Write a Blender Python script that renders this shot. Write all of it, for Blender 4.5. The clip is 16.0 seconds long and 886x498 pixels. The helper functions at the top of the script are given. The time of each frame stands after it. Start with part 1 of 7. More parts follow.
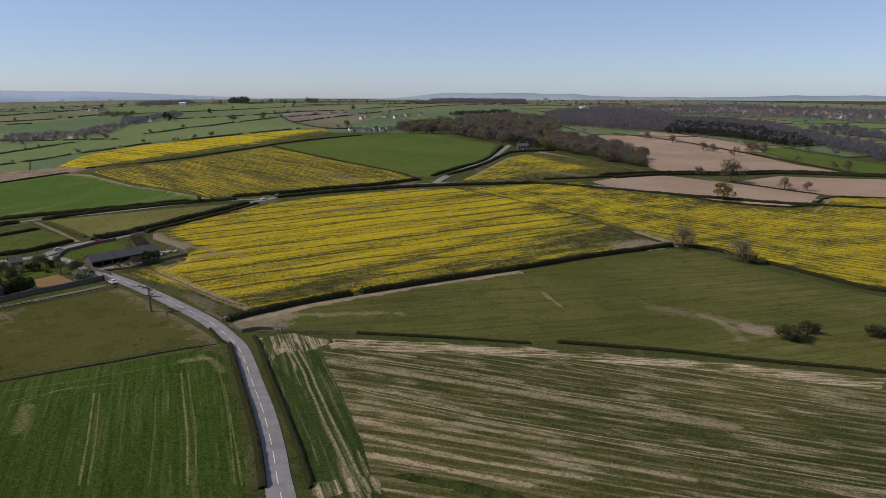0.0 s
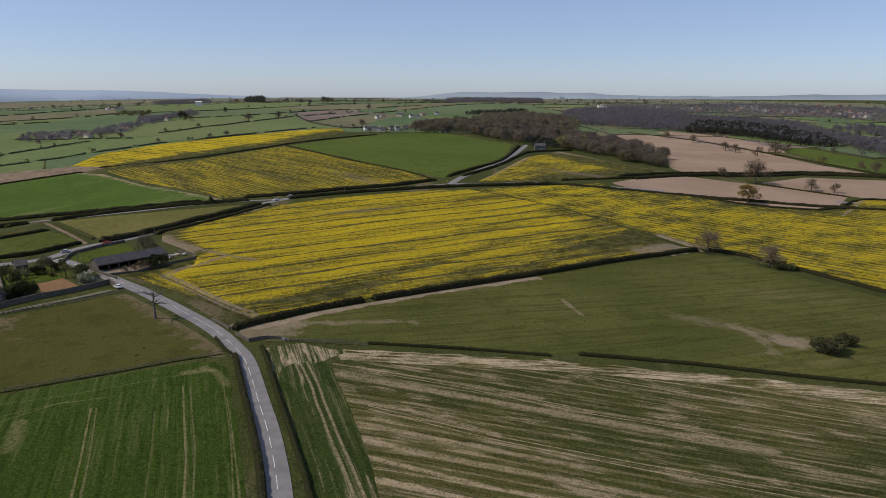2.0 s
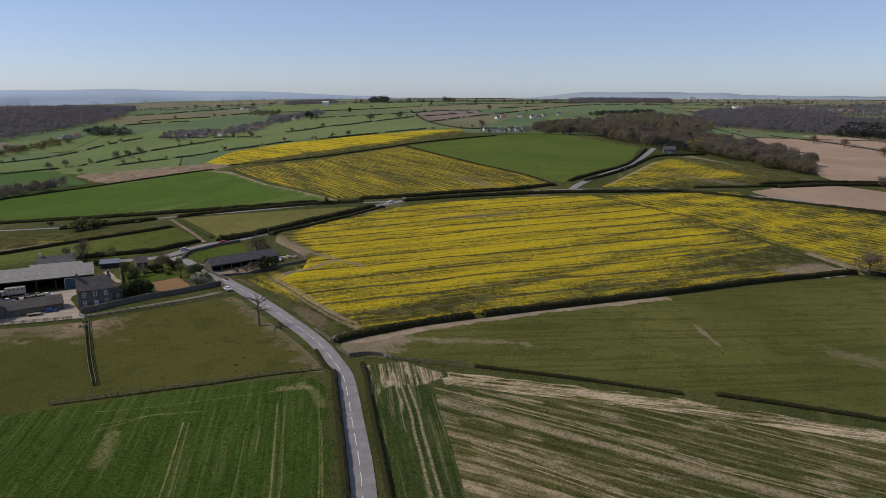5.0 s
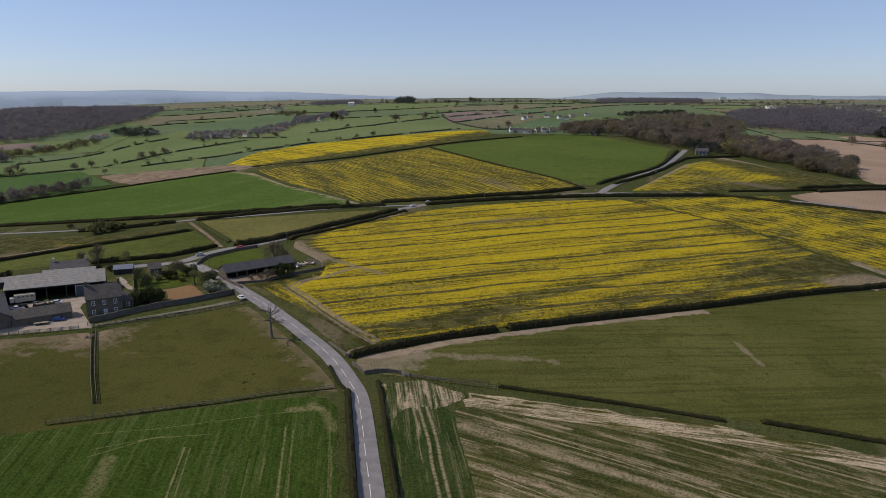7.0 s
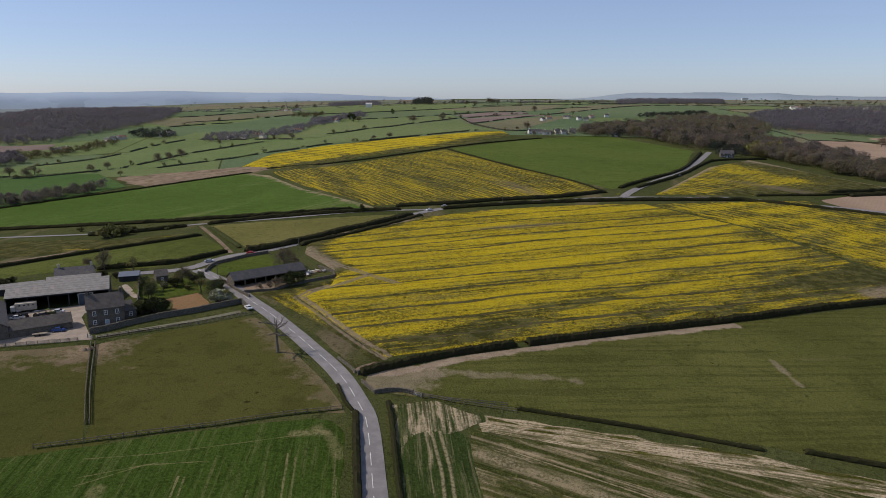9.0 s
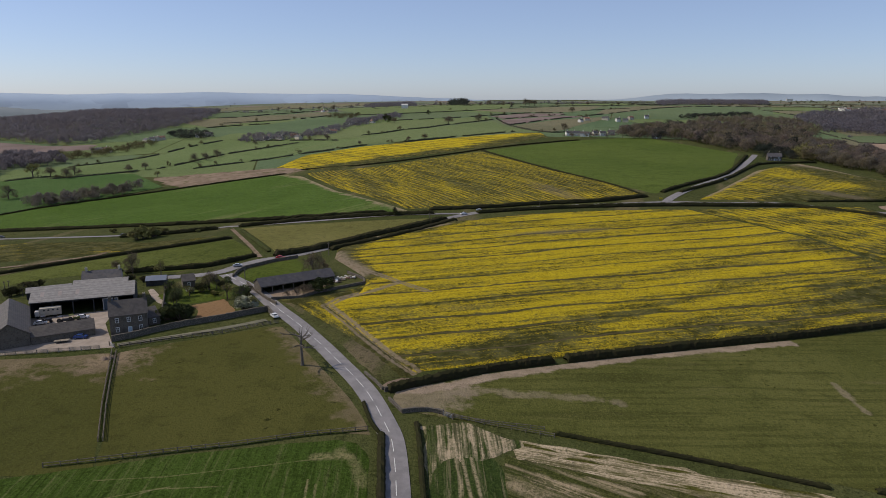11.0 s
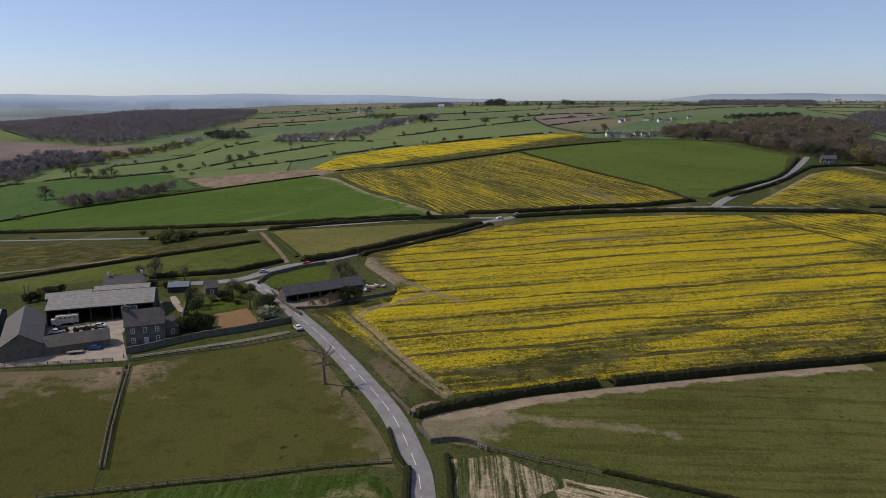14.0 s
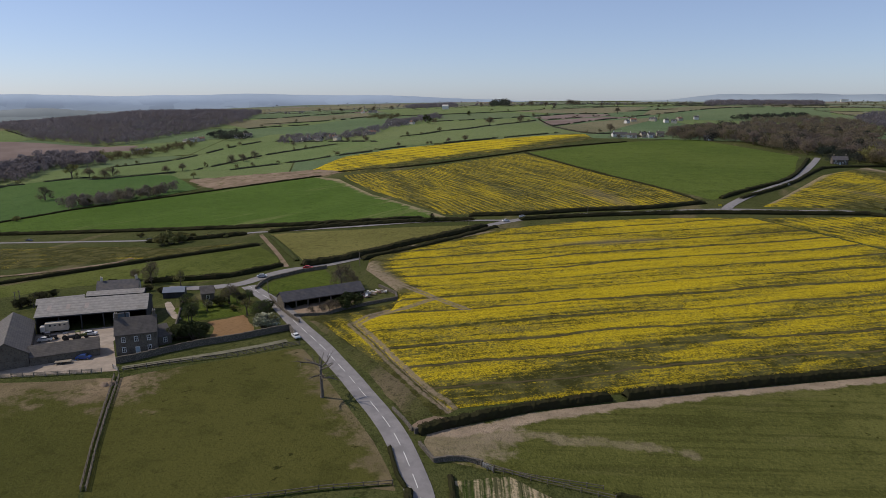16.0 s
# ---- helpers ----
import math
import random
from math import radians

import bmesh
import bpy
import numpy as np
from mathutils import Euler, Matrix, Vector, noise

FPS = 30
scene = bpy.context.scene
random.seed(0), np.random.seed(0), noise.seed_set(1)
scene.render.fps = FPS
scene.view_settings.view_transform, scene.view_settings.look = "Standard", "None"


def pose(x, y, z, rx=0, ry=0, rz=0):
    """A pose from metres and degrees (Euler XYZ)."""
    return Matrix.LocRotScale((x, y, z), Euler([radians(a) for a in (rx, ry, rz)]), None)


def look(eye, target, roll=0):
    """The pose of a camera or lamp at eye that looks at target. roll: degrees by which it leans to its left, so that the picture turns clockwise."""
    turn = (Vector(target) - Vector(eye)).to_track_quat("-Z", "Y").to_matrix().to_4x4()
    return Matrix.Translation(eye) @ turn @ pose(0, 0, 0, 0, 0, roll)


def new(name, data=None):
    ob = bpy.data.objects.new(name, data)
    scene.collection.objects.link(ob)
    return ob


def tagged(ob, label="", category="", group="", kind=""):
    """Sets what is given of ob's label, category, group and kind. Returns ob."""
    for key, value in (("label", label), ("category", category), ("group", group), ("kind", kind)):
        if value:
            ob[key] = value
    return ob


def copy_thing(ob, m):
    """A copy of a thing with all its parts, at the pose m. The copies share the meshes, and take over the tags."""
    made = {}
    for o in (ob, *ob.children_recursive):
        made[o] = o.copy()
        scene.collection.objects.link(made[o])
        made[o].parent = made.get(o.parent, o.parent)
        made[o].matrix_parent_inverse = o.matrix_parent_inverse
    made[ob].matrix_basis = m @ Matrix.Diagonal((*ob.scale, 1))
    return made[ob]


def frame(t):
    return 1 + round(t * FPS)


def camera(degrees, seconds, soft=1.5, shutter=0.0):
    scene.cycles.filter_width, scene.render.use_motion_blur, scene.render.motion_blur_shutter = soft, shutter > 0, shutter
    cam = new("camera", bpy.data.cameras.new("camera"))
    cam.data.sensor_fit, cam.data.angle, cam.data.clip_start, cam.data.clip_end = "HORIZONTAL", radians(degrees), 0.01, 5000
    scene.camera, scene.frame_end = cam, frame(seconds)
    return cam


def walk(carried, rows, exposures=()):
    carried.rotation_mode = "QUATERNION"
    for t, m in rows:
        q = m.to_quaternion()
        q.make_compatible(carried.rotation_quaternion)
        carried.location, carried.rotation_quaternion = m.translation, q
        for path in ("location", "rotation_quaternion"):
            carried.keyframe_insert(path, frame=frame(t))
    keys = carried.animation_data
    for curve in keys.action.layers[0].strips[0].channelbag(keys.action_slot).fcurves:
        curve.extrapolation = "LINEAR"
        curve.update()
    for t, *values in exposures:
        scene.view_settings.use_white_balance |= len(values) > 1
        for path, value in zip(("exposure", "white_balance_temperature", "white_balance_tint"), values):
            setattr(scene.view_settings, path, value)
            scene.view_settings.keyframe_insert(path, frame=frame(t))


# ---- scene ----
cam = camera(65.26, 16.0, soft=0.5)
PATH = [
    (0, -0.00, 0.00, 78.44, 77.56, -0.14, -0.00),
    (0.5, -0.09, 2.71, 78.35, 77.54, -0.12, 0.07),
    (1, -0.06, 5.53, 78.30, 77.51, -0.14, 0.44),
    (1.5, -0.09, 8.51, 78.33, 77.49, -0.13, 0.85),
    (2, -0.24, 11.71, 78.39, 77.48, -0.15, 1.30),
    (2.5, -0.52, 15.06, 78.45, 77.46, -0.15, 3.11),
    (3, -0.63, 18.57, 78.49, 77.45, -0.16, 5.16),
    (3.5, -0.79, 22.01, 78.47, 77.46, -0.13, 7.01),
    (4, -0.92, 25.47, 78.42, 77.46, -0.11, 8.73),
    (6.5, -2.76, 42.77, 78.39, 77.50, -0.05, 12.84),
    (7, -3.25, 46.18, 78.54, 77.50, -0.03, 13.24),
    (7.5, -3.81, 49.50, 78.61, 77.54, -0.07, 13.63),
    (8, -4.47, 52.75, 78.64, 77.56, -0.05, 13.99),
    (8.5, -5.08, 55.85, 78.68, 77.56, -0.01, 14.32),
    (11, -8.67, 70.88, 78.46, 77.65, 0.05, 17.64),
    (11.5, -9.58, 73.87, 78.32, 77.68, 0.03, 18.81),
    (12, -10.41, 76.75, 78.09, 77.70, 0.09, 19.83),
    (12.5, -11.26, 79.54, 77.86, 77.71, 0.13, 20.22),
    (13, -12.12, 82.21, 77.69, 77.71, 0.16, 20.45),
    (13.5, -12.91, 84.79, 77.53, 77.72, 0.16, 20.61),
    (14, -13.80, 87.24, 77.40, 77.74, 0.16, 20.61),
    (14.5, -14.63, 89.60, 77.27, 77.75, 0.19, 20.60),
    (15, -15.52, 91.90, 77.17, 77.76, 0.16, 20.60),
    (15.5, -16.34, 94.01, 77.11, 77.76, 0.16, 20.76),
    (16, -17.05, 96.02, 77.06, 77.76, 0.15, 20.96),
]

walk(cam, [(t, pose(*p)) for t, *p in PATH])

# ---- light: clear spring afternoon, sun to the west ----
SUN_DIR = Vector((-0.70, -0.11, 0.71)).normalized()
world = bpy.data.worlds.new("sky")
scene.world = world
world.use_nodes = True
wn = world.node_tree.nodes
sky = wn.new("ShaderNodeTexSky")
sky.sky_type = "NISHITA"
sky.sun_disc = False
sky.sun_elevation = math.asin(SUN_DIR.z)
sky.sun_rotation = math.atan2(SUN_DIR.x, SUN_DIR.y)
sky.altitude = 100
sky.air_density = 0.75
sky.dust_density = 0.5
sky.ozone_density = 3.5
wn["Background"].inputs["Strength"].default_value = 0.104
gain = wn.new("ShaderNodeMix")
gain.data_type, gain.blend_type = "RGBA", "MULTIPLY"
gain.inputs[0].default_value = 1.0
gain.inputs[7].default_value = (0.97, 0.97, 1.1, 1.0)
pale = wn.new("ShaderNodeMix")
pale.data_type = "RGBA"
pale.inputs[0].default_value = 0.25
pale.inputs[7].default_value = (5.2, 5.8, 7.0, 1.0)
world.node_tree.links.new(sky.outputs[0], gain.inputs[6])
world.node_tree.links.new(gain.outputs[2], pale.inputs[6])
world.node_tree.links.new(pale.outputs[2], wn["Background"].inputs["Color"])
sun = new("sun", bpy.data.lights.new("sun", "SUN"))
sun.data.energy = 3.1
sun.data.angle = radians(0.6)
sun.data.color = (1.0, 0.88, 0.72)
sun.matrix_world = look(SUN_DIR * 500, (0, 0, 0))
scene.view_settings.exposure = 0.0

# ---- lie of the land: a plateau shaped by broad rises and hollows ----
HILLS = [
    (0, 150, 260, -0.9),
    (-200, 260, 220, 7.2),
    (200, 350, 240, -24.8),
    (-130, 430, 220, 6.2),
    (60, 600, 240, 19.2),
    (-520, 500, 300, -25.1),
    (-420, 880, 300, 5.4),
    (-150, 950, 300, 8.7),
    (260, 850, 300, -10.7),
    (-900, 1100, 500, -9.4),
    (-300, 1700, 600, 25.3),
    (500, 1500, 600, -10.1),
    (400, 2400, 800, 22),
    (-900, 2300, 800, 16.2),
    (1300, 1300, 800, 8.2),
    (1300, 3000, 900, 5.5),
    (-1130, 1300, 230, 25),
    (-2900, 2500, 900, -60),
    (-1850, 2000, 180, 22),
    (0, 0, 3500, -94.8),
]
BASE = 96.5


def land(x, y):
    """Height of the ground at plan places x, y (numbers or arrays)."""
    x, y = np.asarray(x, float), np.asarray(y, float)
    z = np.full(np.broadcast(x, y).shape, BASE)
    for a, b, s, h in HILLS:
        z = z + h * np.exp(-((x - a) ** 2 + (y - b) ** 2) / (2 * s * s))
    return z


# ---- materials ----
class Shade:
    """A principled node material and small helpers to wire its nodes."""

    def __init__(self, name, rough=0.95, spec=0.03, metal=0.0):
        self.m = bpy.data.materials.new(name)
        self.m.use_nodes = True
        self.t = self.m.node_tree
        self.b = self.t.nodes["Principled BSDF"]
        self.b.inputs["Roughness"].default_value = rough
        self.b.inputs["Specular IOR Level"].default_value = spec
        self.b.inputs["Metallic"].default_value = metal
        self.p = self.node("ShaderNodeNewGeometry").outputs["Position"]

    def node(self, kind, **inputs):
        n = self.t.nodes.new(kind)
        return n

    def put(self, socket, value):
        if hasattr(value, "is_output"):
            self.t.links.new(value, socket)
        else:
            socket.default_value = value

    def math(self, op, a, b=0.0, c=0.0):
        n = self.node("ShaderNodeMath")
        n.operation = op
        for s, v in zip(n.inputs, (a, b, c)):
            self.put(s, v)
        return n.outputs[0]

    def turned(self, angle, sx=1.0, sy=1.0):
        """World place turned so that x runs across rows of that heading (degrees), scaled."""
        n = self.node("ShaderNodeMapping")
        n.vector_type = "POINT"
        self.put(n.inputs["Vector"], self.p)
        n.inputs["Rotation"].default_value = (0, 0, radians(angle))
        n2 = self.node("ShaderNodeVectorMath")
        n2.operation = "MULTIPLY"
        self.put(n2.inputs[0], n.outputs[0])
        n2.inputs[1].default_value = (sx, sy, 1.0)
        return n2.outputs[0]

    def drawn(self, angle, sx, sy, grain=0.006, amount=9.0):
        """World place turned to rows of that heading, drawn out along them and gently bent."""
        bend = self.node("ShaderNodeCombineXYZ")
        self.put(bend.inputs[0], self.math("MULTIPLY", self.math("SUBTRACT", self.noise(grain, 2), 0.5), amount * sx))
        add = self.node("ShaderNodeVectorMath")
        self.put(add.inputs[0], self.turned(angle, sx, sy))
        self.put(add.inputs[1], bend.outputs[0])
        return add.outputs[0]

    def part(self, v, axis):
        n = self.node("ShaderNodeSeparateXYZ")
        self.put(n.inputs[0], v)
        return n.outputs[axis]

    def noise(self, scale, detail=4.0, vec=None, rough=0.55):
        n = self.node("ShaderNodeTexNoise")
        self.put(n.inputs["Vector"], self.p if vec is None else vec)
        n.inputs["Scale"].default_value = scale
        n.inputs["Detail"].default_value = detail
        n.inputs["Roughness"].default_value = rough
        return n.outputs[0]

    def step(self, v, lo, hi):
        n = self.node("ShaderNodeMapRange")
        n.interpolation_type = "SMOOTHSTEP"
        self.put(n.inputs[0], v)
        n.inputs[1].default_value, n.inputs[2].default_value = lo, hi
        return n.outputs[0]

    def mix(self, f, a, b):
        n = self.node("ShaderNodeMix")
        n.data_type = "RGBA"
        self.put(n.inputs[0], f)
        for s, v in ((n.inputs[6], a), (n.inputs[7], b)):
            self.put(s, (*v, 1.0) if isinstance(v, tuple) and len(v) == 3 else v)
        return n.outputs[2]

    def stripe(self, x, period, width, wobble=None, amount=0.0, soft=0.25):
        """1 on bands of that width, repeated along x."""
        if wobble is not None:
            x = self.math("ADD", x, self.math("MULTIPLY", self.math("SUBTRACT", wobble, 0.5), amount))
        f = self.math("ABSOLUTE", self.math("SUBTRACT", self.math("FRACT", self.math("DIVIDE", x, period)), 0.5))
        half = width / period / 2
        return self.math("SUBTRACT", 1.0, self.step(f, half * (1 - soft), half * (1 + soft)))

    def near_line(self, line, width, soft, waver=0.0, grain=0.15):
        """1 along a line of plan places, fading over soft metres beyond half the width, with a wavering edge."""
        flat = self.node("ShaderNodeVectorMath")
        flat.operation = "MULTIPLY"
        self.put(flat.inputs[0], self.p)
        flat.inputs[1].default_value = (1.0, 1.0, 0.0)
        best = None
        for (x0, y0), (x1, y1) in zip(line, line[1:]):
            d = Vector((x1 - x0, y1 - y0, 0.0))
            rel = self.node("ShaderNodeVectorMath")
            rel.operation = "SUBTRACT"
            self.put(rel.inputs[0], flat.outputs[0])
            rel.inputs[1].default_value = (x0, y0, 0.0)
            dot = self.node("ShaderNodeVectorMath")
            dot.operation = "DOT_PRODUCT"
            self.put(dot.inputs[0], rel.outputs[0])
            dot.inputs[1].default_value = d / d.length_squared
            k = self.node("ShaderNodeClamp")
            self.put(k.inputs[0], dot.outputs["Value"])
            along = self.node("ShaderNodeVectorMath")
            along.operation = "SCALE"
            along.inputs[0].default_value = d
            self.put(along.inputs["Scale"], k.outputs[0])
            gap = self.node("ShaderNodeVectorMath")
            gap.operation = "DISTANCE"
            self.put(gap.inputs[0], rel.outputs[0])
            self.put(gap.inputs[1], along.outputs[0])
            best = gap.outputs["Value"] if best is None else self.math("MINIMUM", best, gap.outputs["Value"])
        if waver:
            best = self.math("ADD", best, self.math("MULTIPLY", self.math("SUBTRACT", self.noise(grain, 5, None, 0.7), 0.5), waver))
        return self.math("SUBTRACT", 1.0, self.step(best, width / 2, width / 2 + soft))

    def random(self):
        return self.node("ShaderNodeObjectInfo").outputs["Random"]

    def island(self):
        return self.t.nodes["Geometry"].outputs["Random Per Island"]

    def thin(self, colour, share):
        """Lets part of the light through, as leaves and twigs do."""
        t = self.node("ShaderNodeBsdfTranslucent")
        m = self.node("ShaderNodeMixShader")
        m.inputs[0].default_value = share
        self.put(t.inputs["Color"], colour)
        self.t.links.new(self.b.outputs[0], m.inputs[1])
        self.t.links.new(t.outputs[0], m.inputs[2])
        self.t.links.new(m.outputs[0], self.t.nodes["Material Output"].inputs["Surface"])

    def done(self, colour, bump=None, strength=0.4, distance=0.1):
        self.put(self.b.inputs["Base Color"], (*colour, 1.0) if isinstance(colour, tuple) else colour)
        if bump is not None:
            n = self.node("ShaderNodeBump")
            n.inputs["Strength"].default_value = strength
            n.inputs["Distance"].default_value = distance
            self.put(n.inputs["Height"], bump)
            self.put(self.b.inputs["Normal"], n.outputs[0])
        return self.m


def grass_mat(name, deep, light, straw=(0.2, 0.17, 0.08), straw_cut=0.62, patch=0.012, angle=0.0, lines=0.0, worn=(), earth=(0.2, 0.15, 0.11), vary=0.0, calm=1.0):
    """Grass with broad patches, tufts, worn straw-coloured places and faint lines along its working direction."""
    s = Shade(name)
    big, mid, fine, tuft = s.noise(patch, 6), s.noise(0.1, 6, None, 0.65), s.noise(1.4, 3, None, 0.7), s.noise(0.4, 5, None, 0.7)
    c = s.mix(s.step(big, 0.36, 0.64), deep, light)
    c = s.mix(s.math("MULTIPLY", s.step(mid, 0.5, 0.62), 0.4), c, tuple(0.72 * v for v in deep))
    st = s.noise(0.035, 7, s.turned(angle, 1.0, 0.15), 0.65)
    c = s.mix(s.math("MULTIPLY", s.step(st, straw_cut - 0.02, straw_cut + 0.1), 0.6), c, straw)
    if lines:
        c = s.mix(s.math("MULTIPLY", s.step(s.noise(0.45, 4, s.turned(angle, 1.0, 0.02)), 0.48, 0.6), lines), c, tuple(0.6 * v for v in deep))
    c = s.mix(s.math("MULTIPLY", s.step(tuft, 0.53, 0.64), 0.5 * calm), c, tuple(0.5 * v for v in deep))
    c = s.mix(s.math("MULTIPLY", s.step(fine, 0.52, 0.66), 0.5 * calm), c, tuple(1.45 * v for v in light))
    c = s.mix(s.math("MULTIPLY", s.step(fine, 0.46, 0.34), 0.55 * calm), c, tuple(0.35 * v for v in deep))
    if vary:
        c = s.mix(s.math("MULTIPLY", s.random(), vary), c, (0.165, 0.17, 0.085))
    for line, width, soft, amount in worn:
        f = s.near_line(line, width, soft, 5.0 * soft)
        soil = s.mix(s.step(mid, 0.4, 0.6), earth, tuple(1.35 * v for v in earth))
        soil = s.mix(s.math("MULTIPLY", s.step(tuft, 0.48, 0.6), 0.55), soil, tuple(0.62 * v for v in earth))
        c = s.mix(s.math("MULTIPLY", f, amount), c, soil)
    if calm < 1:
        spot = s.step(s.noise(0.55, 2, s.turned(30.0, 1.0, 0.45)), 0.69, 0.74)
        c = s.mix(s.math("MULTIPLY", spot, s.step(big, 0.42, 0.6)), c, tuple(0.5 * v for v in deep))
    return s.done(c, s.math("ADD", tuft, fine), 0.4 + 0.6 * calm, 0.5)


def crop_mat(name, angle, leaf_a, leaf_b, soil, spacing, bare, tram=24.0, band_width=0.4, tracks=0.8, flow=0.0008, rut=None, dim=0.55, scuffs=()):
    """Young cereal in drilled rows, with wheel tracks and long thin places along the rows where soil shows."""
    s = Shade(name)
    x = s.part(s.turned(angle), 0)
    fine, tuft = s.noise(1.4, 3, None, 0.7), s.noise(0.45, 5, None, 0.7)
    drill = s.noise(1.0, 5, s.turned(angle, 0.6, 0.005), 0.7)
    streak = s.noise(1.0, 2, s.turned(angle, 0.13, flow), 0.6)
    c = s.mix(s.step(s.noise(0.011, 5), 0.38, 0.62), leaf_a, leaf_b)
    c = s.mix(s.math("MULTIPLY", s.step(drill, 0.5, 0.62), 0.5), c, tuple(0.5 * k for k in leaf_a))
    c = s.mix(s.math("MULTIPLY", s.step(drill, 0.47, 0.36), 0.3), c, soil)
    c = s.mix(s.math("MULTIPLY", s.step(tuft, 0.52, 0.64), 0.45), c, tuple(0.5 * k for k in leaf_a))
    c = s.mix(s.math("MULTIPLY", s.step(fine, 0.52, 0.66), 0.45), c, tuple(1.6 * k for k in leaf_b))
    c = s.mix(s.math("MULTIPLY", s.step(fine, 0.46, 0.34), 0.5), c, tuple(0.35 * k for k in leaf_a))
    broad = s.noise(1.0, 3, s.drawn(angle, 1.0 / spacing, 0.0011), 0.62)
    thread = s.noise(1.0, 3, s.drawn(angle, 1.1, 0.006), 0.7)
    keep = s.step(s.math("ADD", broad, s.math("MULTIPLY", s.math("SUBTRACT", streak, 0.5), 0.7)), 0.62 - bare * 0.3, 0.74 - bare * 0.3)
    speck = s.step(s.math("ADD", s.math("ADD", s.math("MULTIPLY", fine, 0.7), s.math("MULTIPLY", tuft, 0.6)), s.math("MULTIPLY", thread, 1.5)), 1.28, 1.62)
    c = s.mix(s.math("MULTIPLY", keep, s.math("ADD", 0.25 * dim, s.math("MULTIPLY", speck, dim))), c, soil)
    if bare > 0.3:
        comb = s.stripe(s.part(s.drawn(angle, 1.0, 1.0), 0), spacing * 0.85, spacing * band_width * 0.45, tuft, 0.5, 0.7)
        comb = s.math("MULTIPLY", comb, s.math("ADD", 0.3, s.math("MULTIPLY", s.step(s.noise(1.0, 4, s.drawn(angle, 0.12, 0.004), 0.7), 0.4, 0.6), 0.7)))
        c = s.mix(s.math("MULTIPLY", comb, s.math("ADD", 0.3 * dim, s.math("MULTIPLY", speck, 0.75 * dim))), c, soil)
    c = s.mix(s.math("MULTIPLY", s.step(thread, 0.6, 0.7), 0.4 * dim), c, soil)
    c = s.mix(s.math("MULTIPLY", s.step(thread, 0.42, 0.32), 0.6), c, tuple(0.42 * k for k in leaf_a))
    for off in (0.0, 2.0) if tram else ():
        w = s.stripe(s.math("ADD", x, off), tram, 0.7, s.noise(0.01, 3), 5.0, 0.7)
        w = s.math("MULTIPLY", w, s.step(s.noise(0.04, 5, s.turned(angle, 1.0, 0.2)), 0.36, 0.5))
        c = s.mix(s.math("MULTIPLY", w, s.math("ADD", 0.4 * tracks, s.math("MULTIPLY", s.step(fine, 0.4, 0.55), 0.6 * tracks))), c, rut or soil)
    for line, width, soft, amount in scuffs:
        f = s.near_line(line, width, soft, min(2.5 * soft, 1.0 + soft))
        c = s.mix(s.math("MULTIPLY", f, s.math("ADD", 0.4 * amount, s.math("MULTIPLY", s.step(s.math("ADD", tuft, fine), 0.8, 1.1), amount))), c, soil)
    return s.done(c, s.math("ADD", tuft, fine), 1.0, 0.4)


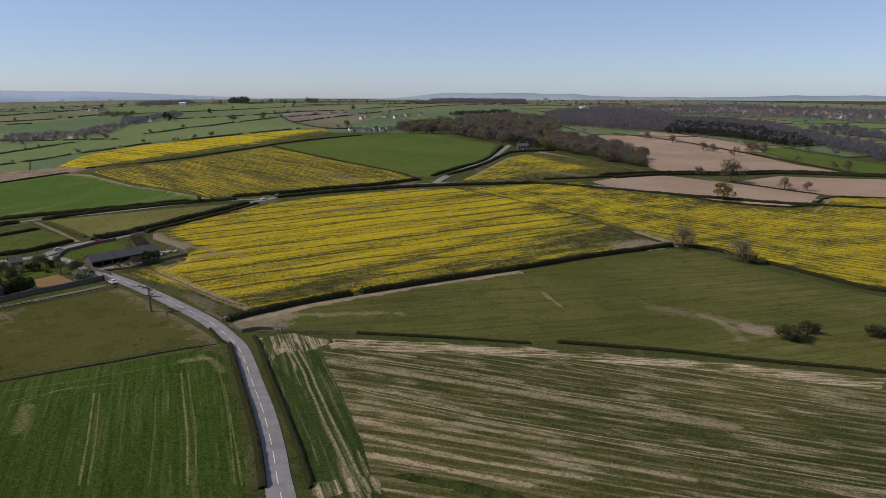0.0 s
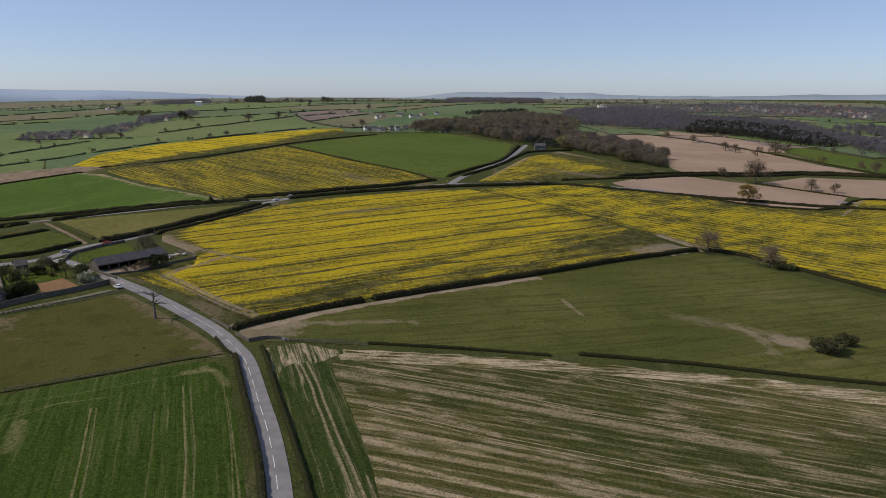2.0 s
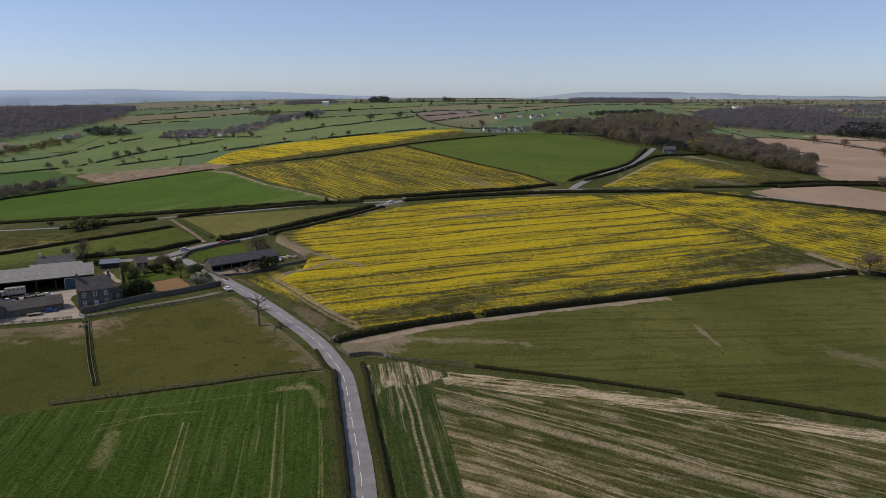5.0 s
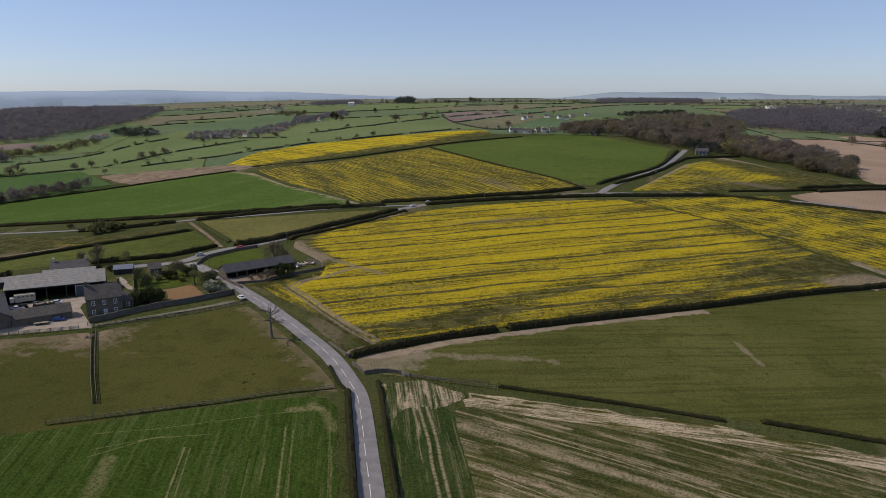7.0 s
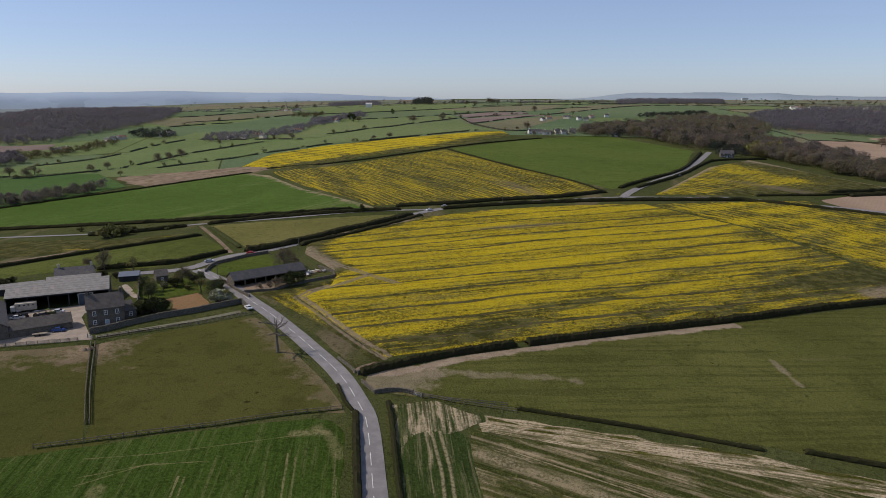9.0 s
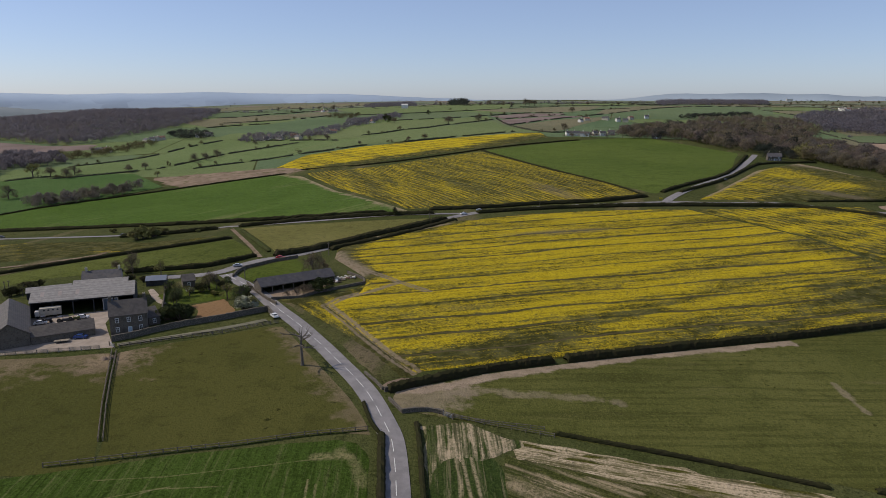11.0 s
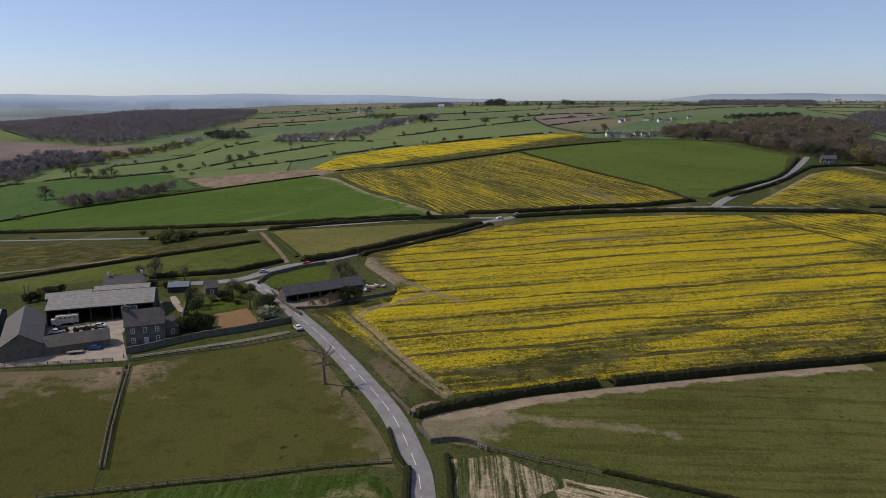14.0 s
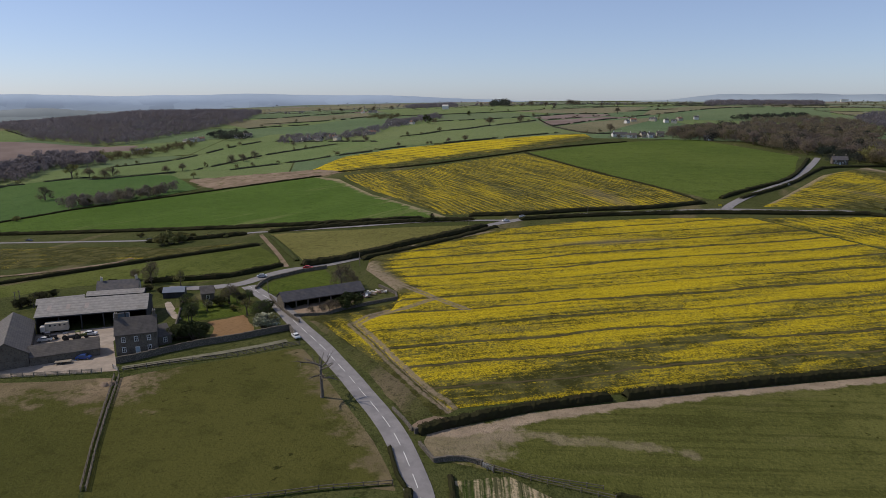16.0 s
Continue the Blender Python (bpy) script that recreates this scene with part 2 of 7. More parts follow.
def rape_mat(name, angle, cover, rows=10.0, gap=0.16, stretch=0.25, patch=0.02, dark=0.8, poor=(), tracks=(), mottle=1.3, earth=(), ruts=0.0):
    """Oilseed rape in flower: yellow heads over dark leaf, thinner in wavering lines along the drill rows,
    along poor margins, and gone where wheels have run."""
    s = Shade(name)
    x = s.part(s.turned(angle), 0)
    fine, tuft, mid = s.noise(1.9, 3, None, 0.75), s.noise(0.65, 5, None, 0.75), s.noise(0.16, 4)
    big = s.noise(1.0, 6, s.turned(angle, patch, patch * stretch), 0.62)
    streak = s.noise(1.0, 6, s.turned(angle, 0.42, 0.014), 0.72)
    leaf = s.mix(s.step(mid, 0.4, 0.62), (0.06, 0.06, 0.016), (0.122, 0.116, 0.04))
    leaf = s.mix(s.math("MULTIPLY", s.step(fine, 0.5, 0.62), 0.6), leaf, (0.02, 0.026, 0.01))
    leaf = s.mix(s.math("MULTIPLY", s.step(tuft, 0.53, 0.66), 0.5), leaf, (0.15, 0.135, 0.08))
    flower = s.mix(s.step(fine, 0.4, 0.6), (0.39, 0.29, 0.012), (0.68, 0.52, 0.026))
    amount = s.math("ADD", s.math("MULTIPLY", big, mottle), s.math("MULTIPLY", streak, 1.5))
    amount = s.math("ADD", amount, s.math("SUBTRACT", s.math("MULTIPLY", s.math("ADD", fine, tuft), 1.05), 0.2))
    for line, width, soft, less in poor:
        amount = s.math("SUBTRACT", amount, s.math("MULTIPLY", s.near_line(line, width, soft, soft, 0.03), less))
    line = s.stripe(x, rows, rows * gap, s.noise(0.012, 4), 14.0, 0.9)
    line = s.math("MULTIPLY", line, s.math("ADD", 0.45, s.math("MULTIPLY", s.step(s.noise(0.04, 5, s.turned(angle, 1.0, 0.2)), 0.36, 0.56), 0.55)))
    f = s.step(s.math("SUBTRACT", amount, s.math("MULTIPLY", line, dark)), 2.06 - cover, 2.66 - cover)
    c = s.mix(f, leaf, flower)
    core = s.math("MULTIPLY", s.stripe(x, rows, rows * gap * 0.45, s.noise(0.012, 4), 14.0, 0.8), s.step(s.noise(0.04, 5, s.turned(angle, 1.0, 0.2)), 0.36, 0.56))
    c = s.mix(s.math("MULTIPLY", core, ruts), c, (0.12, 0.092, 0.05))
    bare = s.step(s.noise(0.016, 6, s.turned(angle, 1.0, stretch)), 0.62, 0.7)
    c = s.mix(s.math("MULTIPLY", bare, 0.6), c, (0.2, 0.16, 0.11))
    for line, width, soft in earth:
        f = s.math("MULTIPLY", s.near_line(line, width, soft, soft, 0.06), s.math("ADD", 0.4, s.math("MULTIPLY", s.step(tuft, 0.4, 0.56), 0.6)))
        c = s.mix(f, c, (0.3, 0.24, 0.17))
    for path in tracks:
        for off in (-1.0, 1.0):
            run = [(px + off, py + off * 0.5) for px, py in path]
            t = s.math("MULTIPLY", s.near_line(run, 0.7, 0.6, 0.9, 0.3), s.math("ADD", 0.5, s.math("MULTIPLY", s.step(tuft, 0.4, 0.55), 0.5)))
            c = s.mix(t, c, (0.27, 0.215, 0.15))
    return s.done(c, s.math("ADD", tuft, fine), 1.0, 0.8)


def earth_mat(name, a, b, angle=0.0, line=2.5):
    s = Shade(name)
    fine = s.noise(1.1, 5)
    x = s.part(s.turned(angle), 0)
    c = s.mix(s.step(s.noise(0.014, 5), 0.3, 0.7), a, b)
    c = s.mix(s.math("MULTIPLY", s.stripe(x, line, line * 0.4, fine, 3.0, 0.9), 0.12), c, tuple(0.7 * k for k in a))
    c = s.mix(s.math("MULTIPLY", s.step(fine, 0.5, 0.62), 0.35), c, tuple(0.65 * k for k in a))
    return s.done(c, fine, 0.8, 0.3)


def leaf_mat(name, a, b, c):
    """Foliage or twigs, each clump its own shade."""
    s = Shade(name, 0.9, 0.02)
    k = s.island()
    col = s.mix(s.step(k, 0.0, 0.6), a, b)
    col = s.mix(s.math("MULTIPLY", s.step(s.noise(0.25, 4), 0.4, 0.75), 0.6), col, c)
    col = s.mix(s.math("MULTIPLY", s.random(), 0.35), col, c)
    return s.done(col)


def far_leaf_mat(name, a, b, c):
    """A wood's crowns, soft in colour from tree to tree."""
    s = Shade(name, 0.9, 0.05)
    cell = s.node("ShaderNodeTexVoronoi")
    cell.voronoi_dimensions = "2D"
    cell.inputs["Scale"].default_value = 0.085
    s.put(cell.inputs["Vector"], s.p)
    col = s.mix(s.part(cell.outputs["Color"], 0), a, b)
    col = s.mix(s.math("MULTIPLY", s.step(s.part(cell.outputs["Color"], 1), 0.6, 0.9), 0.6), col, c)
    col = s.mix(s.math("MULTIPLY", s.step(s.noise(0.018, 4), 0.42, 0.62), 0.7), col, c)
    col = s.mix(s.math("MULTIPLY", s.island(), 0.25), col, a)
    s.thin(col, 0.55)
    return s.done(col)


def plain_mat(name, a, b, scale=1.5, rough=0.85, spec=0.3, metal=0.0, bump=0.2):
    s = Shade(name, rough, spec, metal)
    n = s.noise(scale, 6)
    c = s.mix(s.step(n, 0.3, 0.7), a, b)
    c = s.mix(s.math("MULTIPLY", s.step(s.noise(scale * 0.13, 4), 0.45, 0.7), 0.4), c, tuple(0.75 * k for k in a))
    return s.done(c, n, bump, 0.05)


def road_mat():
    s = Shade("asphalt", 0.85, 0.3)
    n, fine = s.noise(0.35, 5), s.noise(9.0, 3)
    c = s.mix(s.step(n, 0.3, 0.7), (0.185, 0.175, 0.175), (0.25, 0.235, 0.235))
    c = s.mix(s.math("MULTIPLY", s.step(fine, 0.4, 0.7), 0.3), c, (0.12, 0.115, 0.12))
    c = s.mix(s.math("MULTIPLY", s.step(s.noise(0.06, 4), 0.55, 0.7), 0.4), c, (0.14, 0.135, 0.14))
    return s.done(c, fine, 0.2, 0.01)


M_GROUND = grass_mat("rough_grass", (0.05, 0.062, 0.018), (0.08, 0.085, 0.03), (0.19, 0.15, 0.09), 0.58)
M_PASTURE = grass_mat("grazed_pasture", (0.06, 0.063, 0.016), (0.08, 0.079, 0.021), (0.115, 0.095, 0.046), 0.64, 0.012, 0.0, 0.0,
                      [([(-196.5, 213.8), (-178.1, 222.7), (-165.3, 229.7)], 10, 14, 0.7), ([(-126.2, 264.7), (-102.2, 242.5), (-83.9, 225.4), (-73.4, 212.6)], 2, 5, 0.6), ([(-164, 231.4), (-155.6, 221.2)], 6, 8, 0.7)], (0.17, 0.13, 0.085), calm=0.45)
M_OLIVE = grass_mat("olive_ley", (0.078, 0.084, 0.021), (0.113, 0.114, 0.033), (0.17, 0.145, 0.07), 0.6, 0.01, 67.3, 0.5,
                    [([(-75.8, 233.2), (-68.6, 236), (-60.9, 242.4), (-53.3, 250.7), (-41.2, 261.1), (-23, 276.4), (-1.6, 292.1), (35.4, 317.2)], 3, 1.6, 0.95), ([(-71.2, 228.3), (-67, 231.5), (-60.6, 237)], 9, 6, 0.55), ([(-60.6, 237), (-48.8, 243.2), (-36, 245.2), (-21.3, 249.6), (-15.8, 249.2)], 1.5, 2, 0.4),
                     ([(43.2, 288), (45.5, 279.2), (48.1, 270.1)], 1, 1, 0.45), ([(105.6, 270.5), (112.1, 258), (110.6, 242.8)], 2, 2, 0.35), ([(86.4, 276.3), (107.5, 269.5), (124.3, 255.4)], 3, 5, 0.25), ([(121.9, 255), (129.3, 254.2)], 8, 4, 0.6)], (0.26, 0.205, 0.15), calm=0.65)
M_PALE = grass_mat("pale_meadow", (0.12, 0.118, 0.035), (0.175, 0.162, 0.055), (0.25, 0.2, 0.09), 0.55)
M_MEADOW = grass_mat("green_paddock_grass", (0.072, 0.09, 0.018), (0.105, 0.12, 0.03), (0.16, 0.145, 0.06), 0.62, 0.02)
M_GREEN = grass_mat("bright_ley", (0.078, 0.112, 0.022), (0.1, 0.134, 0.028), (0.14, 0.14, 0.05), 0.68, 0.008, 60, 0.25)
M_SLOPE = grass_mat("green_cereal", (0.064, 0.11, 0.019), (0.084, 0.134, 0.026), (0.24, 0.22, 0.11), 0.6, 0.008, 21.1, 0.2,
                    [([(-366.5, 680), (-323.6, 647.3), (-254.3, 565.8), (-205.7, 519.7), (-159.7, 473.5)], 7, 5, 0.8)], (0.26, 0.205, 0.135))
M_FAR = [
    # bluer than near pasture: some haze is painted into this green
    grass_mat("hazed_hill_pasture", (0.098, 0.148, 0.074), (0.124, 0.176, 0.088), (0.17, 0.16, 0.075), 0.64, 0.006, vary=0.45),
    grass_mat("hill_meadow", (0.125, 0.175, 0.064), (0.155, 0.205, 0.08), (0.19, 0.18, 0.08), 0.64, 0.006, vary=0.35),
    grass_mat("hill_winter_grass", (0.15, 0.145, 0.085), (0.195, 0.18, 0.11), (0.23, 0.19, 0.11), 0.6, 0.004),
    earth_mat("hill_plough", (0.17, 0.13, 0.115), (0.225, 0.175, 0.155)),
    grass_mat("valley_cereal", (0.066, 0.118, 0.034), (0.084, 0.138, 0.043), (0.13, 0.13, 0.06), 0.68, 0.006),
    # paler and greyer still, the haze of the farthest fields as base colour
    grass_mat("hazed_grass", (0.13, 0.155, 0.105), (0.16, 0.182, 0.125), (0.19, 0.18, 0.12), 0.6, 0.004, vary=0.3),
]
M_CORN = crop_mat("young_corn", 158.5, (0.038, 0.064, 0.01), (0.052, 0.084, 0.015), (0.21, 0.185, 0.09), 3.4, -0.25, 0, 0.28, 0.85, 0.0008, None, 0.4,
                  [([(-92.9, 172.0), (-82.7, 148.1), (-75.0, 129.1)], 0.25, 0.22, 0.60),
                   ([(-91.5, 172.1), (-80.9, 148.2), (-73.2, 129.2)], 0.20, 0.22, 0.45),
                   ([(-75.4, 187.2), (-60.6, 151.1), (-53.2, 130.6)], 0.25, 0.22, 0.60),
                   ([(-73.1, 186.3), (-59.5, 153.8), (-51.5, 130.7)], 0.15, 0.22, 0.38),
                   ([(-76.6, 171.7), (-70.2, 155.7), (-60.9, 130.1)], 0.10, 0.22, 0.30),
                   ([(-61.5, 181.9), (-49.8, 152.0), (-42.1, 131.4)], 0.25, 0.22, 0.45),
                   ([(-65.5, 191.0), (-52.4, 157.2), (-43.5, 131.3)], 0.15, 0.22, 0.38),
                   ([(-110.6, 162.8), (-102.6, 173.6), (-90.4, 179.1)], 0.15, 0.22, 0.45),
                   ([(-112.3, 165.5), (-106.6, 170.3), (-100.4, 175.2)], 0.15, 0.22, 0.45),
                   ([(-116.4, 172.0), (-103.5, 178.1), (-86.9, 188.8), (-72.6, 198.4)], 0.15, 0.22, 0.38),
                   ([(-74.1, 200.4), (-69.8, 197.5), (-64.5, 189.9)], 1.2, 1.5, 0.35),
                   ([(-78.3, 195.8), (-71.8, 198.6)], 1, 1.5, 0.6),
                   ([(-105.5, 163.1), (-100.4, 150.8)], 1, 2, 0.4)])
M_STRIPE = crop_mat("striped_corn", 103.8, (0.047, 0.057, 0.014), (0.092, 0.087, 0.028), (0.38, 0.298, 0.192), 5.0, 0.31, 0, 0.48, 0.8, 0.0005, None, 0.55,
                    [([(-34.4, 200.9), (9.3, 188.5), (46.9, 177.9), (78.3, 169.6)], 1.6, 1.6, 0.43),
                   ([(-30.2, 184.6), (-14.2, 180.7), (9.9, 169.6)], 1.0, 1.2, 0.39),
                   ([(-26.8, 172.4), (-5.9, 165.7), (28.1, 156.2)], 0.9, 1.0, 0.39),
                   ([(-25.6, 164.1), (-5.6, 157.6), (37.9, 146.5), (56.3, 141.2)], 1.0, 1.2, 0.43),
                   ([(-20.3, 155.3), (7.4, 145.3), (32.7, 139.8)], 0.9, 0.8, 0.58),
                   ([(-17.3, 146.1), (7.1, 139.1), (18.8, 135.8)], 1.4, 0.8, 0.66),
                   ([(-23.2, 179.3), (8.4, 167.2), (41.8, 157.1), (96.3, 142.5)], 0.2, 0.25, 0.58),
                   ([(-23.5, 181.4), (8.4, 169.1), (42.4, 159.6), (98.1, 145.4)], 0.2, 0.25, 0.58),
                   ([(-26.3, 204.1), (1.3, 196.5), (32.9, 185.3), (62.3, 178.4)], 0.25, 0.25, 0.51),
                   ([(-26.5, 205.9), (1.4, 198.5), (33.2, 187.5), (63.1, 180.9)], 0.2, 0.25, 0.43),
                   ([(-18.4, 150.7), (1.1, 146.6), (25.5, 140.5)], 0.2, 0.25, 0.47),
                   ([(37.9, 216.0), (72.0, 208.3), (102.8, 198.9), (127.6, 193.1)], 0.3, 0.4, 0.55),
                   ([(37.1, 211.2), (69.8, 201.6), (99.3, 191.8), (122.7, 185.2)], 0.3, 0.4, 0.47)])
M_HEADLAND = crop_mat("headland_corn", 159.1, (0.034, 0.054, 0.013), (0.052, 0.068, 0.018), (0.36, 0.29, 0.18), 3.0, 0.14, 12.0, 0.3, 0.7, 0.0008, None, 0.6)
M_CHURNED = crop_mat("churned_soil", 159.1, (0.034, 0.054, 0.013), (0.056, 0.07, 0.018), (0.4, 0.32, 0.21), 2.2, 0.6, 0, 0.7, 0.8, 0.03, None, 0.8)
M_VERGE = grass_mat("trampled_verge", (0.055, 0.062, 0.02), (0.085, 0.085, 0.03), (0.2, 0.15, 0.105), 0.47, 0.05)
# grass of the bank; also colours the shadow strips under fences
M_BANK = grass_mat("bank_grass_fence_shadow", (0.03, 0.042, 0.01), (0.05, 0.062, 0.018), (0.1, 0.09, 0.04), 0.62, 0.08)
M_MARGIN = crop_mat("streaked_margin", 87.2, (0.055, 0.06, 0.01), (0.085, 0.08, 0.018), (0.46, 0.37, 0.25), 3.4, 0.75, 30.0, 0.75, 0.8, 0.006, None, 0.85)
M_CHAFF = grass_mat("pale_headland_soil", (0.3, 0.235, 0.155), (0.38, 0.3, 0.2), (0.13, 0.13, 0.05), 0.52, 0.06, 159.1)
M_RAPE = rape_mat("rape_in_flower", 54.3, 0.17, 14.5, 0.11, 0.16, 0.014, 0.6,
                  [([(-78.5, 240), (-49.4, 260.6), (-19.8, 280.6), (19.9, 308.2), (82.8, 356.9), (132.4, 389.7)], 14, 45, 0.2), ([(-120, 441), (-137.3, 414.2), (-151.4, 397.1), (-154.8, 367.2), (-151.1, 354.4), (-125.2, 329.7)], 4, 9, 0.45), ([(132.4, 389.7), (98.8, 430.7), (67.2, 461.4)], 8, 20, 0.2), ([(69.9, 387), (100.4, 406.6), (122.9, 402.2)], 8, 22, 0.3)],
                  [[(-71, 245.6), (-81.4, 252.6), (-97.6, 266.9), (-111.8, 280.4), (-122.1, 289.3), (-120.6, 298.8), (-113.8, 309.6), (-107.5, 324.1), (-92.9, 316.7)], [(-150.6, 350.8), (-128.3, 336.5), (-107.5, 324.1)], [(-149.5, 392.8), (-136, 410.7), (-120.2, 435.5)]], 1.3, [([(100.1, 378.1), (116.3, 390.6), (130.9, 395.4)], 5, 7), ([(-153.7, 359.5), (-147.1, 351.8), (-127.7, 332.7)], 2, 6)], 0.9)
M_RAPE_THIN = rape_mat("thin_rape", 120.8, 0.13, 6.0, 0.35, 0.07, 0.03, 0.24, [([(6.9, 516.5), (68.7, 471.8), (134.1, 394.9)], 3, 8, 0.25), ([(126.1, 556.5), (222.1, 521.7), (276.7, 518.4)], 10, 25, 0.25)],
                       [[(6.9, 512.2), (66.8, 458), (118.3, 410)], [(272, 501), (318.3, 559.3)]], 1.35, [([(119.9, 415.7), (132.7, 395.8), (148.8, 389.8)], 2, 5)])
M_RAPE_TRI = rape_mat("triangle_rape", 118.0, 0.16, 7.0, 0.35, 0.1, 0.02, 0.26, [([(97, 770), (140, 700), (192.8, 663.3)], 16, 34, 0.4), ([(83.1, 576.2), (149.4, 616.7), (192.8, 663.3)], 14, 26, 0.4)],
                      (), 1.2, [([(100, 790), (149.7, 718), (192.8, 663.3)], 5, 5), ([(20, 566), (47.8, 645.8), (70, 715), (100, 785)], 3, 4)])
M_RAPE_CORNER = rape_mat("ragged_rape", 128.5, 0.34, 9.0, 0.2, 0.3, 0.04, 0.4, [([(-136, 287.5), (-122.3, 278.3), (-104, 265.6), (-77.2, 243.2)], 4, 8, 0.35), ([(-144.3, 290.5), (-131.2, 299), (-120, 315.8)], 5, 8, 0.5), ([(-72.3, 243), (-87, 254), (-98, 263)], 4, 4, 0.8)], [[(-72, 245.2), (-82.2, 252.2), (-98.5, 266.5), (-112.8, 280), (-123.2, 288.9), (-121.8, 298.9), (-116.1, 309.9)]])
M_RAPE_POOR = rape_mat("failed_rape", 81.8, -0.28, 9.0, 0.2, 0.2, 0.03, 0.5)
M_RAPE_FAR = rape_mat("drilled_rape", 139.0, 0.33, 3.6, 0.42, 0.15, 0.02, 0.3, (), (), 0.75)
M_RAPE_LINE = rape_mat("hill_rape", 40.9, 0.28, 22.0, 0.2, 0.1, 0.01, 0.35, [([(-324.2, 693.2), (-278.8, 756.4), (-204.6, 832.2), (-154.4, 987.7)], 30, 40, 0.6)])
M_EARTH = earth_mat("tilled_earth", (0.28, 0.2, 0.145), (0.36, 0.265, 0.195), 20)


def worn_mat():
    s = Shade("trodden_earth")
    fine = s.noise(1.1, 5, None, 0.7)
    c = s.mix(s.step(s.noise(0.05, 5), 0.3, 0.7), (0.17, 0.125, 0.09), (0.27, 0.205, 0.15))
    c = s.mix(s.math("MULTIPLY", s.step(s.noise(0.16, 6, None, 0.7), 0.48, 0.66), 0.8), c, (0.08, 0.075, 0.024))
    c = s.mix(s.math("MULTIPLY", s.step(fine, 0.5, 0.8), 0.4), c, (0.12, 0.095, 0.06))
    return s.done(c, fine, 0.6, 0.2)


M_TRACK = worn_mat()
M_ROAD = road_mat()
M_LINE = plain_mat("road_paint", (0.6, 0.6, 0.58), (0.75, 0.75, 0.72), 3.0)
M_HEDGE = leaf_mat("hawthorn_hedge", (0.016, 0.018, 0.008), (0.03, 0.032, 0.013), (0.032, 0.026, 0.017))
# lighter, greyer hedge colour with the haze of distance painted in
M_HEDGE_FAR = leaf_mat("hazed_hedge", (0.04, 0.046, 0.034), (0.06, 0.066, 0.045), (0.06, 0.052, 0.042))
M_HEDGE_GREEN = leaf_mat("green_hedge", (0.035, 0.05, 0.014), (0.06, 0.078, 0.022), (0.05, 0.045, 0.025))
M_BARK = plain_mat("bark", (0.07, 0.055, 0.045), (0.12, 0.095, 0.075), 2.0)
M_TWIG = leaf_mat("bare_twigs", (0.12, 0.098, 0.068), (0.19, 0.155, 0.105), (0.13, 0.1, 0.065))
M_BUD = leaf_mat("budding_leaves", (0.14, 0.14, 0.045), (0.2, 0.2, 0.07), (0.13, 0.1, 0.05))
M_OAK = leaf_mat("bronze_oak_leaves", (0.17, 0.13, 0.03), (0.23, 0.18, 0.045), (0.12, 0.085, 0.03))
M_LEAF = leaf_mat("fresh_leaves", (0.07, 0.092, 0.03), (0.115, 0.14, 0.05), (0.085, 0.08, 0.045))
M_DARK = leaf_mat("evergreen", (0.04, 0.056, 0.02), (0.07, 0.088, 0.032), (0.055, 0.05, 0.026))
M_THORN = leaf_mat("thorn_leaves", (0.042, 0.046, 0.02), (0.066, 0.07, 0.03), (0.075, 0.06, 0.04))
M_BLOSSOM = leaf_mat("white_blossom", (0.35, 0.36, 0.25), (0.5, 0.5, 0.4), (0.1, 0.12, 0.04))
# twig colour lifted towards blue-grey to paint haze over far woods
M_WOOD_FAR = far_leaf_mat("hazed_winter_wood", (0.16, 0.148, 0.166), (0.215, 0.198, 0.214), (0.19, 0.166, 0.17))
M_BROWN_FAR = far_leaf_mat("brown_wood", (0.13, 0.112, 0.1), (0.23, 0.175, 0.145), (0.2, 0.175, 0.1))
M_ASH_FAR = far_leaf_mat("ash_wood", (0.14, 0.125, 0.115), (0.2, 0.178, 0.16), (0.17, 0.15, 0.1))
M_BUD_FAR = far_leaf_mat("far_budding_trees", (0.1, 0.1, 0.045), (0.16, 0.155, 0.075), (0.12, 0.095, 0.06))
M_PINE_FAR = far_leaf_mat("pine_wood", (0.042, 0.052, 0.042), (0.065, 0.078, 0.058), (0.07, 0.062, 0.052))


# ---- mesh helpers ----
def mesh_object(name, verts, faces, material, smooth=False):
    me = bpy.data.meshes.new(name)
    me.from_pydata([tuple(map(float, v)) for v in verts], [], [tuple(map(int, f)) for f in faces])
    for m in material if isinstance(material, (list, tuple)) else [material]:
        me.materials.append(m)
    if smooth:
        me.polygons.foreach_set("use_smooth", [True] * len(me.polygons))
    me.update()
    return new(name, me)


def mesh_arrays(name, verts, tris, material):
    """A mesh of triangles straight from arrays, for large masses."""
    me = bpy.data.meshes.new(name)
    me.vertices.add(len(verts))
    me.vertices.foreach_set("co", np.asarray(verts, np.float32).ravel())
    me.loops.add(3 * len(tris))
    me.loops.foreach_set("vertex_index", np.asarray(tris, np.int32).ravel())
    me.polygons.add(len(tris))
    me.polygons.foreach_set("loop_start", np.arange(0, 3 * len(tris), 3, dtype=np.int32))
    me.materials.append(material)
    me.update(calc_edges=True)
    me.validate()
    return new(name, me)


def part(name, bm, material, parent, label=""):
    me = bpy.data.meshes.new(name)
    bm.to_mesh(me)
    bm.free()
    me.materials.append(material)
    ob = new(name, me)
    ob.parent = parent
    return tagged(ob, label) if label else ob


def child(name, verts, faces, material, parent, label="", smooth=False):
    ob = mesh_object(name, verts, faces, material, smooth)
    ob.parent = parent
    return tagged(ob, label) if label else ob


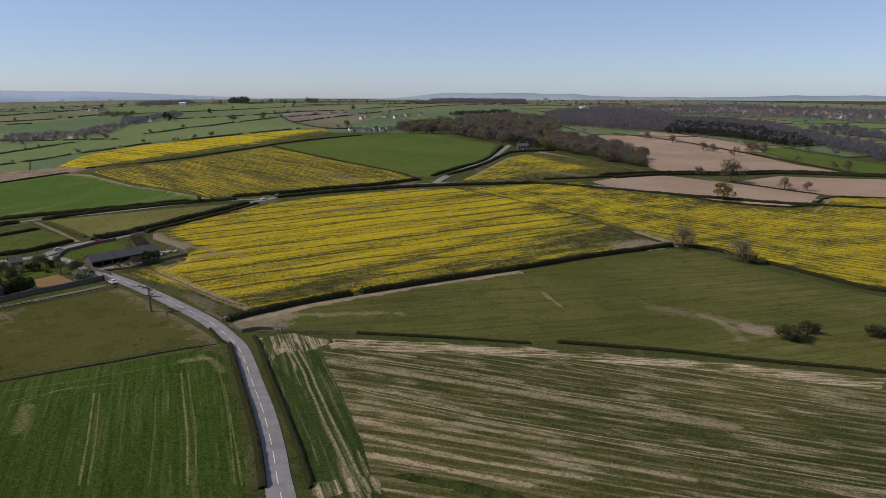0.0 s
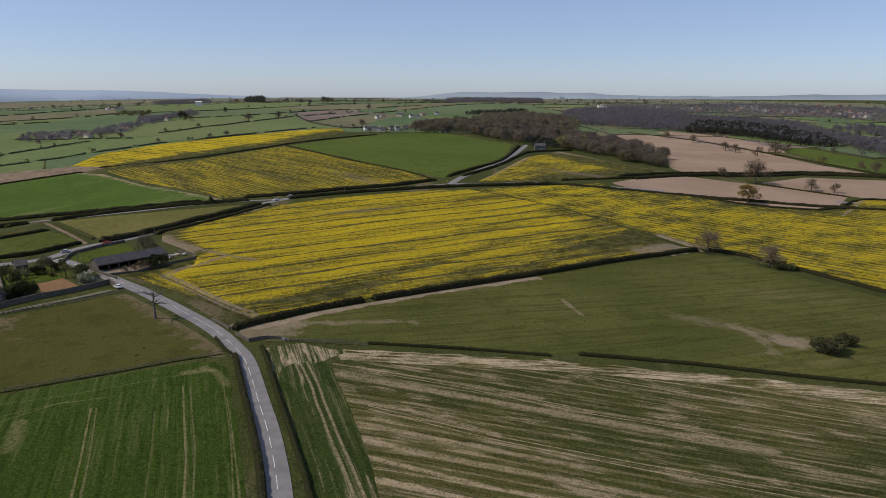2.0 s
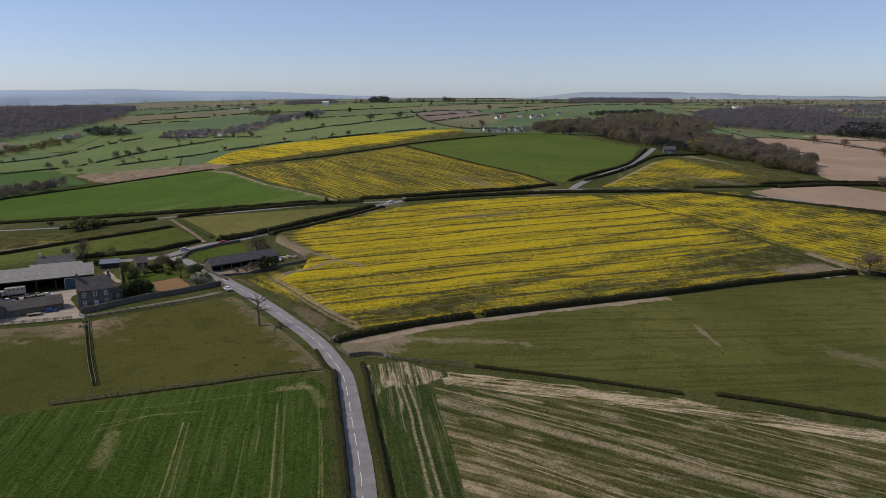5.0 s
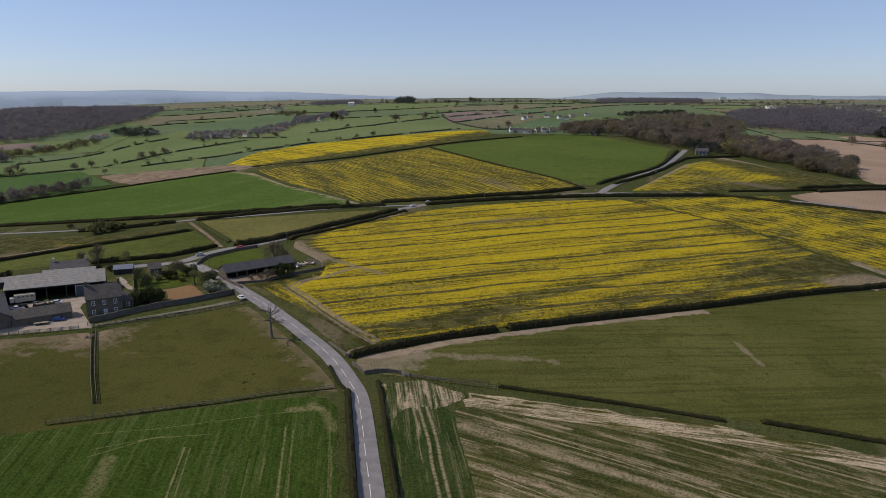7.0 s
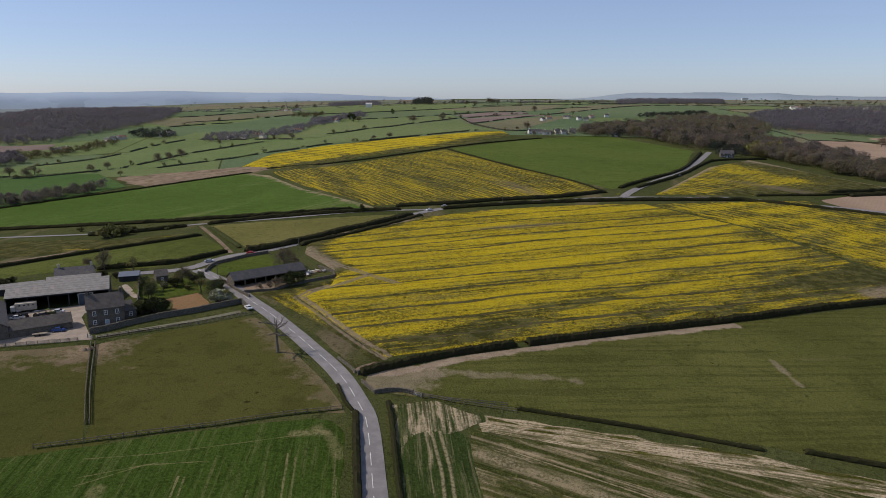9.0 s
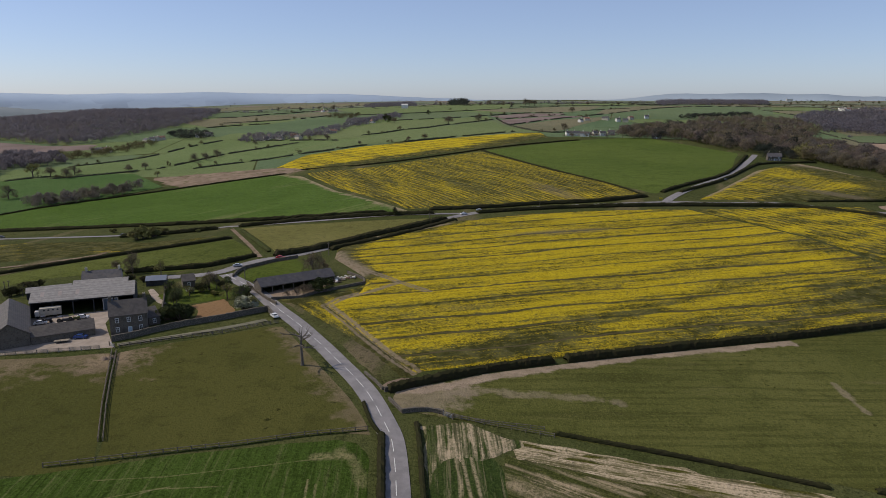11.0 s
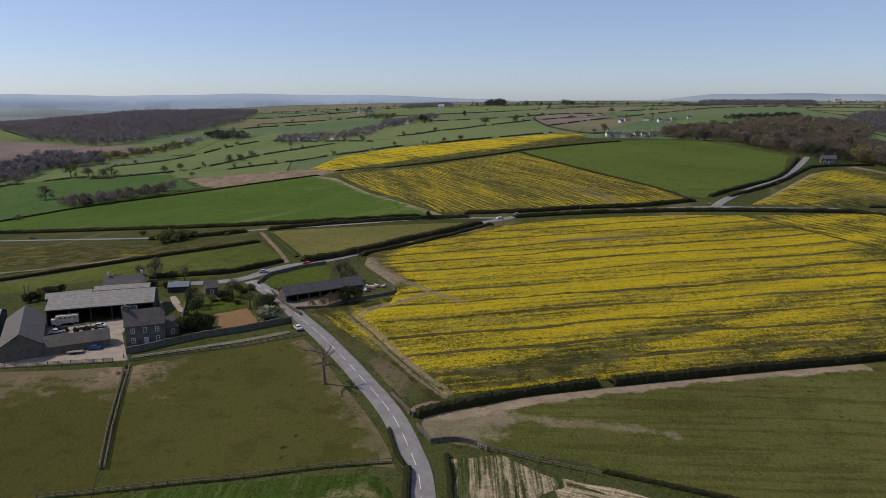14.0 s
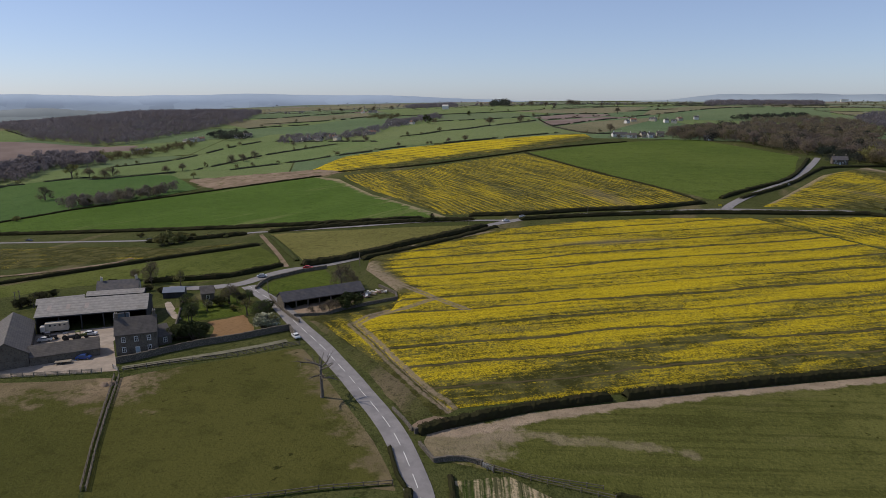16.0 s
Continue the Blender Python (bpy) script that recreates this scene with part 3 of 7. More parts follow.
def box(bm, x0, x1, y0, y1, z0, z1, bevel=0.0):
    made = bmesh.ops.create_cube(bm, size=1.0)["verts"]
    for v in made:
        v.co = Vector((x0 + (v.co.x + 0.5) * (x1 - x0), y0 + (v.co.y + 0.5) * (y1 - y0), z0 + (v.co.z + 0.5) * (z1 - z0)))
    if bevel:
        edges = list({e for v in made for e in v.link_edges})
        bmesh.ops.bevel(bm, geom=edges, offset=bevel, segments=1, affect="EDGES")


def inside(px, py, poly):
    hit = np.zeros(px.shape, bool)
    for (x0, y0), (x1, y1) in zip(poly, poly[1:] + poly[:1]):
        cond = (y0 > py) != (y1 > py)
        with np.errstate(divide="ignore", invalid="ignore"):
            hit ^= cond & (px < (x1 - x0) * (py - y0) / (y1 - y0) + x0)
    return hit


def nearest_edge(px, py, poly):
    best = np.full(px.shape, 1e18)
    qx, qy = px.copy(), py.copy()
    for (x0, y0), (x1, y1) in zip(poly, poly[1:] + poly[:1]):
        dx, dy = x1 - x0, y1 - y0
        k = np.clip(((px - x0) * dx + (py - y0) * dy) / max(dx * dx + dy * dy, 1e-9), 0, 1)
        ax, ay = x0 + k * dx, y0 + k * dy
        d = (ax - px) ** 2 + (ay - py) ** 2
        near = d < best
        best[near], qx[near], qy[near] = d[near], ax[near], ay[near]
    return qx, qy, np.sqrt(best)


def field(name, outline, material, lift, step, label, category="field", edge=0.05, rough=0.0, ragged=0.0):
    """A field's surface draped on the land: a grid cut along the outline, its rim drawn down to the soil."""
    if ragged:
        pts = resample(list(outline) + [outline[0]], 2.5)[:-1]
        outline = [(p.x + ragged * (noise.noise((p.x * 0.12, p.y * 0.12, 2.0)) + noise.noise((p.x * 0.4, p.y * 0.4, 5.0)) * 0.6),
                    p.y + ragged * (noise.noise((p.x * 0.12, p.y * 0.12, 7.0)) + noise.noise((p.x * 0.4, p.y * 0.4, 9.0)) * 0.6)) for p in pts]
    xs, ys = [p[0] for p in outline], [p[1] for p in outline]
    gx = np.arange(min(xs) - step, max(xs) + 2 * step, step)
    gy = np.arange(min(ys) - step, max(ys) + 2 * step, step)
    X, Y = np.meshgrid(gx, gy, indexing="ij")
    inn = inside(X, Y, outline)
    quad = inn[:-1, :-1] | inn[1:, :-1] | inn[:-1, 1:] | inn[1:, 1:]
    qx, qy, dist = nearest_edge(X, Y, outline)
    out = ~inn
    X2, Y2 = np.where(out, qx, X), np.where(out, qy, Y)
    rng = np.random.default_rng(len(name) * 7 + int(abs(xs[0])))
    ease = np.clip(dist / max(0.6 * step, 1.2), 0, 1)
    Z = land(X2, Y2) + np.where(out, edge, edge + (lift - edge) * ease + rough * rng.uniform(-1, 1, X.shape) * ease)
    ids = -np.ones(X.shape, int)
    use = np.zeros(X.shape, bool)
    for a, b in ((0, 0), (1, 0), (0, 1), (1, 1)):
        use[a:a + quad.shape[0], b:b + quad.shape[1]] |= quad
    ids[use] = np.arange(use.sum())
    I, J = np.where(quad)
    faces = np.stack([ids[I, J], ids[I + 1, J], ids[I + 1, J + 1], ids[I, J + 1]], 1)
    verts = np.stack([X2[use], Y2[use], Z[use]], 1)
    ob = mesh_object(name, verts, faces, material, True)
    return tagged(ob, label, category, kind="structure")


def resample(line, step):
    pts = [Vector(p) for p in line]
    out = [pts[0]]
    for a, b in zip(pts, pts[1:]):
        n = max(1, round((b - a).length / step))
        out += [a.lerp(b, (k + 1) / n) for k in range(n)]
    return out


def smooth_line(line, rounds=2):
    pts = [Vector(p) for p in line]
    for _ in range(rounds):
        nxt = [pts[0]]
        for a, b in zip(pts, pts[1:]):
            nxt += [a.lerp(b, 0.25), a.lerp(b, 0.75)]
        pts = nxt + [pts[-1]]
    return pts


def ribbon(name, line, width, material, lift, step, label="", category="", crown=0.0, kind="structure", parent=None, ragged=0.0):
    """A strip of ground such as a road or a track, following a line over the land."""
    pts = resample(smooth_line(line), step)
    rng = random.Random(len(pts) * 13)
    verts, faces = [], []
    for i, p in enumerate(pts):
        d = (pts[min(i + 1, len(pts) - 1)] - pts[max(i - 1, 0)]).normalized()
        n = Vector((-d.y, d.x))
        for k in (-1.0, -0.5, 0.0, 0.5, 1.0):
            q = p + n * (k * width / 2 * (1 + ragged * rng.uniform(-1, 1)))
            verts.append((q.x, q.y, float(land(q.x, q.y)) + lift + crown * (1 - abs(k))))
        if i:
            for k in range(4):
                a = 5 * i + k
                faces.append((a - 5, a - 4, a + 1, a))
    ob = mesh_object(name, verts, faces, material, True)
    if parent:
        ob.parent = parent
        return ob
    return tagged(ob, label, category, kind=kind)


def hedge(line, height, width, material=None, step=0.9, label="clipped hawthorn hedge along a field edge", gaps=0.0, leaf=0.3, seed=1, tufts=14, name="hedge", category="hedge"):
    """A field hedge: an uneven body of growth with tufts and twigs standing out of it."""
    pts = resample(smooth_line(line, 1), step)
    rng = random.Random(seed * 31 + len(pts))
    prof = [(-1.0, 0.0), (-1.05, 0.45), (-0.75, 0.88), (0.0, 1.0), (0.75, 0.88), (1.05, 0.45), (1.0, 0.0)]
    verts, faces = [], []
    last = None
    for i, p in enumerate(pts):
        d = (pts[min(i + 1, len(pts) - 1)] - pts[max(i - 1, 0)]).normalized()
        n = Vector((-d.y, d.x))
        swell = 0.95 + 0.2 * noise.noise((p.x * 0.09, p.y * 0.09, seed)) + 0.07 * rng.uniform(-1, 1)
        if gaps and noise.noise((p.x * 0.05, p.y * 0.05, seed + 9)) > 0.5 - gaps:
            last = None
            continue
        if i in (0, len(pts) - 1):
            swell *= 0.5
        base = len(verts)
        for a, b in prof:
            j = rng.uniform(0.85, 1.15)
            q = p + n * (a * width / 2 * j) + d * rng.uniform(-0.2, 0.2) * step
            verts.append((q.x, q.y, float(land(q.x, q.y)) - 0.1 + b * height * max(0.35, swell) * rng.uniform(0.9, 1.1)))
        if last is not None:
            for k in range(6):
                faces.append((last + k, last + k + 1, base + k + 1, base + k))
        last = base
        for _ in range(tufts):
            a, b = prof[rng.randrange(1, 6)]
            c = Vector((*(p + n * (a * width / 2) + d * rng.uniform(-0.6, 0.6) * step), 0))
            c.z = float(land(c.x, c.y)) + b * height * swell
            s = leaf * rng.uniform(0.5, 1.2)
            k = len(verts)
            up = Vector((rng.uniform(-1, 1), rng.uniform(-1, 1), rng.uniform(0.2, 1))).normalized()
            side = up.cross(Vector((rng.uniform(-1, 1), rng.uniform(-1, 1), rng.uniform(-1, 1)))).normalized()
            verts += [tuple(c - side * s * 0.6), tuple(c + side * s * 0.6), tuple(c + up * s)]
            faces.append((k, k + 1, k + 2))
    if not faces:
        return None
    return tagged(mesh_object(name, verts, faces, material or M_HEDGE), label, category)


# ---- the ground: one sheet to the horizon ----
def build_ground():
    radii = list(np.arange(8, 640, 8.0)) + list(np.geomspace(650, 4850, 70))
    turns = 420
    verts = [(0.0, 0.0, float(land(0, 0)))]
    ang = np.arange(turns) * 2 * math.pi / turns
    faces = [(0, 1 + k, 1 + (k + 1) % turns) for k in range(turns)]
    for i, r in enumerate(radii):
        x, y = r * np.sin(ang), r * np.cos(ang) + 100
        verts += list(zip(x, y, land(x, y)))
        if i:
            a, b = 1 + (i - 1) * turns, 1 + i * turns
            faces += [(a + k, b + k, b + (k + 1) % turns, a + (k + 1) % turns) for k in range(turns)]
    verts[0] = (0.0, 100.0, float(land(0, 100)))
    tagged(mesh_object("ground", verts, faces, M_GROUND, True), "rough green and straw-coloured grassland", "ground", kind="structure")


build_ground()

# ---- fields near the road ----
field("corn_field", [(-330, 30), (-120.5, 176.6), (-108.5, 185.2), (-91.5, 196.2), (-74, 206.3), (-67, 200), (-58.8, 177.8), (-51.6, 160), (-45.7, 145.1), (-40.3, 128.2), (-46, 80), (-46, 20)], M_CORN, 0.25, 6.0, "bright green young corn with wheel tracks", ragged=0.8)
field("paddock_road", [(-163.3, 230.4), (-151.8, 243.1), (-140.9, 254.4), (-129.5, 267.4), (-123.1, 262.2), (-102.2, 242.5), (-83.9, 225.4), (-74.3, 214.5), (-70.9, 209.4), (-72.8, 212.1), (-85.1, 204), (-98.4, 194.7), (-110.6, 186.2), (-122, 178.5), (-119.1, 175.8)], M_PASTURE, 0.15, 6.0, "close-grazed olive pasture beside the road")
field("paddock_farm", [(-199.5, 212.8), (-177.4, 222.1), (-165.6, 229.6), (-155, 217.9), (-120.6, 176.2), (-129.2, 169.3), (-230, 140), (-290, 180)], M_PASTURE, 0.15, 6.0, "close-grazed brownish pasture below the farmyard")
field("striped_field", [(-39, 212.4), (-4.2, 212.1), (29.1, 213.7), (76.9, 212), (138.3, 201.3), (330, 160), (330, 60), (60, 40), (25, 70), (-15, 135.5), (-19.4, 152.7), (-26.4, 174), (-36.2, 200.7)], M_STRIPE, 0.2, 5.0, "young corn with straw-coloured bare stripes")
field("headland", [(-56.4, 208.2), (-43.7, 212.1), (-38, 207), (-36.2, 200.7), (-26.4, 174), (-19.4, 152.7), (-15, 135.5), (16, 70), (-2, 85), (-27.4, 133.4), (-36.6, 157), (-46.9, 183)], M_HEADLAND, 0.2, 4.0, "corn headland with rows along the road hedge", ragged=0.8)
field("field_margin", [(-40.1, 219.4), (-4.4, 221.2), (30.1, 221.9), (79.6, 220.4), (144.5, 211), (137.8, 200.3), (76.5, 211), (28.9, 212.7), (-4.2, 211.1), (-35.3, 210.5)], M_MARGIN, 0.12, 4.0, "pale bare soil along the field margin", ragged=1.6)
field("ley_field", [(-74.8, 231.6), (-69.4, 238), (-61.8, 245.3), (-54, 253.3), (-41.5, 262.9), (-23, 277.1), (-1.6, 292.9), (35.9, 319.9), (82, 353.5), (130.3, 383.2), (145.1, 379.6), (173.6, 345.3), (206.4, 309.6), (420, 230), (330, 150), (149.4, 218.8), (81.5, 225.9), (30.9, 228.5), (-4.5, 226), (-35.3, 224.7), (-56.4, 224), (-55.7, 225.5), (-61.6, 225.1), (-67.4, 222)], M_OLIVE, 0.15, 6.0, "olive-green ley with faint mowing lines")
field("rape_field", [(-75, 245.5), (-49.9, 263.4), (-19.9, 283), (20.2, 311.9), (83.8, 361.5), (126.9, 393.2), (118.3, 410), (68.9, 473.6), (6.9, 516.5), (-34.2, 497.8), (-86.5, 470), (-111.7, 446.4), (-121.2, 444.8), (-139.1, 418.8), (-153.4, 401.5), (-158, 370.6), (-150.8, 352.6), (-124.3, 327.8), (-120.2, 317.8), (-118.2, 307.2), (-123.6, 290.5), (-111.8, 280.4), (-97.6, 266.9), (-81.4, 252.6), (-72.5, 244.6)], M_RAPE, 0.9, 2.5, "oilseed rape in bright yellow flower", rough=0.14)
field("rape_field_east", [(131.3, 396.7), (149.3, 391.1), (177.1, 365.8), (215.3, 323.9), (480, 260), (560, 420), (363.4, 562.9), (318.5, 564), (280.2, 517), (221.3, 519.6), (177.3, 544.2), (126.1, 556.5), (115.9, 574.6), (11.2, 517.5), (69.4, 477.2), (119.5, 414.2)], M_RAPE_THIN, 0.8, 3.0, "thin patchy oilseed rape in yellow flower", rough=0.12)
field("rape_corner", [(-144.6, 291), (-131.2, 299), (-121.6, 314.5), (-120.1, 319.2), (-117.2, 306.9), (-123.2, 290.6), (-111.5, 280.6), (-97.3, 267.1), (-81.1, 252.7), (-72.3, 244.7), (-75.3, 241.5), (-87.5, 252.5), (-104, 265.6), (-122.3, 278.3), (-136, 287.5)], M_RAPE_CORNER, 0.7, 2.5, "ragged corner of flowering rape beside the road", rough=0.12)

# ---- fields beyond the crossroads ----
field("green_field", [(-198.6, 818.2), (-110.7, 953.6), (-36.8, 1039.6), (66.1, 866.5), (57.4, 802.9), (48, 718), (32, 657), (4, 604), (-13, 560), (-40.2, 588.9), (-98.6, 660.2)], M_GREEN, 0.3, 12.0, "smooth bright green ley on a rise")
field("rape_drilled", [(-345.3, 682.1), (-277.9, 705.9), (-218.9, 785.4), (-199.9, 812.6), (-97.4, 651.5), (-39.8, 582.8), (-18.7, 549.2), (-60.6, 514.7), (-120.5, 483), (-162.7, 476.7), (-205.8, 522), (-260.4, 577.9)], M_RAPE_FAR, 0.9, 6.0, "oilseed rape with green drill lines", rough=0.1)
field("green_slope", [(-495, 410.1), (-525, 430.5), (-522.2, 463.2), (-507.5, 528.6), (-465.9, 582.8), (-417, 640.9), (-373.7, 681.5), (-336.7, 660.2), (-249.9, 557), (-194.8, 504.1), (-158.5, 470.2), (-172.9, 461.8), (-217.9, 448.8), (-286.3, 432.5), (-369.8, 426.4), (-461.8, 418.1)], M_SLOPE, 0.3, 10.0, "bright green cereal on a slope")
field("meadow", [(-241.4, 413.3), (-205.3, 426.3), (-158.1, 442.9), (-136, 450.1), (-141.3, 433.1), (-156.9, 395.8), (-175.3, 372.9), (-184.2, 357.7), (-219.6, 392.8)], M_PALE, 0.2, 8.0, "pale green meadow between hedges")
field("horse_paddock", [(-300.2, 287.9), (-293.3, 292.8), (-277.6, 321.9), (-255.6, 351.2), (-227.1, 383.8), (-203.3, 363.7), (-191.7, 349.7), (-197.1, 333.6), (-209.7, 316.7), (-255.9, 302.3), (-274.1, 278.5), (-277.8, 272)], M_MEADOW, 0.2, 8.0, "green paddock with a hedge on each side")
field("rape_ridge", [(-409.8, 730.1), (-422.5, 821.2), (-381.6, 883.1), (-296, 955.1), (-205.3, 1045.1), (-177.8, 1056.9), (-154.4, 987.7), (-207.9, 845.7), (-282.5, 766.9), (-324.2, 693.2)], M_RAPE_LINE, 1.0, 10.0, "long strip of yellow rape on the ridge", rough=0.15)
field("bare_patch", [(-526.7, 679.4), (-495.3, 699.6), (-450.5, 717.2), (-404.3, 732.2), (-378.6, 735), (-344.6, 720.6), (-376, 685.3), (-422, 647.8), (-445.1, 622.7), (-475.9, 640.2)], M_TRACK, 0.4, 8.0, "trodden pinkish earth beside the field gate", ragged=6.0)
field("tilled_field", [(124.1, 580), (159.7, 617.7), (207.9, 642), (256.5, 618.4), (292.1, 596.8), (315.2, 575.5), (278.9, 524.6), (223.9, 526), (177.3, 544.2), (136.7, 562.4)], M_EARTH, 0.3, 10.0, "finely tilled pale brown earth")
field("tilled_field_east", [(264.9, 626.6), (329.1, 675.4), (426.7, 665.1), (640, 640), (600, 500), (368, 570.4), (324, 574.1), (301.5, 596)], M_EARTH, 0.3, 12.0, "finely tilled pale brown earth")
field("tilled_slope", [(206.6, 692), (213.9, 661), (283.4, 685.7), (350.1, 719.8), (413.9, 707.6), (394.7, 786.8), (390.9, 898.2), (357.8, 1063.5), (304.8, 1158.6), (235.2, 1116), (234.6, 978.8), (227.6, 786)], M_EARTH, 0.4, 14.0, "pale brown tilled slope below the wood")
field("tilled_strip", [(318.1, 1191.4), (360.8, 1072.7), (395.9, 927.7), (421.1, 916.7), (446.5, 1009.8), (428.8, 1164.7), (360.6, 1221.9)], M_EARTH, 0.4, 14.0, "narrow strip of pale tilled earth")
field("green_corner", [(429.5, 932), (472.4, 995.2), (482.5, 906.1), (495.9, 776.3), (441.2, 688.3), (413.9, 707.6), (414.5, 800.6)], M_GREEN, 0.4, 14.0, "bright green corn below the wood")
field("rape_triangle", [(15.2, 552.3), (28.7, 587.5), (47.8, 645.8), (66, 705.8), (112.7, 797.3), (149.7, 718), (192.8, 663.3), (149.4, 616.7), (83.1, 576.2)], M_RAPE_TRI, 0.9, 6.0, "flowering rape in a three-cornered field", rough=0.12)

field("rape_strip", [(-413.7, 368.3), (-358.6, 375.3), (-302.9, 377.7), (-275.4, 373), (-240.3, 392.3), (-261.8, 358), (-293.5, 336.2), (-330.1, 320.3), (-337.8, 314.6)], M_RAPE_POOR, 0.5, 6.0, "ragged strip of thin rape below the lane", rough=0.1)
# ---- roads and tracks ----
MAIN = [(51, -120), (-10, 60), (-33.3, 128.7), (-35.6, 134.8), (-38, 142.7), (-40.7, 150.6), (-43.7, 158.9), (-46.9, 167.1), (-50.3, 175), (-54, 183.6), (-58.2, 193.7), (-62.5, 203.5), (-65.9, 210.3), (-70.6, 216.9), (-76.1, 224.4), (-81.7, 231.2), (-89.3, 238.8), (-96.3, 245.1), (-104.6, 253), (-113.5, 260.8), (-124.4, 270.7), (-141.3, 283.7), (-156, 297.4), (-168.7, 306), (-178.3, 312.3), (-184.9, 317)]
ribbon("road", MAIN, 5.9, M_ROAD, 0.16, 3.0, "grey asphalt country road", "road", 0.06)
CROSS = [(-216, 306), (-204.5, 308.4), (-195.2, 313.2), (-189.2, 319.2), (-187.8, 330.2), (-184, 342.5), (-175.9, 349.5), (-168.4, 360.5), (-161.7, 375), (-151.4, 397.1), (-140.4, 422.4), (-131.7, 442.3), (-121.4, 460.8), (-109.2, 476), (-80.5, 494.9), (-47.2, 510.5), (-4.1, 535.5), (30, 544.6), (83.2, 569.9), (700, 520)]
ribbon("road", CROSS, 6.0, M_ROAD, 0.2, 4.0, "grey asphalt road past the farm", "road", 0.06)
BRANCH = [(-5.7, 534.9), (-2.3, 551.4), (10.4, 589), (35.2, 647), (52.3, 707.7), (70.5, 796.3), (81.6, 862.4)]
ribbon("road", BRANCH, 5.6, M_ROAD, 0.3, 6.0, "grey asphalt road climbing to the houses", "road", 0.06)
ribbon("lane", [(-428.1, 385.7), (-376.8, 390.7), (-302, 393.4), (-272.2, 404.7), (-257.9, 416.2), (-249.5, 419.5), (-208.7, 432.4), (-167.8, 454), (-151, 459.7), (-122.7, 465.1)], 4.0, M_ROAD, 0.25, 6.0, "narrow grey lane between hedges", "road")
ribbon("earth_track", [(-321.3, 302.9), (-301.5, 315.4), (-286.4, 329.8), (-275, 344.2), (-282.9, 357.5), (-298.7, 371.9)], 3.5, M_TRACK, 0.3, 4.0, "pale earth track beside a hedge", "track", ragged=0.25)
ribbon("farm_track", [(-187.2, 347.7), (-208.3, 371.1), (-230.5, 394.5), (-246.2, 411.5)], 2.2, M_TRACK, 0.25, 4.0, "rutted earth track", "track", ragged=0.1)

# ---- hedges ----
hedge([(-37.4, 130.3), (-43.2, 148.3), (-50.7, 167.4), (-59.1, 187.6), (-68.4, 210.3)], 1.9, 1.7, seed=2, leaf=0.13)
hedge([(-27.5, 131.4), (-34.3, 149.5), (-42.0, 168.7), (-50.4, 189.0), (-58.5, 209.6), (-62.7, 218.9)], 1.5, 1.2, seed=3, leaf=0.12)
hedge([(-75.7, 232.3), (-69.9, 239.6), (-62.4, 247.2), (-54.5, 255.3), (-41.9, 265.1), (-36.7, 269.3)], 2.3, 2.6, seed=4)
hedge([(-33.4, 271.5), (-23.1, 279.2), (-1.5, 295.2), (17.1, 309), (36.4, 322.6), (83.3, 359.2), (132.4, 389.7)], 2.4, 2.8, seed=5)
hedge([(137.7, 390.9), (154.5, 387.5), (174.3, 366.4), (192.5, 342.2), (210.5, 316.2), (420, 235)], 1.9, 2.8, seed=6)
hedge([(-29.7, 226), (-4.5, 226.6), (15, 226.5), (30.6, 225.7)], 1.0, 1.2, seed=7, leaf=0.2)
hedge([(39.8, 228.4), (62.3, 227.7), (81.6, 226.4), (108.9, 221.5), (148.4, 217.2), (330, 150)], 1.2, 1.5, seed=8, leaf=0.2)
field("grass_bank", [(-12, 138), (-7.8, 138.8), (2.2, 136.9), (14.2, 132.9), (20.9, 129.6), (17.9, 124.3), (9.2, 129.7), (-2.7, 133.8), (-10.1, 135.9)], M_BANK, 0.7, 1.0, "rank dark green grass bank at the field end", "grass", rough=0.3, ragged=1.5)
hedge([(-181, 350.2), (-169.9, 363.3), (-154.9, 391.5), (-138, 424.3), (-127.1, 447.7)], 3.0, 4.5, M_HEDGE, 1.6, seed=10)
hedge([(-160.8, 367.7), (-150.6, 382.3), (-140.7, 399.8), (-129.1, 425.2), (-120.4, 446.4)], 2.3, 3.4, None, 2.0, seed=11)
hedge([(-113.9, 468.7), (-79.5, 488.9), (-46.7, 504.5), (-7.3, 523.1), (38.6, 541.1), (81.6, 561.4), (640, 470)], 2.3, 3.2, None, 2.5, seed=12)
hedge([(-145.7, 473.7), (-111.5, 485.2), (-82.1, 504.3), (-48, 520.1), (-18.5, 548.3)], 2.4, 3.6, None, 2.5, seed=13)
hedge([(-245.8, 417.9), (-211.4, 437.1), (-169.5, 453.8), (-138.8, 463.4)], 2.4, 3.4, None, 2.0, seed=14)
hedge([(-473.3, 410.6), (-367.6, 424.3), (-283.3, 428.7), (-216, 445.4), (-169.4, 462.1)], 2.4, 3.4, None, 2.5, seed=15)
hedge([(-514.2, 439.7), (-513.7, 456.9), (-507.5, 528.6), (-465.9, 582.8), (-417, 640.9), (-368.8, 683.9)], 1.6, 2.5, None, 2.5, seed=16)
hedge([(-235.5, 405.8), (-213, 382.9), (-189.3, 358.7)], 1.5, 2.2, M_HEDGE_GREEN, 2.0, seed=17)
hedge([(-301.7, 291.4), (-279.7, 323.8), (-257.6, 353.4), (-239.8, 373.2), (-228.9, 386.3)], 1.7, 2.4, None, 2.0, seed=18)
hedge([(-232, 311), (-216.5, 317.8), (-202.6, 325.7), (-196.4, 336.6), (-191, 349.9)], 2.2, 2.6, None, 1.5, seed=19)
hedge([(-306, 389.5), (-290, 392.5), (-273, 400.3), (-256, 412)], 2.4, 3.0, None, 1.5, seed=29)
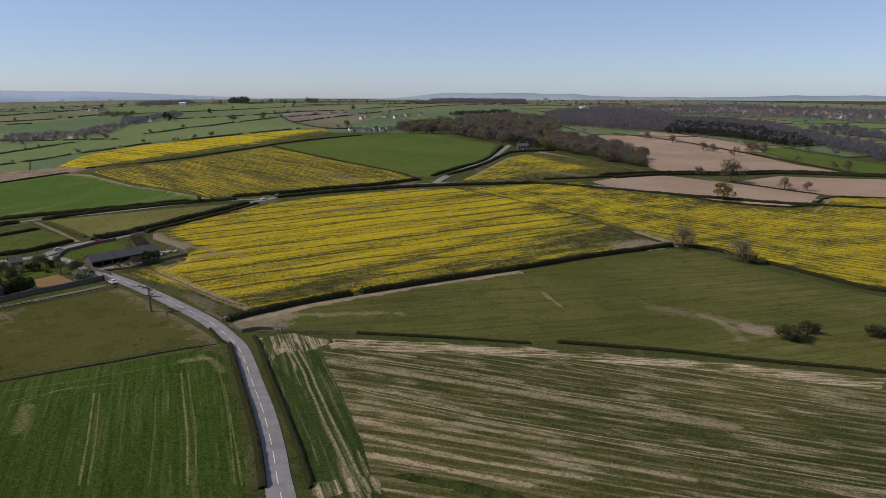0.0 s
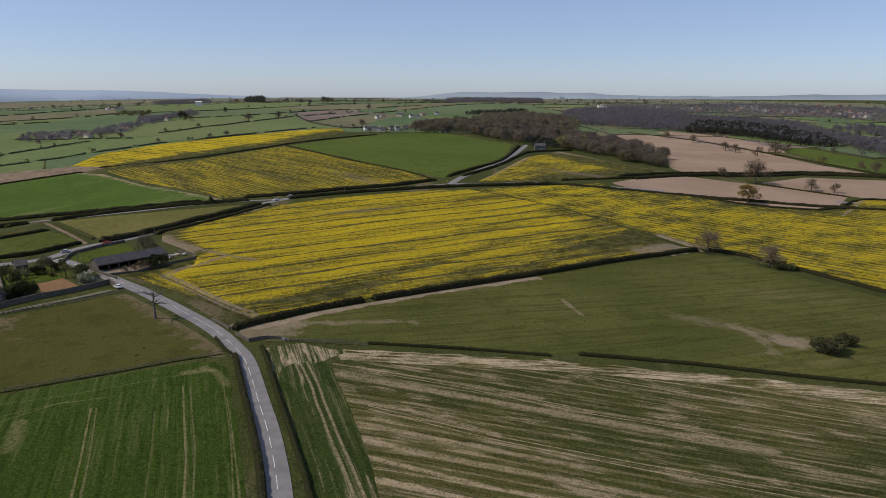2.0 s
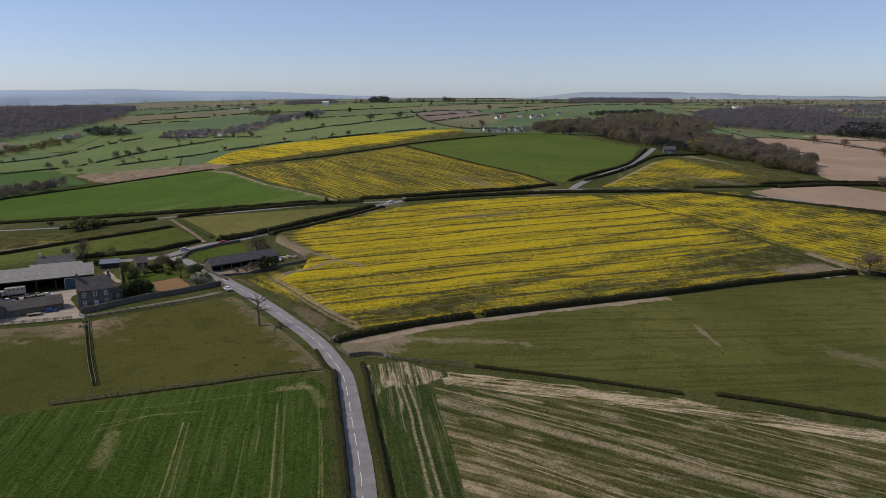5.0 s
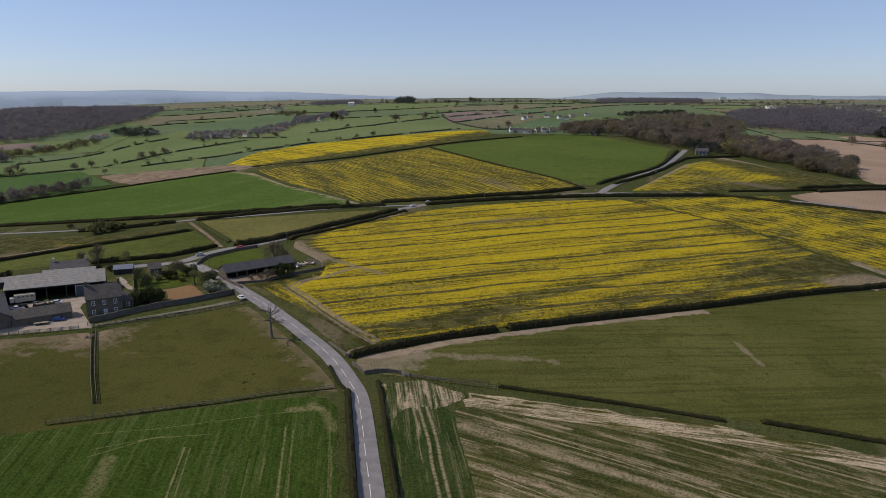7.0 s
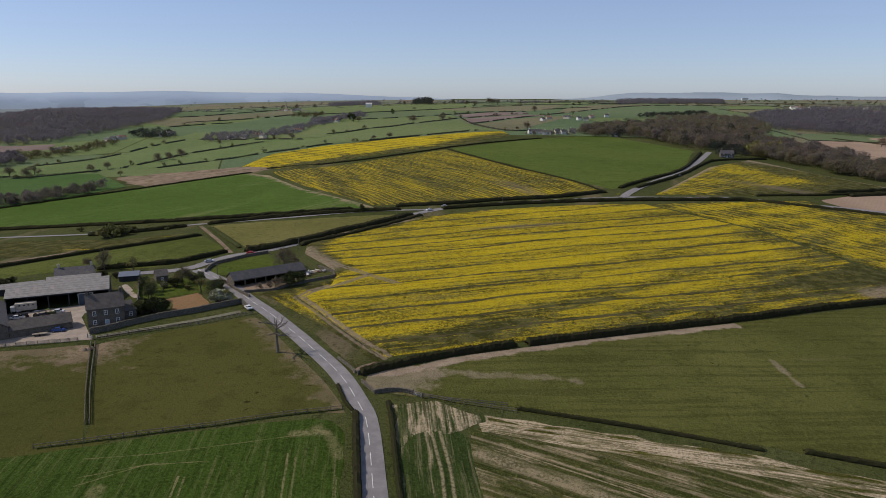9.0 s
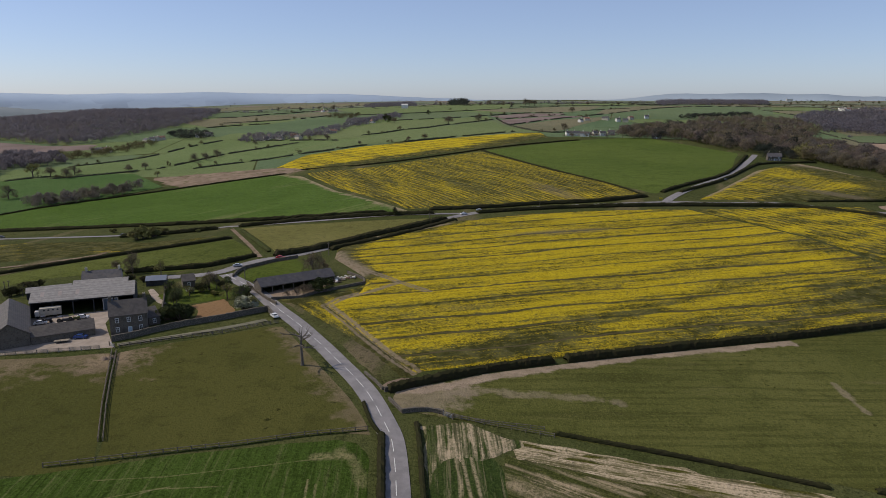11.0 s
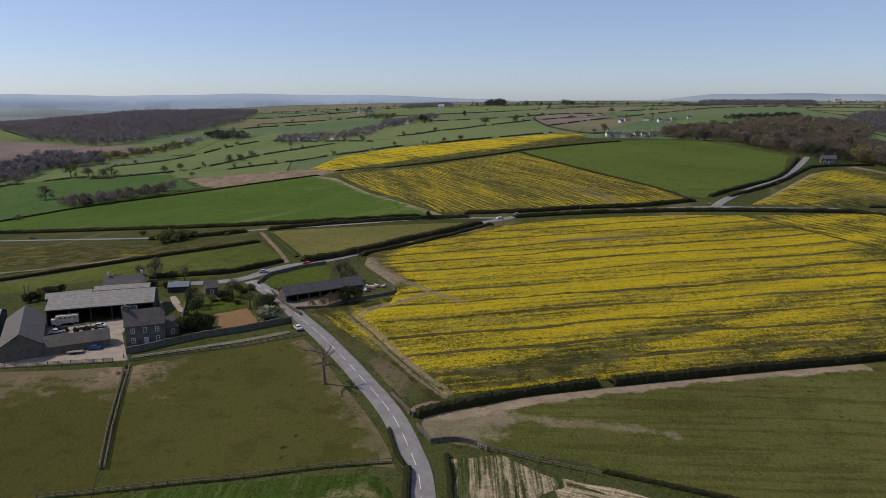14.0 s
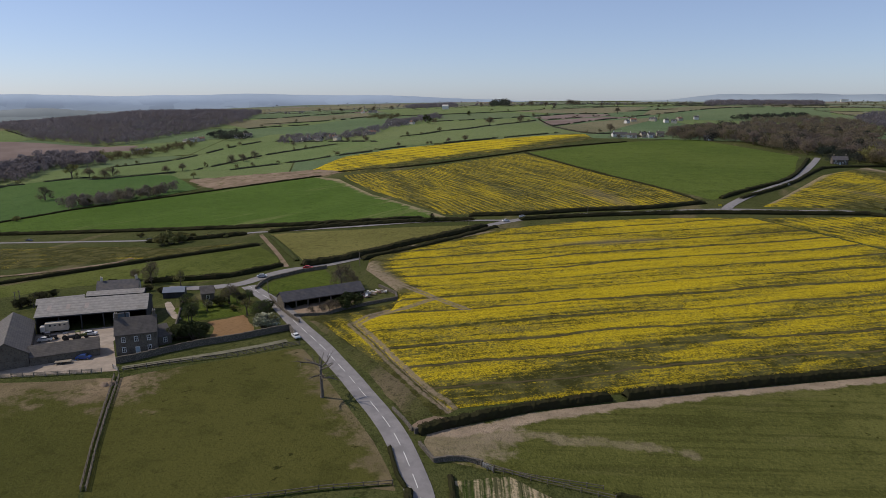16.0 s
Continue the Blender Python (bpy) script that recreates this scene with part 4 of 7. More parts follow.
hedge([(-8.7, 567), (7.4, 602.6), (35.8, 655.4), (51.3, 717.9), (70.9, 841.2)], 2.2, 3.0, None, 3.0, seed=20)
hedge([(3, 570), (38.3, 640.9), (62.2, 724.8), (75.7, 766.7), (130.3, 814.2)], 2.0, 2.6, None, 3.0, seed=21)
hedge([(-204.5, 826.1), (-97.4, 651.5), (-39.8, 582.8), (-17.3, 546.9)], 1.2, 2.0, None, 3.0, seed=22)
hedge([(-365.3, 707), (-285.4, 725.3), (-222.2, 797.4), (-194.8, 848.6), (-110.7, 953.6)], 1.6, 2.5, None, 3.5, seed=23)
hedge([(126.1, 556.5), (177.3, 544.2), (222.1, 521.7), (276.7, 518.4), (318.7, 568.7), (363.4, 562.9)], 1.4, 2.2, None, 3.0, seed=24)
hedge([(138.3, 612.5), (207.7, 658.6), (286.3, 679), (345.6, 710.2), (441.2, 688.3), (640, 668)], 2.8, 3.6, None, 3.0, seed=25)
hedge([(150, 606), (211, 649), (288, 669), (347, 699), (441, 678), (640, 656)], 2.6, 3.4, None, 3.0, seed=31)
hedge([(259.1, 625), (290.7, 593.9), (315.2, 575.5)], 1.3, 2.0, None, 3.0, seed=26)
hedge([(279.5, 1170.3), (357.8, 1063.5), (389.4, 912.1), (408.6, 788.7), (416.4, 712)], 1.5, 2.5, None, 4.0, seed=27)
hedge([(83.1, 576.2), (147.9, 610.3), (193.3, 646.2)], 1.6, 2.6, None, 3.0, seed=28)

# ---- far patchwork of hedged fields on the hills ----
def build_far_fields():
    rng = random.Random(5)
    turn = radians(18)
    ca, sa = math.cos(turn), math.sin(turn)

    def corner(i, j):
        r = random.Random(i * 977 + j * 131 + 7)
        u = i * 190 + r.uniform(-50, 50)
        v = 640 + j * 175 + r.uniform(-45, 45)
        return (round(u * ca - v * sa, 1), round(u * sa + v * ca, 1))

    for i in range(-10, 14):
        for j in range(0, 24):
            quad = [corner(i, j), corner(i + 1, j), corner(i + 1, j + 1), corner(i, j + 1)]
            cx, cy = sum(p[0] for p in quad) / 4, sum(p[1] for p in quad) / 4
            r, a = math.hypot(cx, cy), math.degrees(math.atan2(cx, cy))
            if r > 4640 or not -60 < a < 42 or (-20 < a < 30 and r < 1020) or r < 640 or (a < 0 and r < 800):
                continue
            k = rng.random()
            if a < 2:
                which = 0 if k < 0.45 else 1 if k < 0.8 else 2 if k < 0.92 or r < 1000 else 3
            else:
                which = 0 if k < 0.35 else 1 if k < 0.6 else 2 if k < 0.92 else 3
            if r < 1950 and a < 9:
                which = 0 if k < 0.55 else 1
            # far greens change to the grass that has haze painted in
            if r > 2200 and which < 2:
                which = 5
            label = ("green hill pasture between hedges", "light green hill meadow between hedges", "pale winter grass field between hedges", "pale brown ploughed field between hedges", "", "distant pasture greyed by painted haze")[which]
            mid = (cx, cy)
            inset = [(p[0] + (mid[0] - p[0]) * 0.012, p[1] + (mid[1] - p[1]) * 0.012) for p in quad]
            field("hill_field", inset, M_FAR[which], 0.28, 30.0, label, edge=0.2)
            if r < 1950 and a < 9:
                continue
            if r < 2700 and rng.random() < 0.85:
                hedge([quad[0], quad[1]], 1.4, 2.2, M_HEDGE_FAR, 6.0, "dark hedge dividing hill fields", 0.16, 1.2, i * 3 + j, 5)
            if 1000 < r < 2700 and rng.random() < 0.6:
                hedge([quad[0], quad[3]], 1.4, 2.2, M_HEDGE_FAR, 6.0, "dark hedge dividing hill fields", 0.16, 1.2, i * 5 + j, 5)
            for _ in range(rng.choice((0, 1, 1, 2, 3))):
                q = Vector(quad[0]).lerp(Vector(quad[rng.choice((1, 3))]), rng.random())
                FAR_TREES.append((q.x, q.y, rng.uniform(6, 12)))


# ---- trees ----
def limb(verts, faces, a, b, ra, rb, sides=5):
    d = (b - a).normalized()
    n = d.orthogonal().normalized()
    m = d.cross(n)
    k = len(verts)
    for c, r in ((a, ra), (b, rb)):
        for i in range(sides):
            t = 2 * math.pi * i / sides
            verts.append(tuple(c + (n * math.cos(t) + m * math.sin(t)) * r))
    for i in range(sides):
        j = (i + 1) % sides
        faces.append((k + i, k + j, k + sides + j, k + sides + i))


def tree_skeleton(rng, height, spread, levels=4, trunk=0.3, stem=0.035):
    """Tapered trunk and limbs that fork; returns the mesh lists and the tips."""
    verts, faces, tips = [], [], []

    def grow(p, d, length, r, level):
        bend = Vector((rng.uniform(-1, 1), rng.uniform(-1, 1), rng.uniform(-0.3, 0.5))) * 0.16
        mid = p + (d + bend).normalized() * length * 0.5
        end = mid + (d - bend * 0.6).normalized() * length * 0.5
        limb(verts, faces, p, mid, r, r * 0.84)
        limb(verts, faces, mid, end, r * 0.84, r * 0.66)
        if level >= 2:
            tips.append((mid, d))
        if level == levels:
            tips.append((end, d))
            return
        for k in range(rng.choice((3, 3, 4)) if level < 2 else rng.choice((2, 3))):
            t = rng.uniform(0, 2 * math.pi)
            out = Vector((math.cos(t), math.sin(t), 0))
            nd = (d * rng.uniform(0.5, 1.0) + out * spread * rng.uniform(0.6, 1.2) + Vector((0, 0, 0.06))).normalized()
            grow(end, nd, length * rng.uniform(0.66, 0.88), r * 0.6, level + 1)

    limb(verts, faces, Vector((0, 0, -0.3)), Vector((0, 0, 0.5)), height * stem * 1.5, height * stem)
    grow(Vector((0, 0, 0.4)), Vector((rng.uniform(-0.08, 0.08), rng.uniform(-0.08, 0.08), 1)).normalized(), height * trunk, height * stem, 0)
    return verts, faces, tips


def make_tree(name, seed, height, spread, crown_mat, clump, count, slim, label, low=0.16, girth=0.36):
    """A tree as an Empty with a trunk (limbs included) and a crown of many small sprays in uneven lobes."""
    rng = random.Random(seed)
    verts, faces, tips = tree_skeleton(rng, height, spread, 4, 0.15)
    root = new(name)
    top = max(v[2] for v in verts)
    wide = max(math.hypot(v[0], v[1]) for v in verts)
    sz, sr = height * 0.94 / top, min(1.0, height * girth * 0.95 / wide)
    child("trunk", [(x * sr, y * sr, z * sz) for x, y, z in verts], faces, M_BARK, root)
    lobes = []
    for k in range(13):
        t, e = k * 2.4 + rng.uniform(-0.4, 0.4), rng.uniform(low + 0.16, 0.84)
        q = girth * height * (1 - ((e - 0.5) / 0.52) ** 2 * 0.55) * rng.uniform(0.35, 0.72)
        lobes.append((Vector((math.cos(t) * q, math.sin(t) * q, height * e)), height * rng.uniform(0.11, 0.19)))
    lobes.append((Vector((0, 0, height * 0.86)), height * 0.14))
    cv, cf = [], []
    for _ in range(count):
        o, r = rng.choice(lobes)
        d = Vector((rng.gauss(0, 1), rng.gauss(0, 1), rng.gauss(0, 1))).normalized()
        c = o + d * r * rng.random() ** 0.4
        u = (d + Vector((rng.uniform(-1, 1), rng.uniform(-1, 1), rng.uniform(-0.3, 1)))).normalized()
        w = u.cross(Vector((rng.uniform(-1, 1), rng.uniform(-1, 1), rng.uniform(-1, 1)))).normalized()
        a = clump * rng.uniform(0.6, 1.3)
        k = len(cv)
        if slim:
            cv += [tuple(c - w * a * 0.06), tuple(c + w * a * 0.06), tuple(c + u * a)]
            cf.append((k, k + 1, k + 2))
        else:
            cv += [tuple(c - w * a * 0.5), tuple(c + u * a * 0.45), tuple(c + w * a * 0.5), tuple(c - u * a * 0.4)]
            cf.append((k, k + 1, k + 2, k + 3))
    child("crown", cv, cf, crown_mat, root)
    return tagged(root, label, "tree", group="field trees")


def make_shrub(name, seed, height, width, material, label):
    """A many-stemmed bush: stems and a rounded, gappy mass of leaf sprays."""
    rng = random.Random(seed)
    root = new(name)
    lobes = []
    for _ in range(10):
        t, q = rng.uniform(0, 6.28), rng.uniform(0.08, 0.38)
        c = Vector((math.cos(t) * q * width, math.sin(t) * q * width, height * rng.uniform(0.35, 0.68)))
        lobes.append((c, rng.uniform(0.16, 0.3)))
        v, f = [], []
        limb(v, f, Vector((c.x * 0.2, c.y * 0.2, -0.2)), c, 0.07 * height / 3, 0.03 * height / 3)
        child("stem", v, f, M_BARK, root)
    cv, cf = [], []
    for c, q in lobes:
        for _ in range(300):
            d = Vector((rng.gauss(0, 1), rng.gauss(0, 1), rng.gauss(0, 1))).normalized()
            p = c + Vector((d.x * width * q, d.y * width * q, d.z * height * q)) * rng.uniform(0.6, 1.12) * (0.86 + 0.3 * noise.noise(d * 1.7 + c))
            p.z = max(p.z, 0.15)
            w = d.orthogonal().normalized()
            u = (d + Vector((rng.uniform(-1, 1), rng.uniform(-1, 1), rng.uniform(-1, 1)))).normalized()
            a = height * 0.034 * rng.uniform(0.6, 1.5)
            k = len(cv)
            cv += [tuple(p - w * a), tuple(p + u * a), tuple(p + w * a), tuple(p - u * a * 0.8)]
            cf.append((k, k + 1, k + 2, k + 3))
    child("foliage", cv, cf, material, root)
    return tagged(root, label, "bush", group="bushes")


PROTO = {}


def plant(kind, x, y, h, seed=0, wide=1.0):
    """Set a tree of that kind and height on the land: the first of a kind is built, the next are copies."""
    rng = random.Random(int(x * 13 + y * 7) + seed)
    unit = 10.0 if kind not in SHRUBS else 4.0
    k = h / unit
    m = Matrix.LocRotScale((x, y, float(land(x, y)) + 0.05), Euler((0, 0, rng.uniform(0, 6.28))), (k * wide * rng.uniform(0.9, 1.1), k * wide * rng.uniform(0.9, 1.1), k))
    variant = (kind, rng.randrange(3 if kind in ("bare", "bud") else 2 if kind not in SHRUBS else 1))
    if variant not in PROTO:
        PROTO[variant] = KINDS[kind](variant[1])
        PROTO[variant].matrix_basis = m
        return PROTO[variant]
    first = PROTO[variant]
    ob = copy_thing(first, Matrix.Identity(4))
    ob.matrix_basis = m
    return ob


SHRUBS = ("thorn", "ivy", "gorse", "blossom")
KINDS = {
    "bare": lambda v: make_tree("tree", 11 + v, 10, 0.85, M_TWIG, 1.2, 1400, True, "leafless brown field tree with fine twigs", 0.12, 0.5),
    "bud": lambda v: make_tree("tree", 31 + v, 10, 0.9, M_BUD, 0.36, 1400, False, "field tree in early yellow-green bud", 0.1, 0.5),
    "oak": lambda v: make_tree("tree", 51 + v, 10, 1.0, M_OAK, 0.42, 2000, False, "oak in bronze-yellow young leaf", 0.1, 0.5),
    "leafy": lambda v: make_tree("tree", 71 + v, 10, 0.8, M_LEAF, 0.42, 1700, False, "green leafy garden tree"),
    "dark": lambda v: make_tree("tree", 91 + v, 10, 0.5, M_DARK, 0.42, 1900, False, "dense dark evergreen tree", 0.02, 0.26),
    "russet": lambda v: make_tree("tree", 111 + v, 10, 0.9, M_TWIG, 0.34, 1900, False, "brown budding field tree", 0.06, 0.62),
    "thorn": lambda v: make_shrub("thorn_bush", 5, 4, 5, M_THORN, "dark green hawthorn bush"),
    "ivy": lambda v: make_shrub("evergreen_bush", 6, 4, 4.5, M_DARK, "dense dark evergreen bush"),
    "gorse": lambda v: make_shrub("scrub_bush", 7, 4, 6, M_BUD, "olive-coloured low scrub bush"),
    "blossom": lambda v: make_shrub("blossom_bush", 8, 4, 4.5, M_BLOSSOM, "shrub covered in white spring blossom"),
}

FAR_TREES = []
build_far_fields()

# ---- hill fields, hedges and woods that can be told apart ----
for which, label, outline in (
    (4, "deep green cereal in the valley", [(-598, 464), (-666, 541), (-700, 601), (-683, 648), (-645, 666), (-597, 700), (-569, 702), (-522, 667), (-469, 624), (-476, 598), (-494, 548), (-511, 506), (-516, 484), (-517, 461), (-518, 419)]),
    (1, "bright green pasture on the valley side", [(-694, 622), (-742, 695), (-713, 721), (-668, 770), (-654, 798), (-639, 823), (-653, 898), (-642, 970), (-568, 795), (-566, 736), (-583, 723), (-606, 710), (-655, 675), (-693, 657)]),
    (1, "green hill pasture between hedges", [(-640, 971), (-502, 968), (-494, 936), (-525, 886), (-550, 839), (-558, 787), (-568, 795)]),
    (1, "green hill pasture between hedges", [(-497, 960), (-421, 962), (-439, 838), (-440, 800), (-484, 784), (-507, 762), (-530, 729), (-559, 732), (-555, 783), (-521, 880), (-489, 930)]),
    (1, "green hill pasture beside the rape", [(-422, 969), (-410, 1047), (-398, 1098), (-370, 1125), (-356, 1168), (-301, 1284), (-248, 1157), (-171, 1055), (-216, 1066), (-314, 961), (-354, 922), (-392, 900), (-436, 847)]),
    (1, "bright green hill pasture", [(-510, 981), (-430, 984), (-417, 1065), (-378, 1147), (-337, 1270), (-317, 1344), (-349, 1427), (-414, 1350), (-498, 1302), (-515, 1189), (-508, 1088), (-522, 1003)]),
    (0, "green hill pasture between hedges", [(-507, 1333), (-425, 1384), (-358, 1462), (-339, 1517), (-450, 1589), (-547, 1527), (-528, 1415)]),
    (1, "light green pasture below the village", [(-631, 990), (-522, 1003), (-548, 1051), (-612, 1056), (-698, 1089), (-682, 1004)]),
    (0, "green hill meadow between hedges", [(-787, 1137), (-717, 1227), (-718, 1335), (-707, 1464), (-658, 1505), (-563, 1270), (-573, 1096), (-666, 1074), (-723, 1061)]),
    (2, "pale olive winter grass between hedges", [(-902, 1202), (-800, 1152), (-772, 1275), (-728, 1507), (-822, 1662), (-842, 1478), (-888, 1271)]),
    (0, "green hill meadow between hedges", [(-902, 1292), (-878, 1538), (-927, 1902), (-1019, 2298), (-1515, 3012), (-1967, 2906), (-997, 1411)]),
    (2, "pale grass field on the far hill", [(-2157, 2970), (-2100, 3100), (-1597, 3173), (-1374, 3628), (-1525, 4023), (-2039, 3747), (-2466, 3360)]),
    (1, "green field on the far hill", [(-665, 1527), (-564, 1571), (-464, 1635), (-379, 1691), (-506, 1884), (-1298, 3471), (-920, 1895)]),
    (2, "pale olive field on the far hill", [(-342, 1556), (-457, 1656), (-378, 1717), (-260, 1798), (-160, 1848), (-176, 1632), (-225, 1562)]),
    (3, "purplish brown ploughed field between hedges", [(-342, 1427), (-287, 1517), (-211, 1525), (-202, 1473), (-295, 1345)]),
    (3, "purplish brown ploughed field between hedges", [(-298, 1314), (-289, 1330), (-197, 1456), (-155, 1434), (-206, 1357), (-243, 1220), (-260, 1192)]),
    (2, "pale olive pasture above the white houses", [(-147, 1404), (-102, 1467), (-146, 1195), (-152, 1112), (-169, 1066), (-242, 1158), (-238, 1195), (-201, 1327)]),
    (0, "wide deep green field on the rise", [(-81, 1543), (-8, 1814), (149, 2011), (240, 1998), (198, 1640), (165, 1606), (163, 1675), (52, 1533), (20, 1443), (-38, 1492)]),
    (2, "pale winter grass field on the rise", [(-145, 1487), (-90, 1616), (-14, 1841), (85, 2008), (-72, 1917), (-146, 1684)]),
    (2, "pale grass strip beside a dark belt", [(125, 1494), (176, 1579), (162, 1499), (132, 1432)]),
    (3, "brown ploughed field below the hill wood", [(-1166, 845), (-1075, 891), (-1006, 895), (-868, 880), (-823, 917), (-787, 863), (-818, 838), (-818, 810), (-886, 818), (-876, 762), (-858, 724), (-860, 640)]),
    (3, "brown ploughed field beyond the wood", [(-3858, 2549), (-3656, 2862), (-3437, 3069), (-3136, 2946), (-3030, 2744), (-3016, 2369), (-3071, 2039)]),
    (2, "pale green field beyond the wood", [(-2852, 1899), (-2756, 2170), (-1722, 1500), (-1223, 1075), (-1262, 1035), (-1485, 1025)]),
    (2, "pale winter grass field beyond the pines", [(636, 1173), (671, 1161), (689, 1087), (618, 972), (612, 1057), (613, 1113)]),
    (2, "pale winter grass strip beyond the pines", [(561, 1010), (612, 973), (591, 929), (543, 948)]),
    (0, "green field among the woods", [(798, 1626), (889, 1637), (785, 1439), (707, 1403)]),
    (2, "pale field between the village woods", [(238, 1308), (304, 1368), (312, 1264), (252, 1224)]),
    (2, "olive pasture beside the tilled slope", [(179, 1133), (244, 1179), (227, 1058), (182, 998), (167, 1028)]),
):
    field("hill_field", outline, M_FAR[which], 0.75, 16.0, label, edge=0.5)
for k, line in enumerate((
    [(-692, 735), (-668, 770), (-654, 798)],
    [(-653, 803), (-649, 846), (-656, 915), (-647, 977)],
    [(-666, 541), (-700, 601), (-687, 617), (-674, 655), (-661, 673)],
    [(-645, 658), (-628, 673), (-614, 686), (-600, 703), (-580, 720)],
    [(-566, 736), (-558, 771), (-557, 791), (-550, 839), (-530, 881), (-498, 943)],
    [(-528, 725), (-519, 736), (-502, 754), (-478, 776)],
    [(-475, 783), (-453, 797), (-436, 833)],
    [(-434, 833), (-404, 861), (-389, 894), (-351, 916), (-311, 954), (-264, 1001), (-216, 1066)],
    [(-438, 1020), (-413, 1056), (-402, 1109)],
    [(-400, 1108), (-374, 1136), (-364, 1192), (-333, 1256), (-312, 1329)],
    [(-895, 1281), (-855, 1362), (-878, 1538), (-894, 1738), (-927, 1902)],
    [(-816, 1208), (-772, 1275), (-726, 1349), (-717, 1485)],
    [(-1028, 1462), (-2040, 3013), (-1756, 3067), (-1597, 3173), (-1510, 3380), (-1407, 3757)],
    [(-794, 1144), (-767, 1192), (-723, 1238)],
    [(-626, 984), (-542, 972), (-487, 972), (-445, 960)],
    [(-504, 1318), (-419, 1367), (-351, 1444)],
    [(-658, 1505), (-555, 1549), (-457, 1611), (-372, 1691), (-260, 1798)],
    [(-314, 1360), (-256, 1193), (-208, 1108), (-167, 1056), (-143, 1074)],
    [(-295, 1345), (-204, 1490)],
    [(-255, 1193), (-243, 1220), (-206, 1357), (-155, 1450)],
    [(-346, 1444), (-290, 1536), (-214, 1544)],
    [(-160, 1848), (-75, 2007), (34, 2075)],
    [(-154, 1467), (-85, 1638), (-8, 1844), (82, 1966), (246, 2040)],
    [(-188, 1630), (-91, 1751)],
    [(-1354, 3620), (-1221, 3697), (-520, 1937)],
    [(50, 2154), (157, 2112), (276, 2276)],
    [(-700, 601), (-670, 512)],
    [(-2964, 2329), (-1898, 1646)],
    [(-3656, 2862), (-3472, 3100)],
    [(-1094, 947), (-1262, 1035)],
    [(648, 1194), (677, 1171), (701, 1106)],
    [(601, 1067), (618, 972)],
)):
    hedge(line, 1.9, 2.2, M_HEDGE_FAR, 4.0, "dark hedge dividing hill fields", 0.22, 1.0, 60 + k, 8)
    pick = random.Random(900 + k)
    for _ in range(pick.choice((1, 2, 3))):
        i = pick.randrange(len(line) - 1)
        q = Vector(line[i]).lerp(Vector(line[i + 1]), pick.random())
        FAR_TREES.append((q.x, q.y, pick.uniform(5, 9)))

for kind, places in (
    ("bare", [(260.8, 625.4, 21.0), (296.4, 597.7, 10.3), (313.6, 592.8, 8.3), (241.6, 650.7, 9.6), (314.8, 1078.9, 12.2), (339.7, 1033.9, 11.7), (345.6, 924.2, 12), (350.5, 903.5, 11), (389.1, 877.2, 17.8), (432.9, 939.6, 9.9), (416.6, 739, 9.6), (418.9, 716.5, 12.3)]),
    ("oak", [(218.1, 534.5, 14.0)]),
    ("russet", [(362.6, 864.9, 11.9), (475.1, 906, 9.6), (-582, 552.4, 14), (-640.1, 687.7, 11.4)]),
    ("bud", [(395.9, 776.2, 10.7), (-674.8, 664.2, 16.3), (-526.5, 686.2, 6.6)]),
    ("bare", [(-462.9, 961.4, 10.1), (-148.8, 1094.9, 12.3), (-388.5, 906.4, 5.9), (-332.4, 937.5, 6.8), (-314.5, 952.7, 8.5), (-359.7, 1206.5, 14.5), (-324.4, 1270.5, 13.3), (-475.3, 1248, 11), (-559.2, 928.7, 6.8), (-198.4, 1558.4, 12.5)]),
    ("dark", [(-489.5, 1478.8, 11.9), (-519.4, 1314.8, 14.8), (-492.2, 1266, 15.3), (-161.3, 454.9, 5.4), (-234.1, 305.8, 2.8)]),
    ("bare", [(-658.6, 672.3, 11.9), (-631.3, 667.4, 11.7), (-585.9, 710.8, 9.5), (-579.5, 730, 9.1), (-551, 781.8, 10.8), (-542.9, 794, 10.2), (-544.9, 819.6, 9.8), (-239.1, 313.1, 5.2), (-228.3, 310.7, 9.3), (-146.9, 324.5, 10.1), (-144.9, 330, 5.8), (-137.5, 298.6, 4.6), (-139, 296.2, 3.6), (-135.4, 300.1, 4.4), (-141.5, 293.6, 3.4)]),
    ("leafy", [(-175.5, 271.8, 6.6), (-179.8, 279.7, 4.9), (-156.2, 287.5, 6.2), (-153.6, 279.9, 7.9)]),
    ("bud", [(-177.6, 295.2, 6.8), (-175, 296.7, 5.2), (-213.1, 310.6, 6.4), (-146.1, 278, 5.6), (-246.6, 271.3, 5.2)]),
):
    for px, py, ph in places:
        plant(kind, px, py, ph, 0, 1.7 if kind == "oak" else 1.3 if py > 500 else 1.0)
for wx, wy, wh in [(138.3, 389.8, 11.5), (162.6, 366.4, 11)]:
    plant("bare", wx, wy, wh, 2, 1.7)
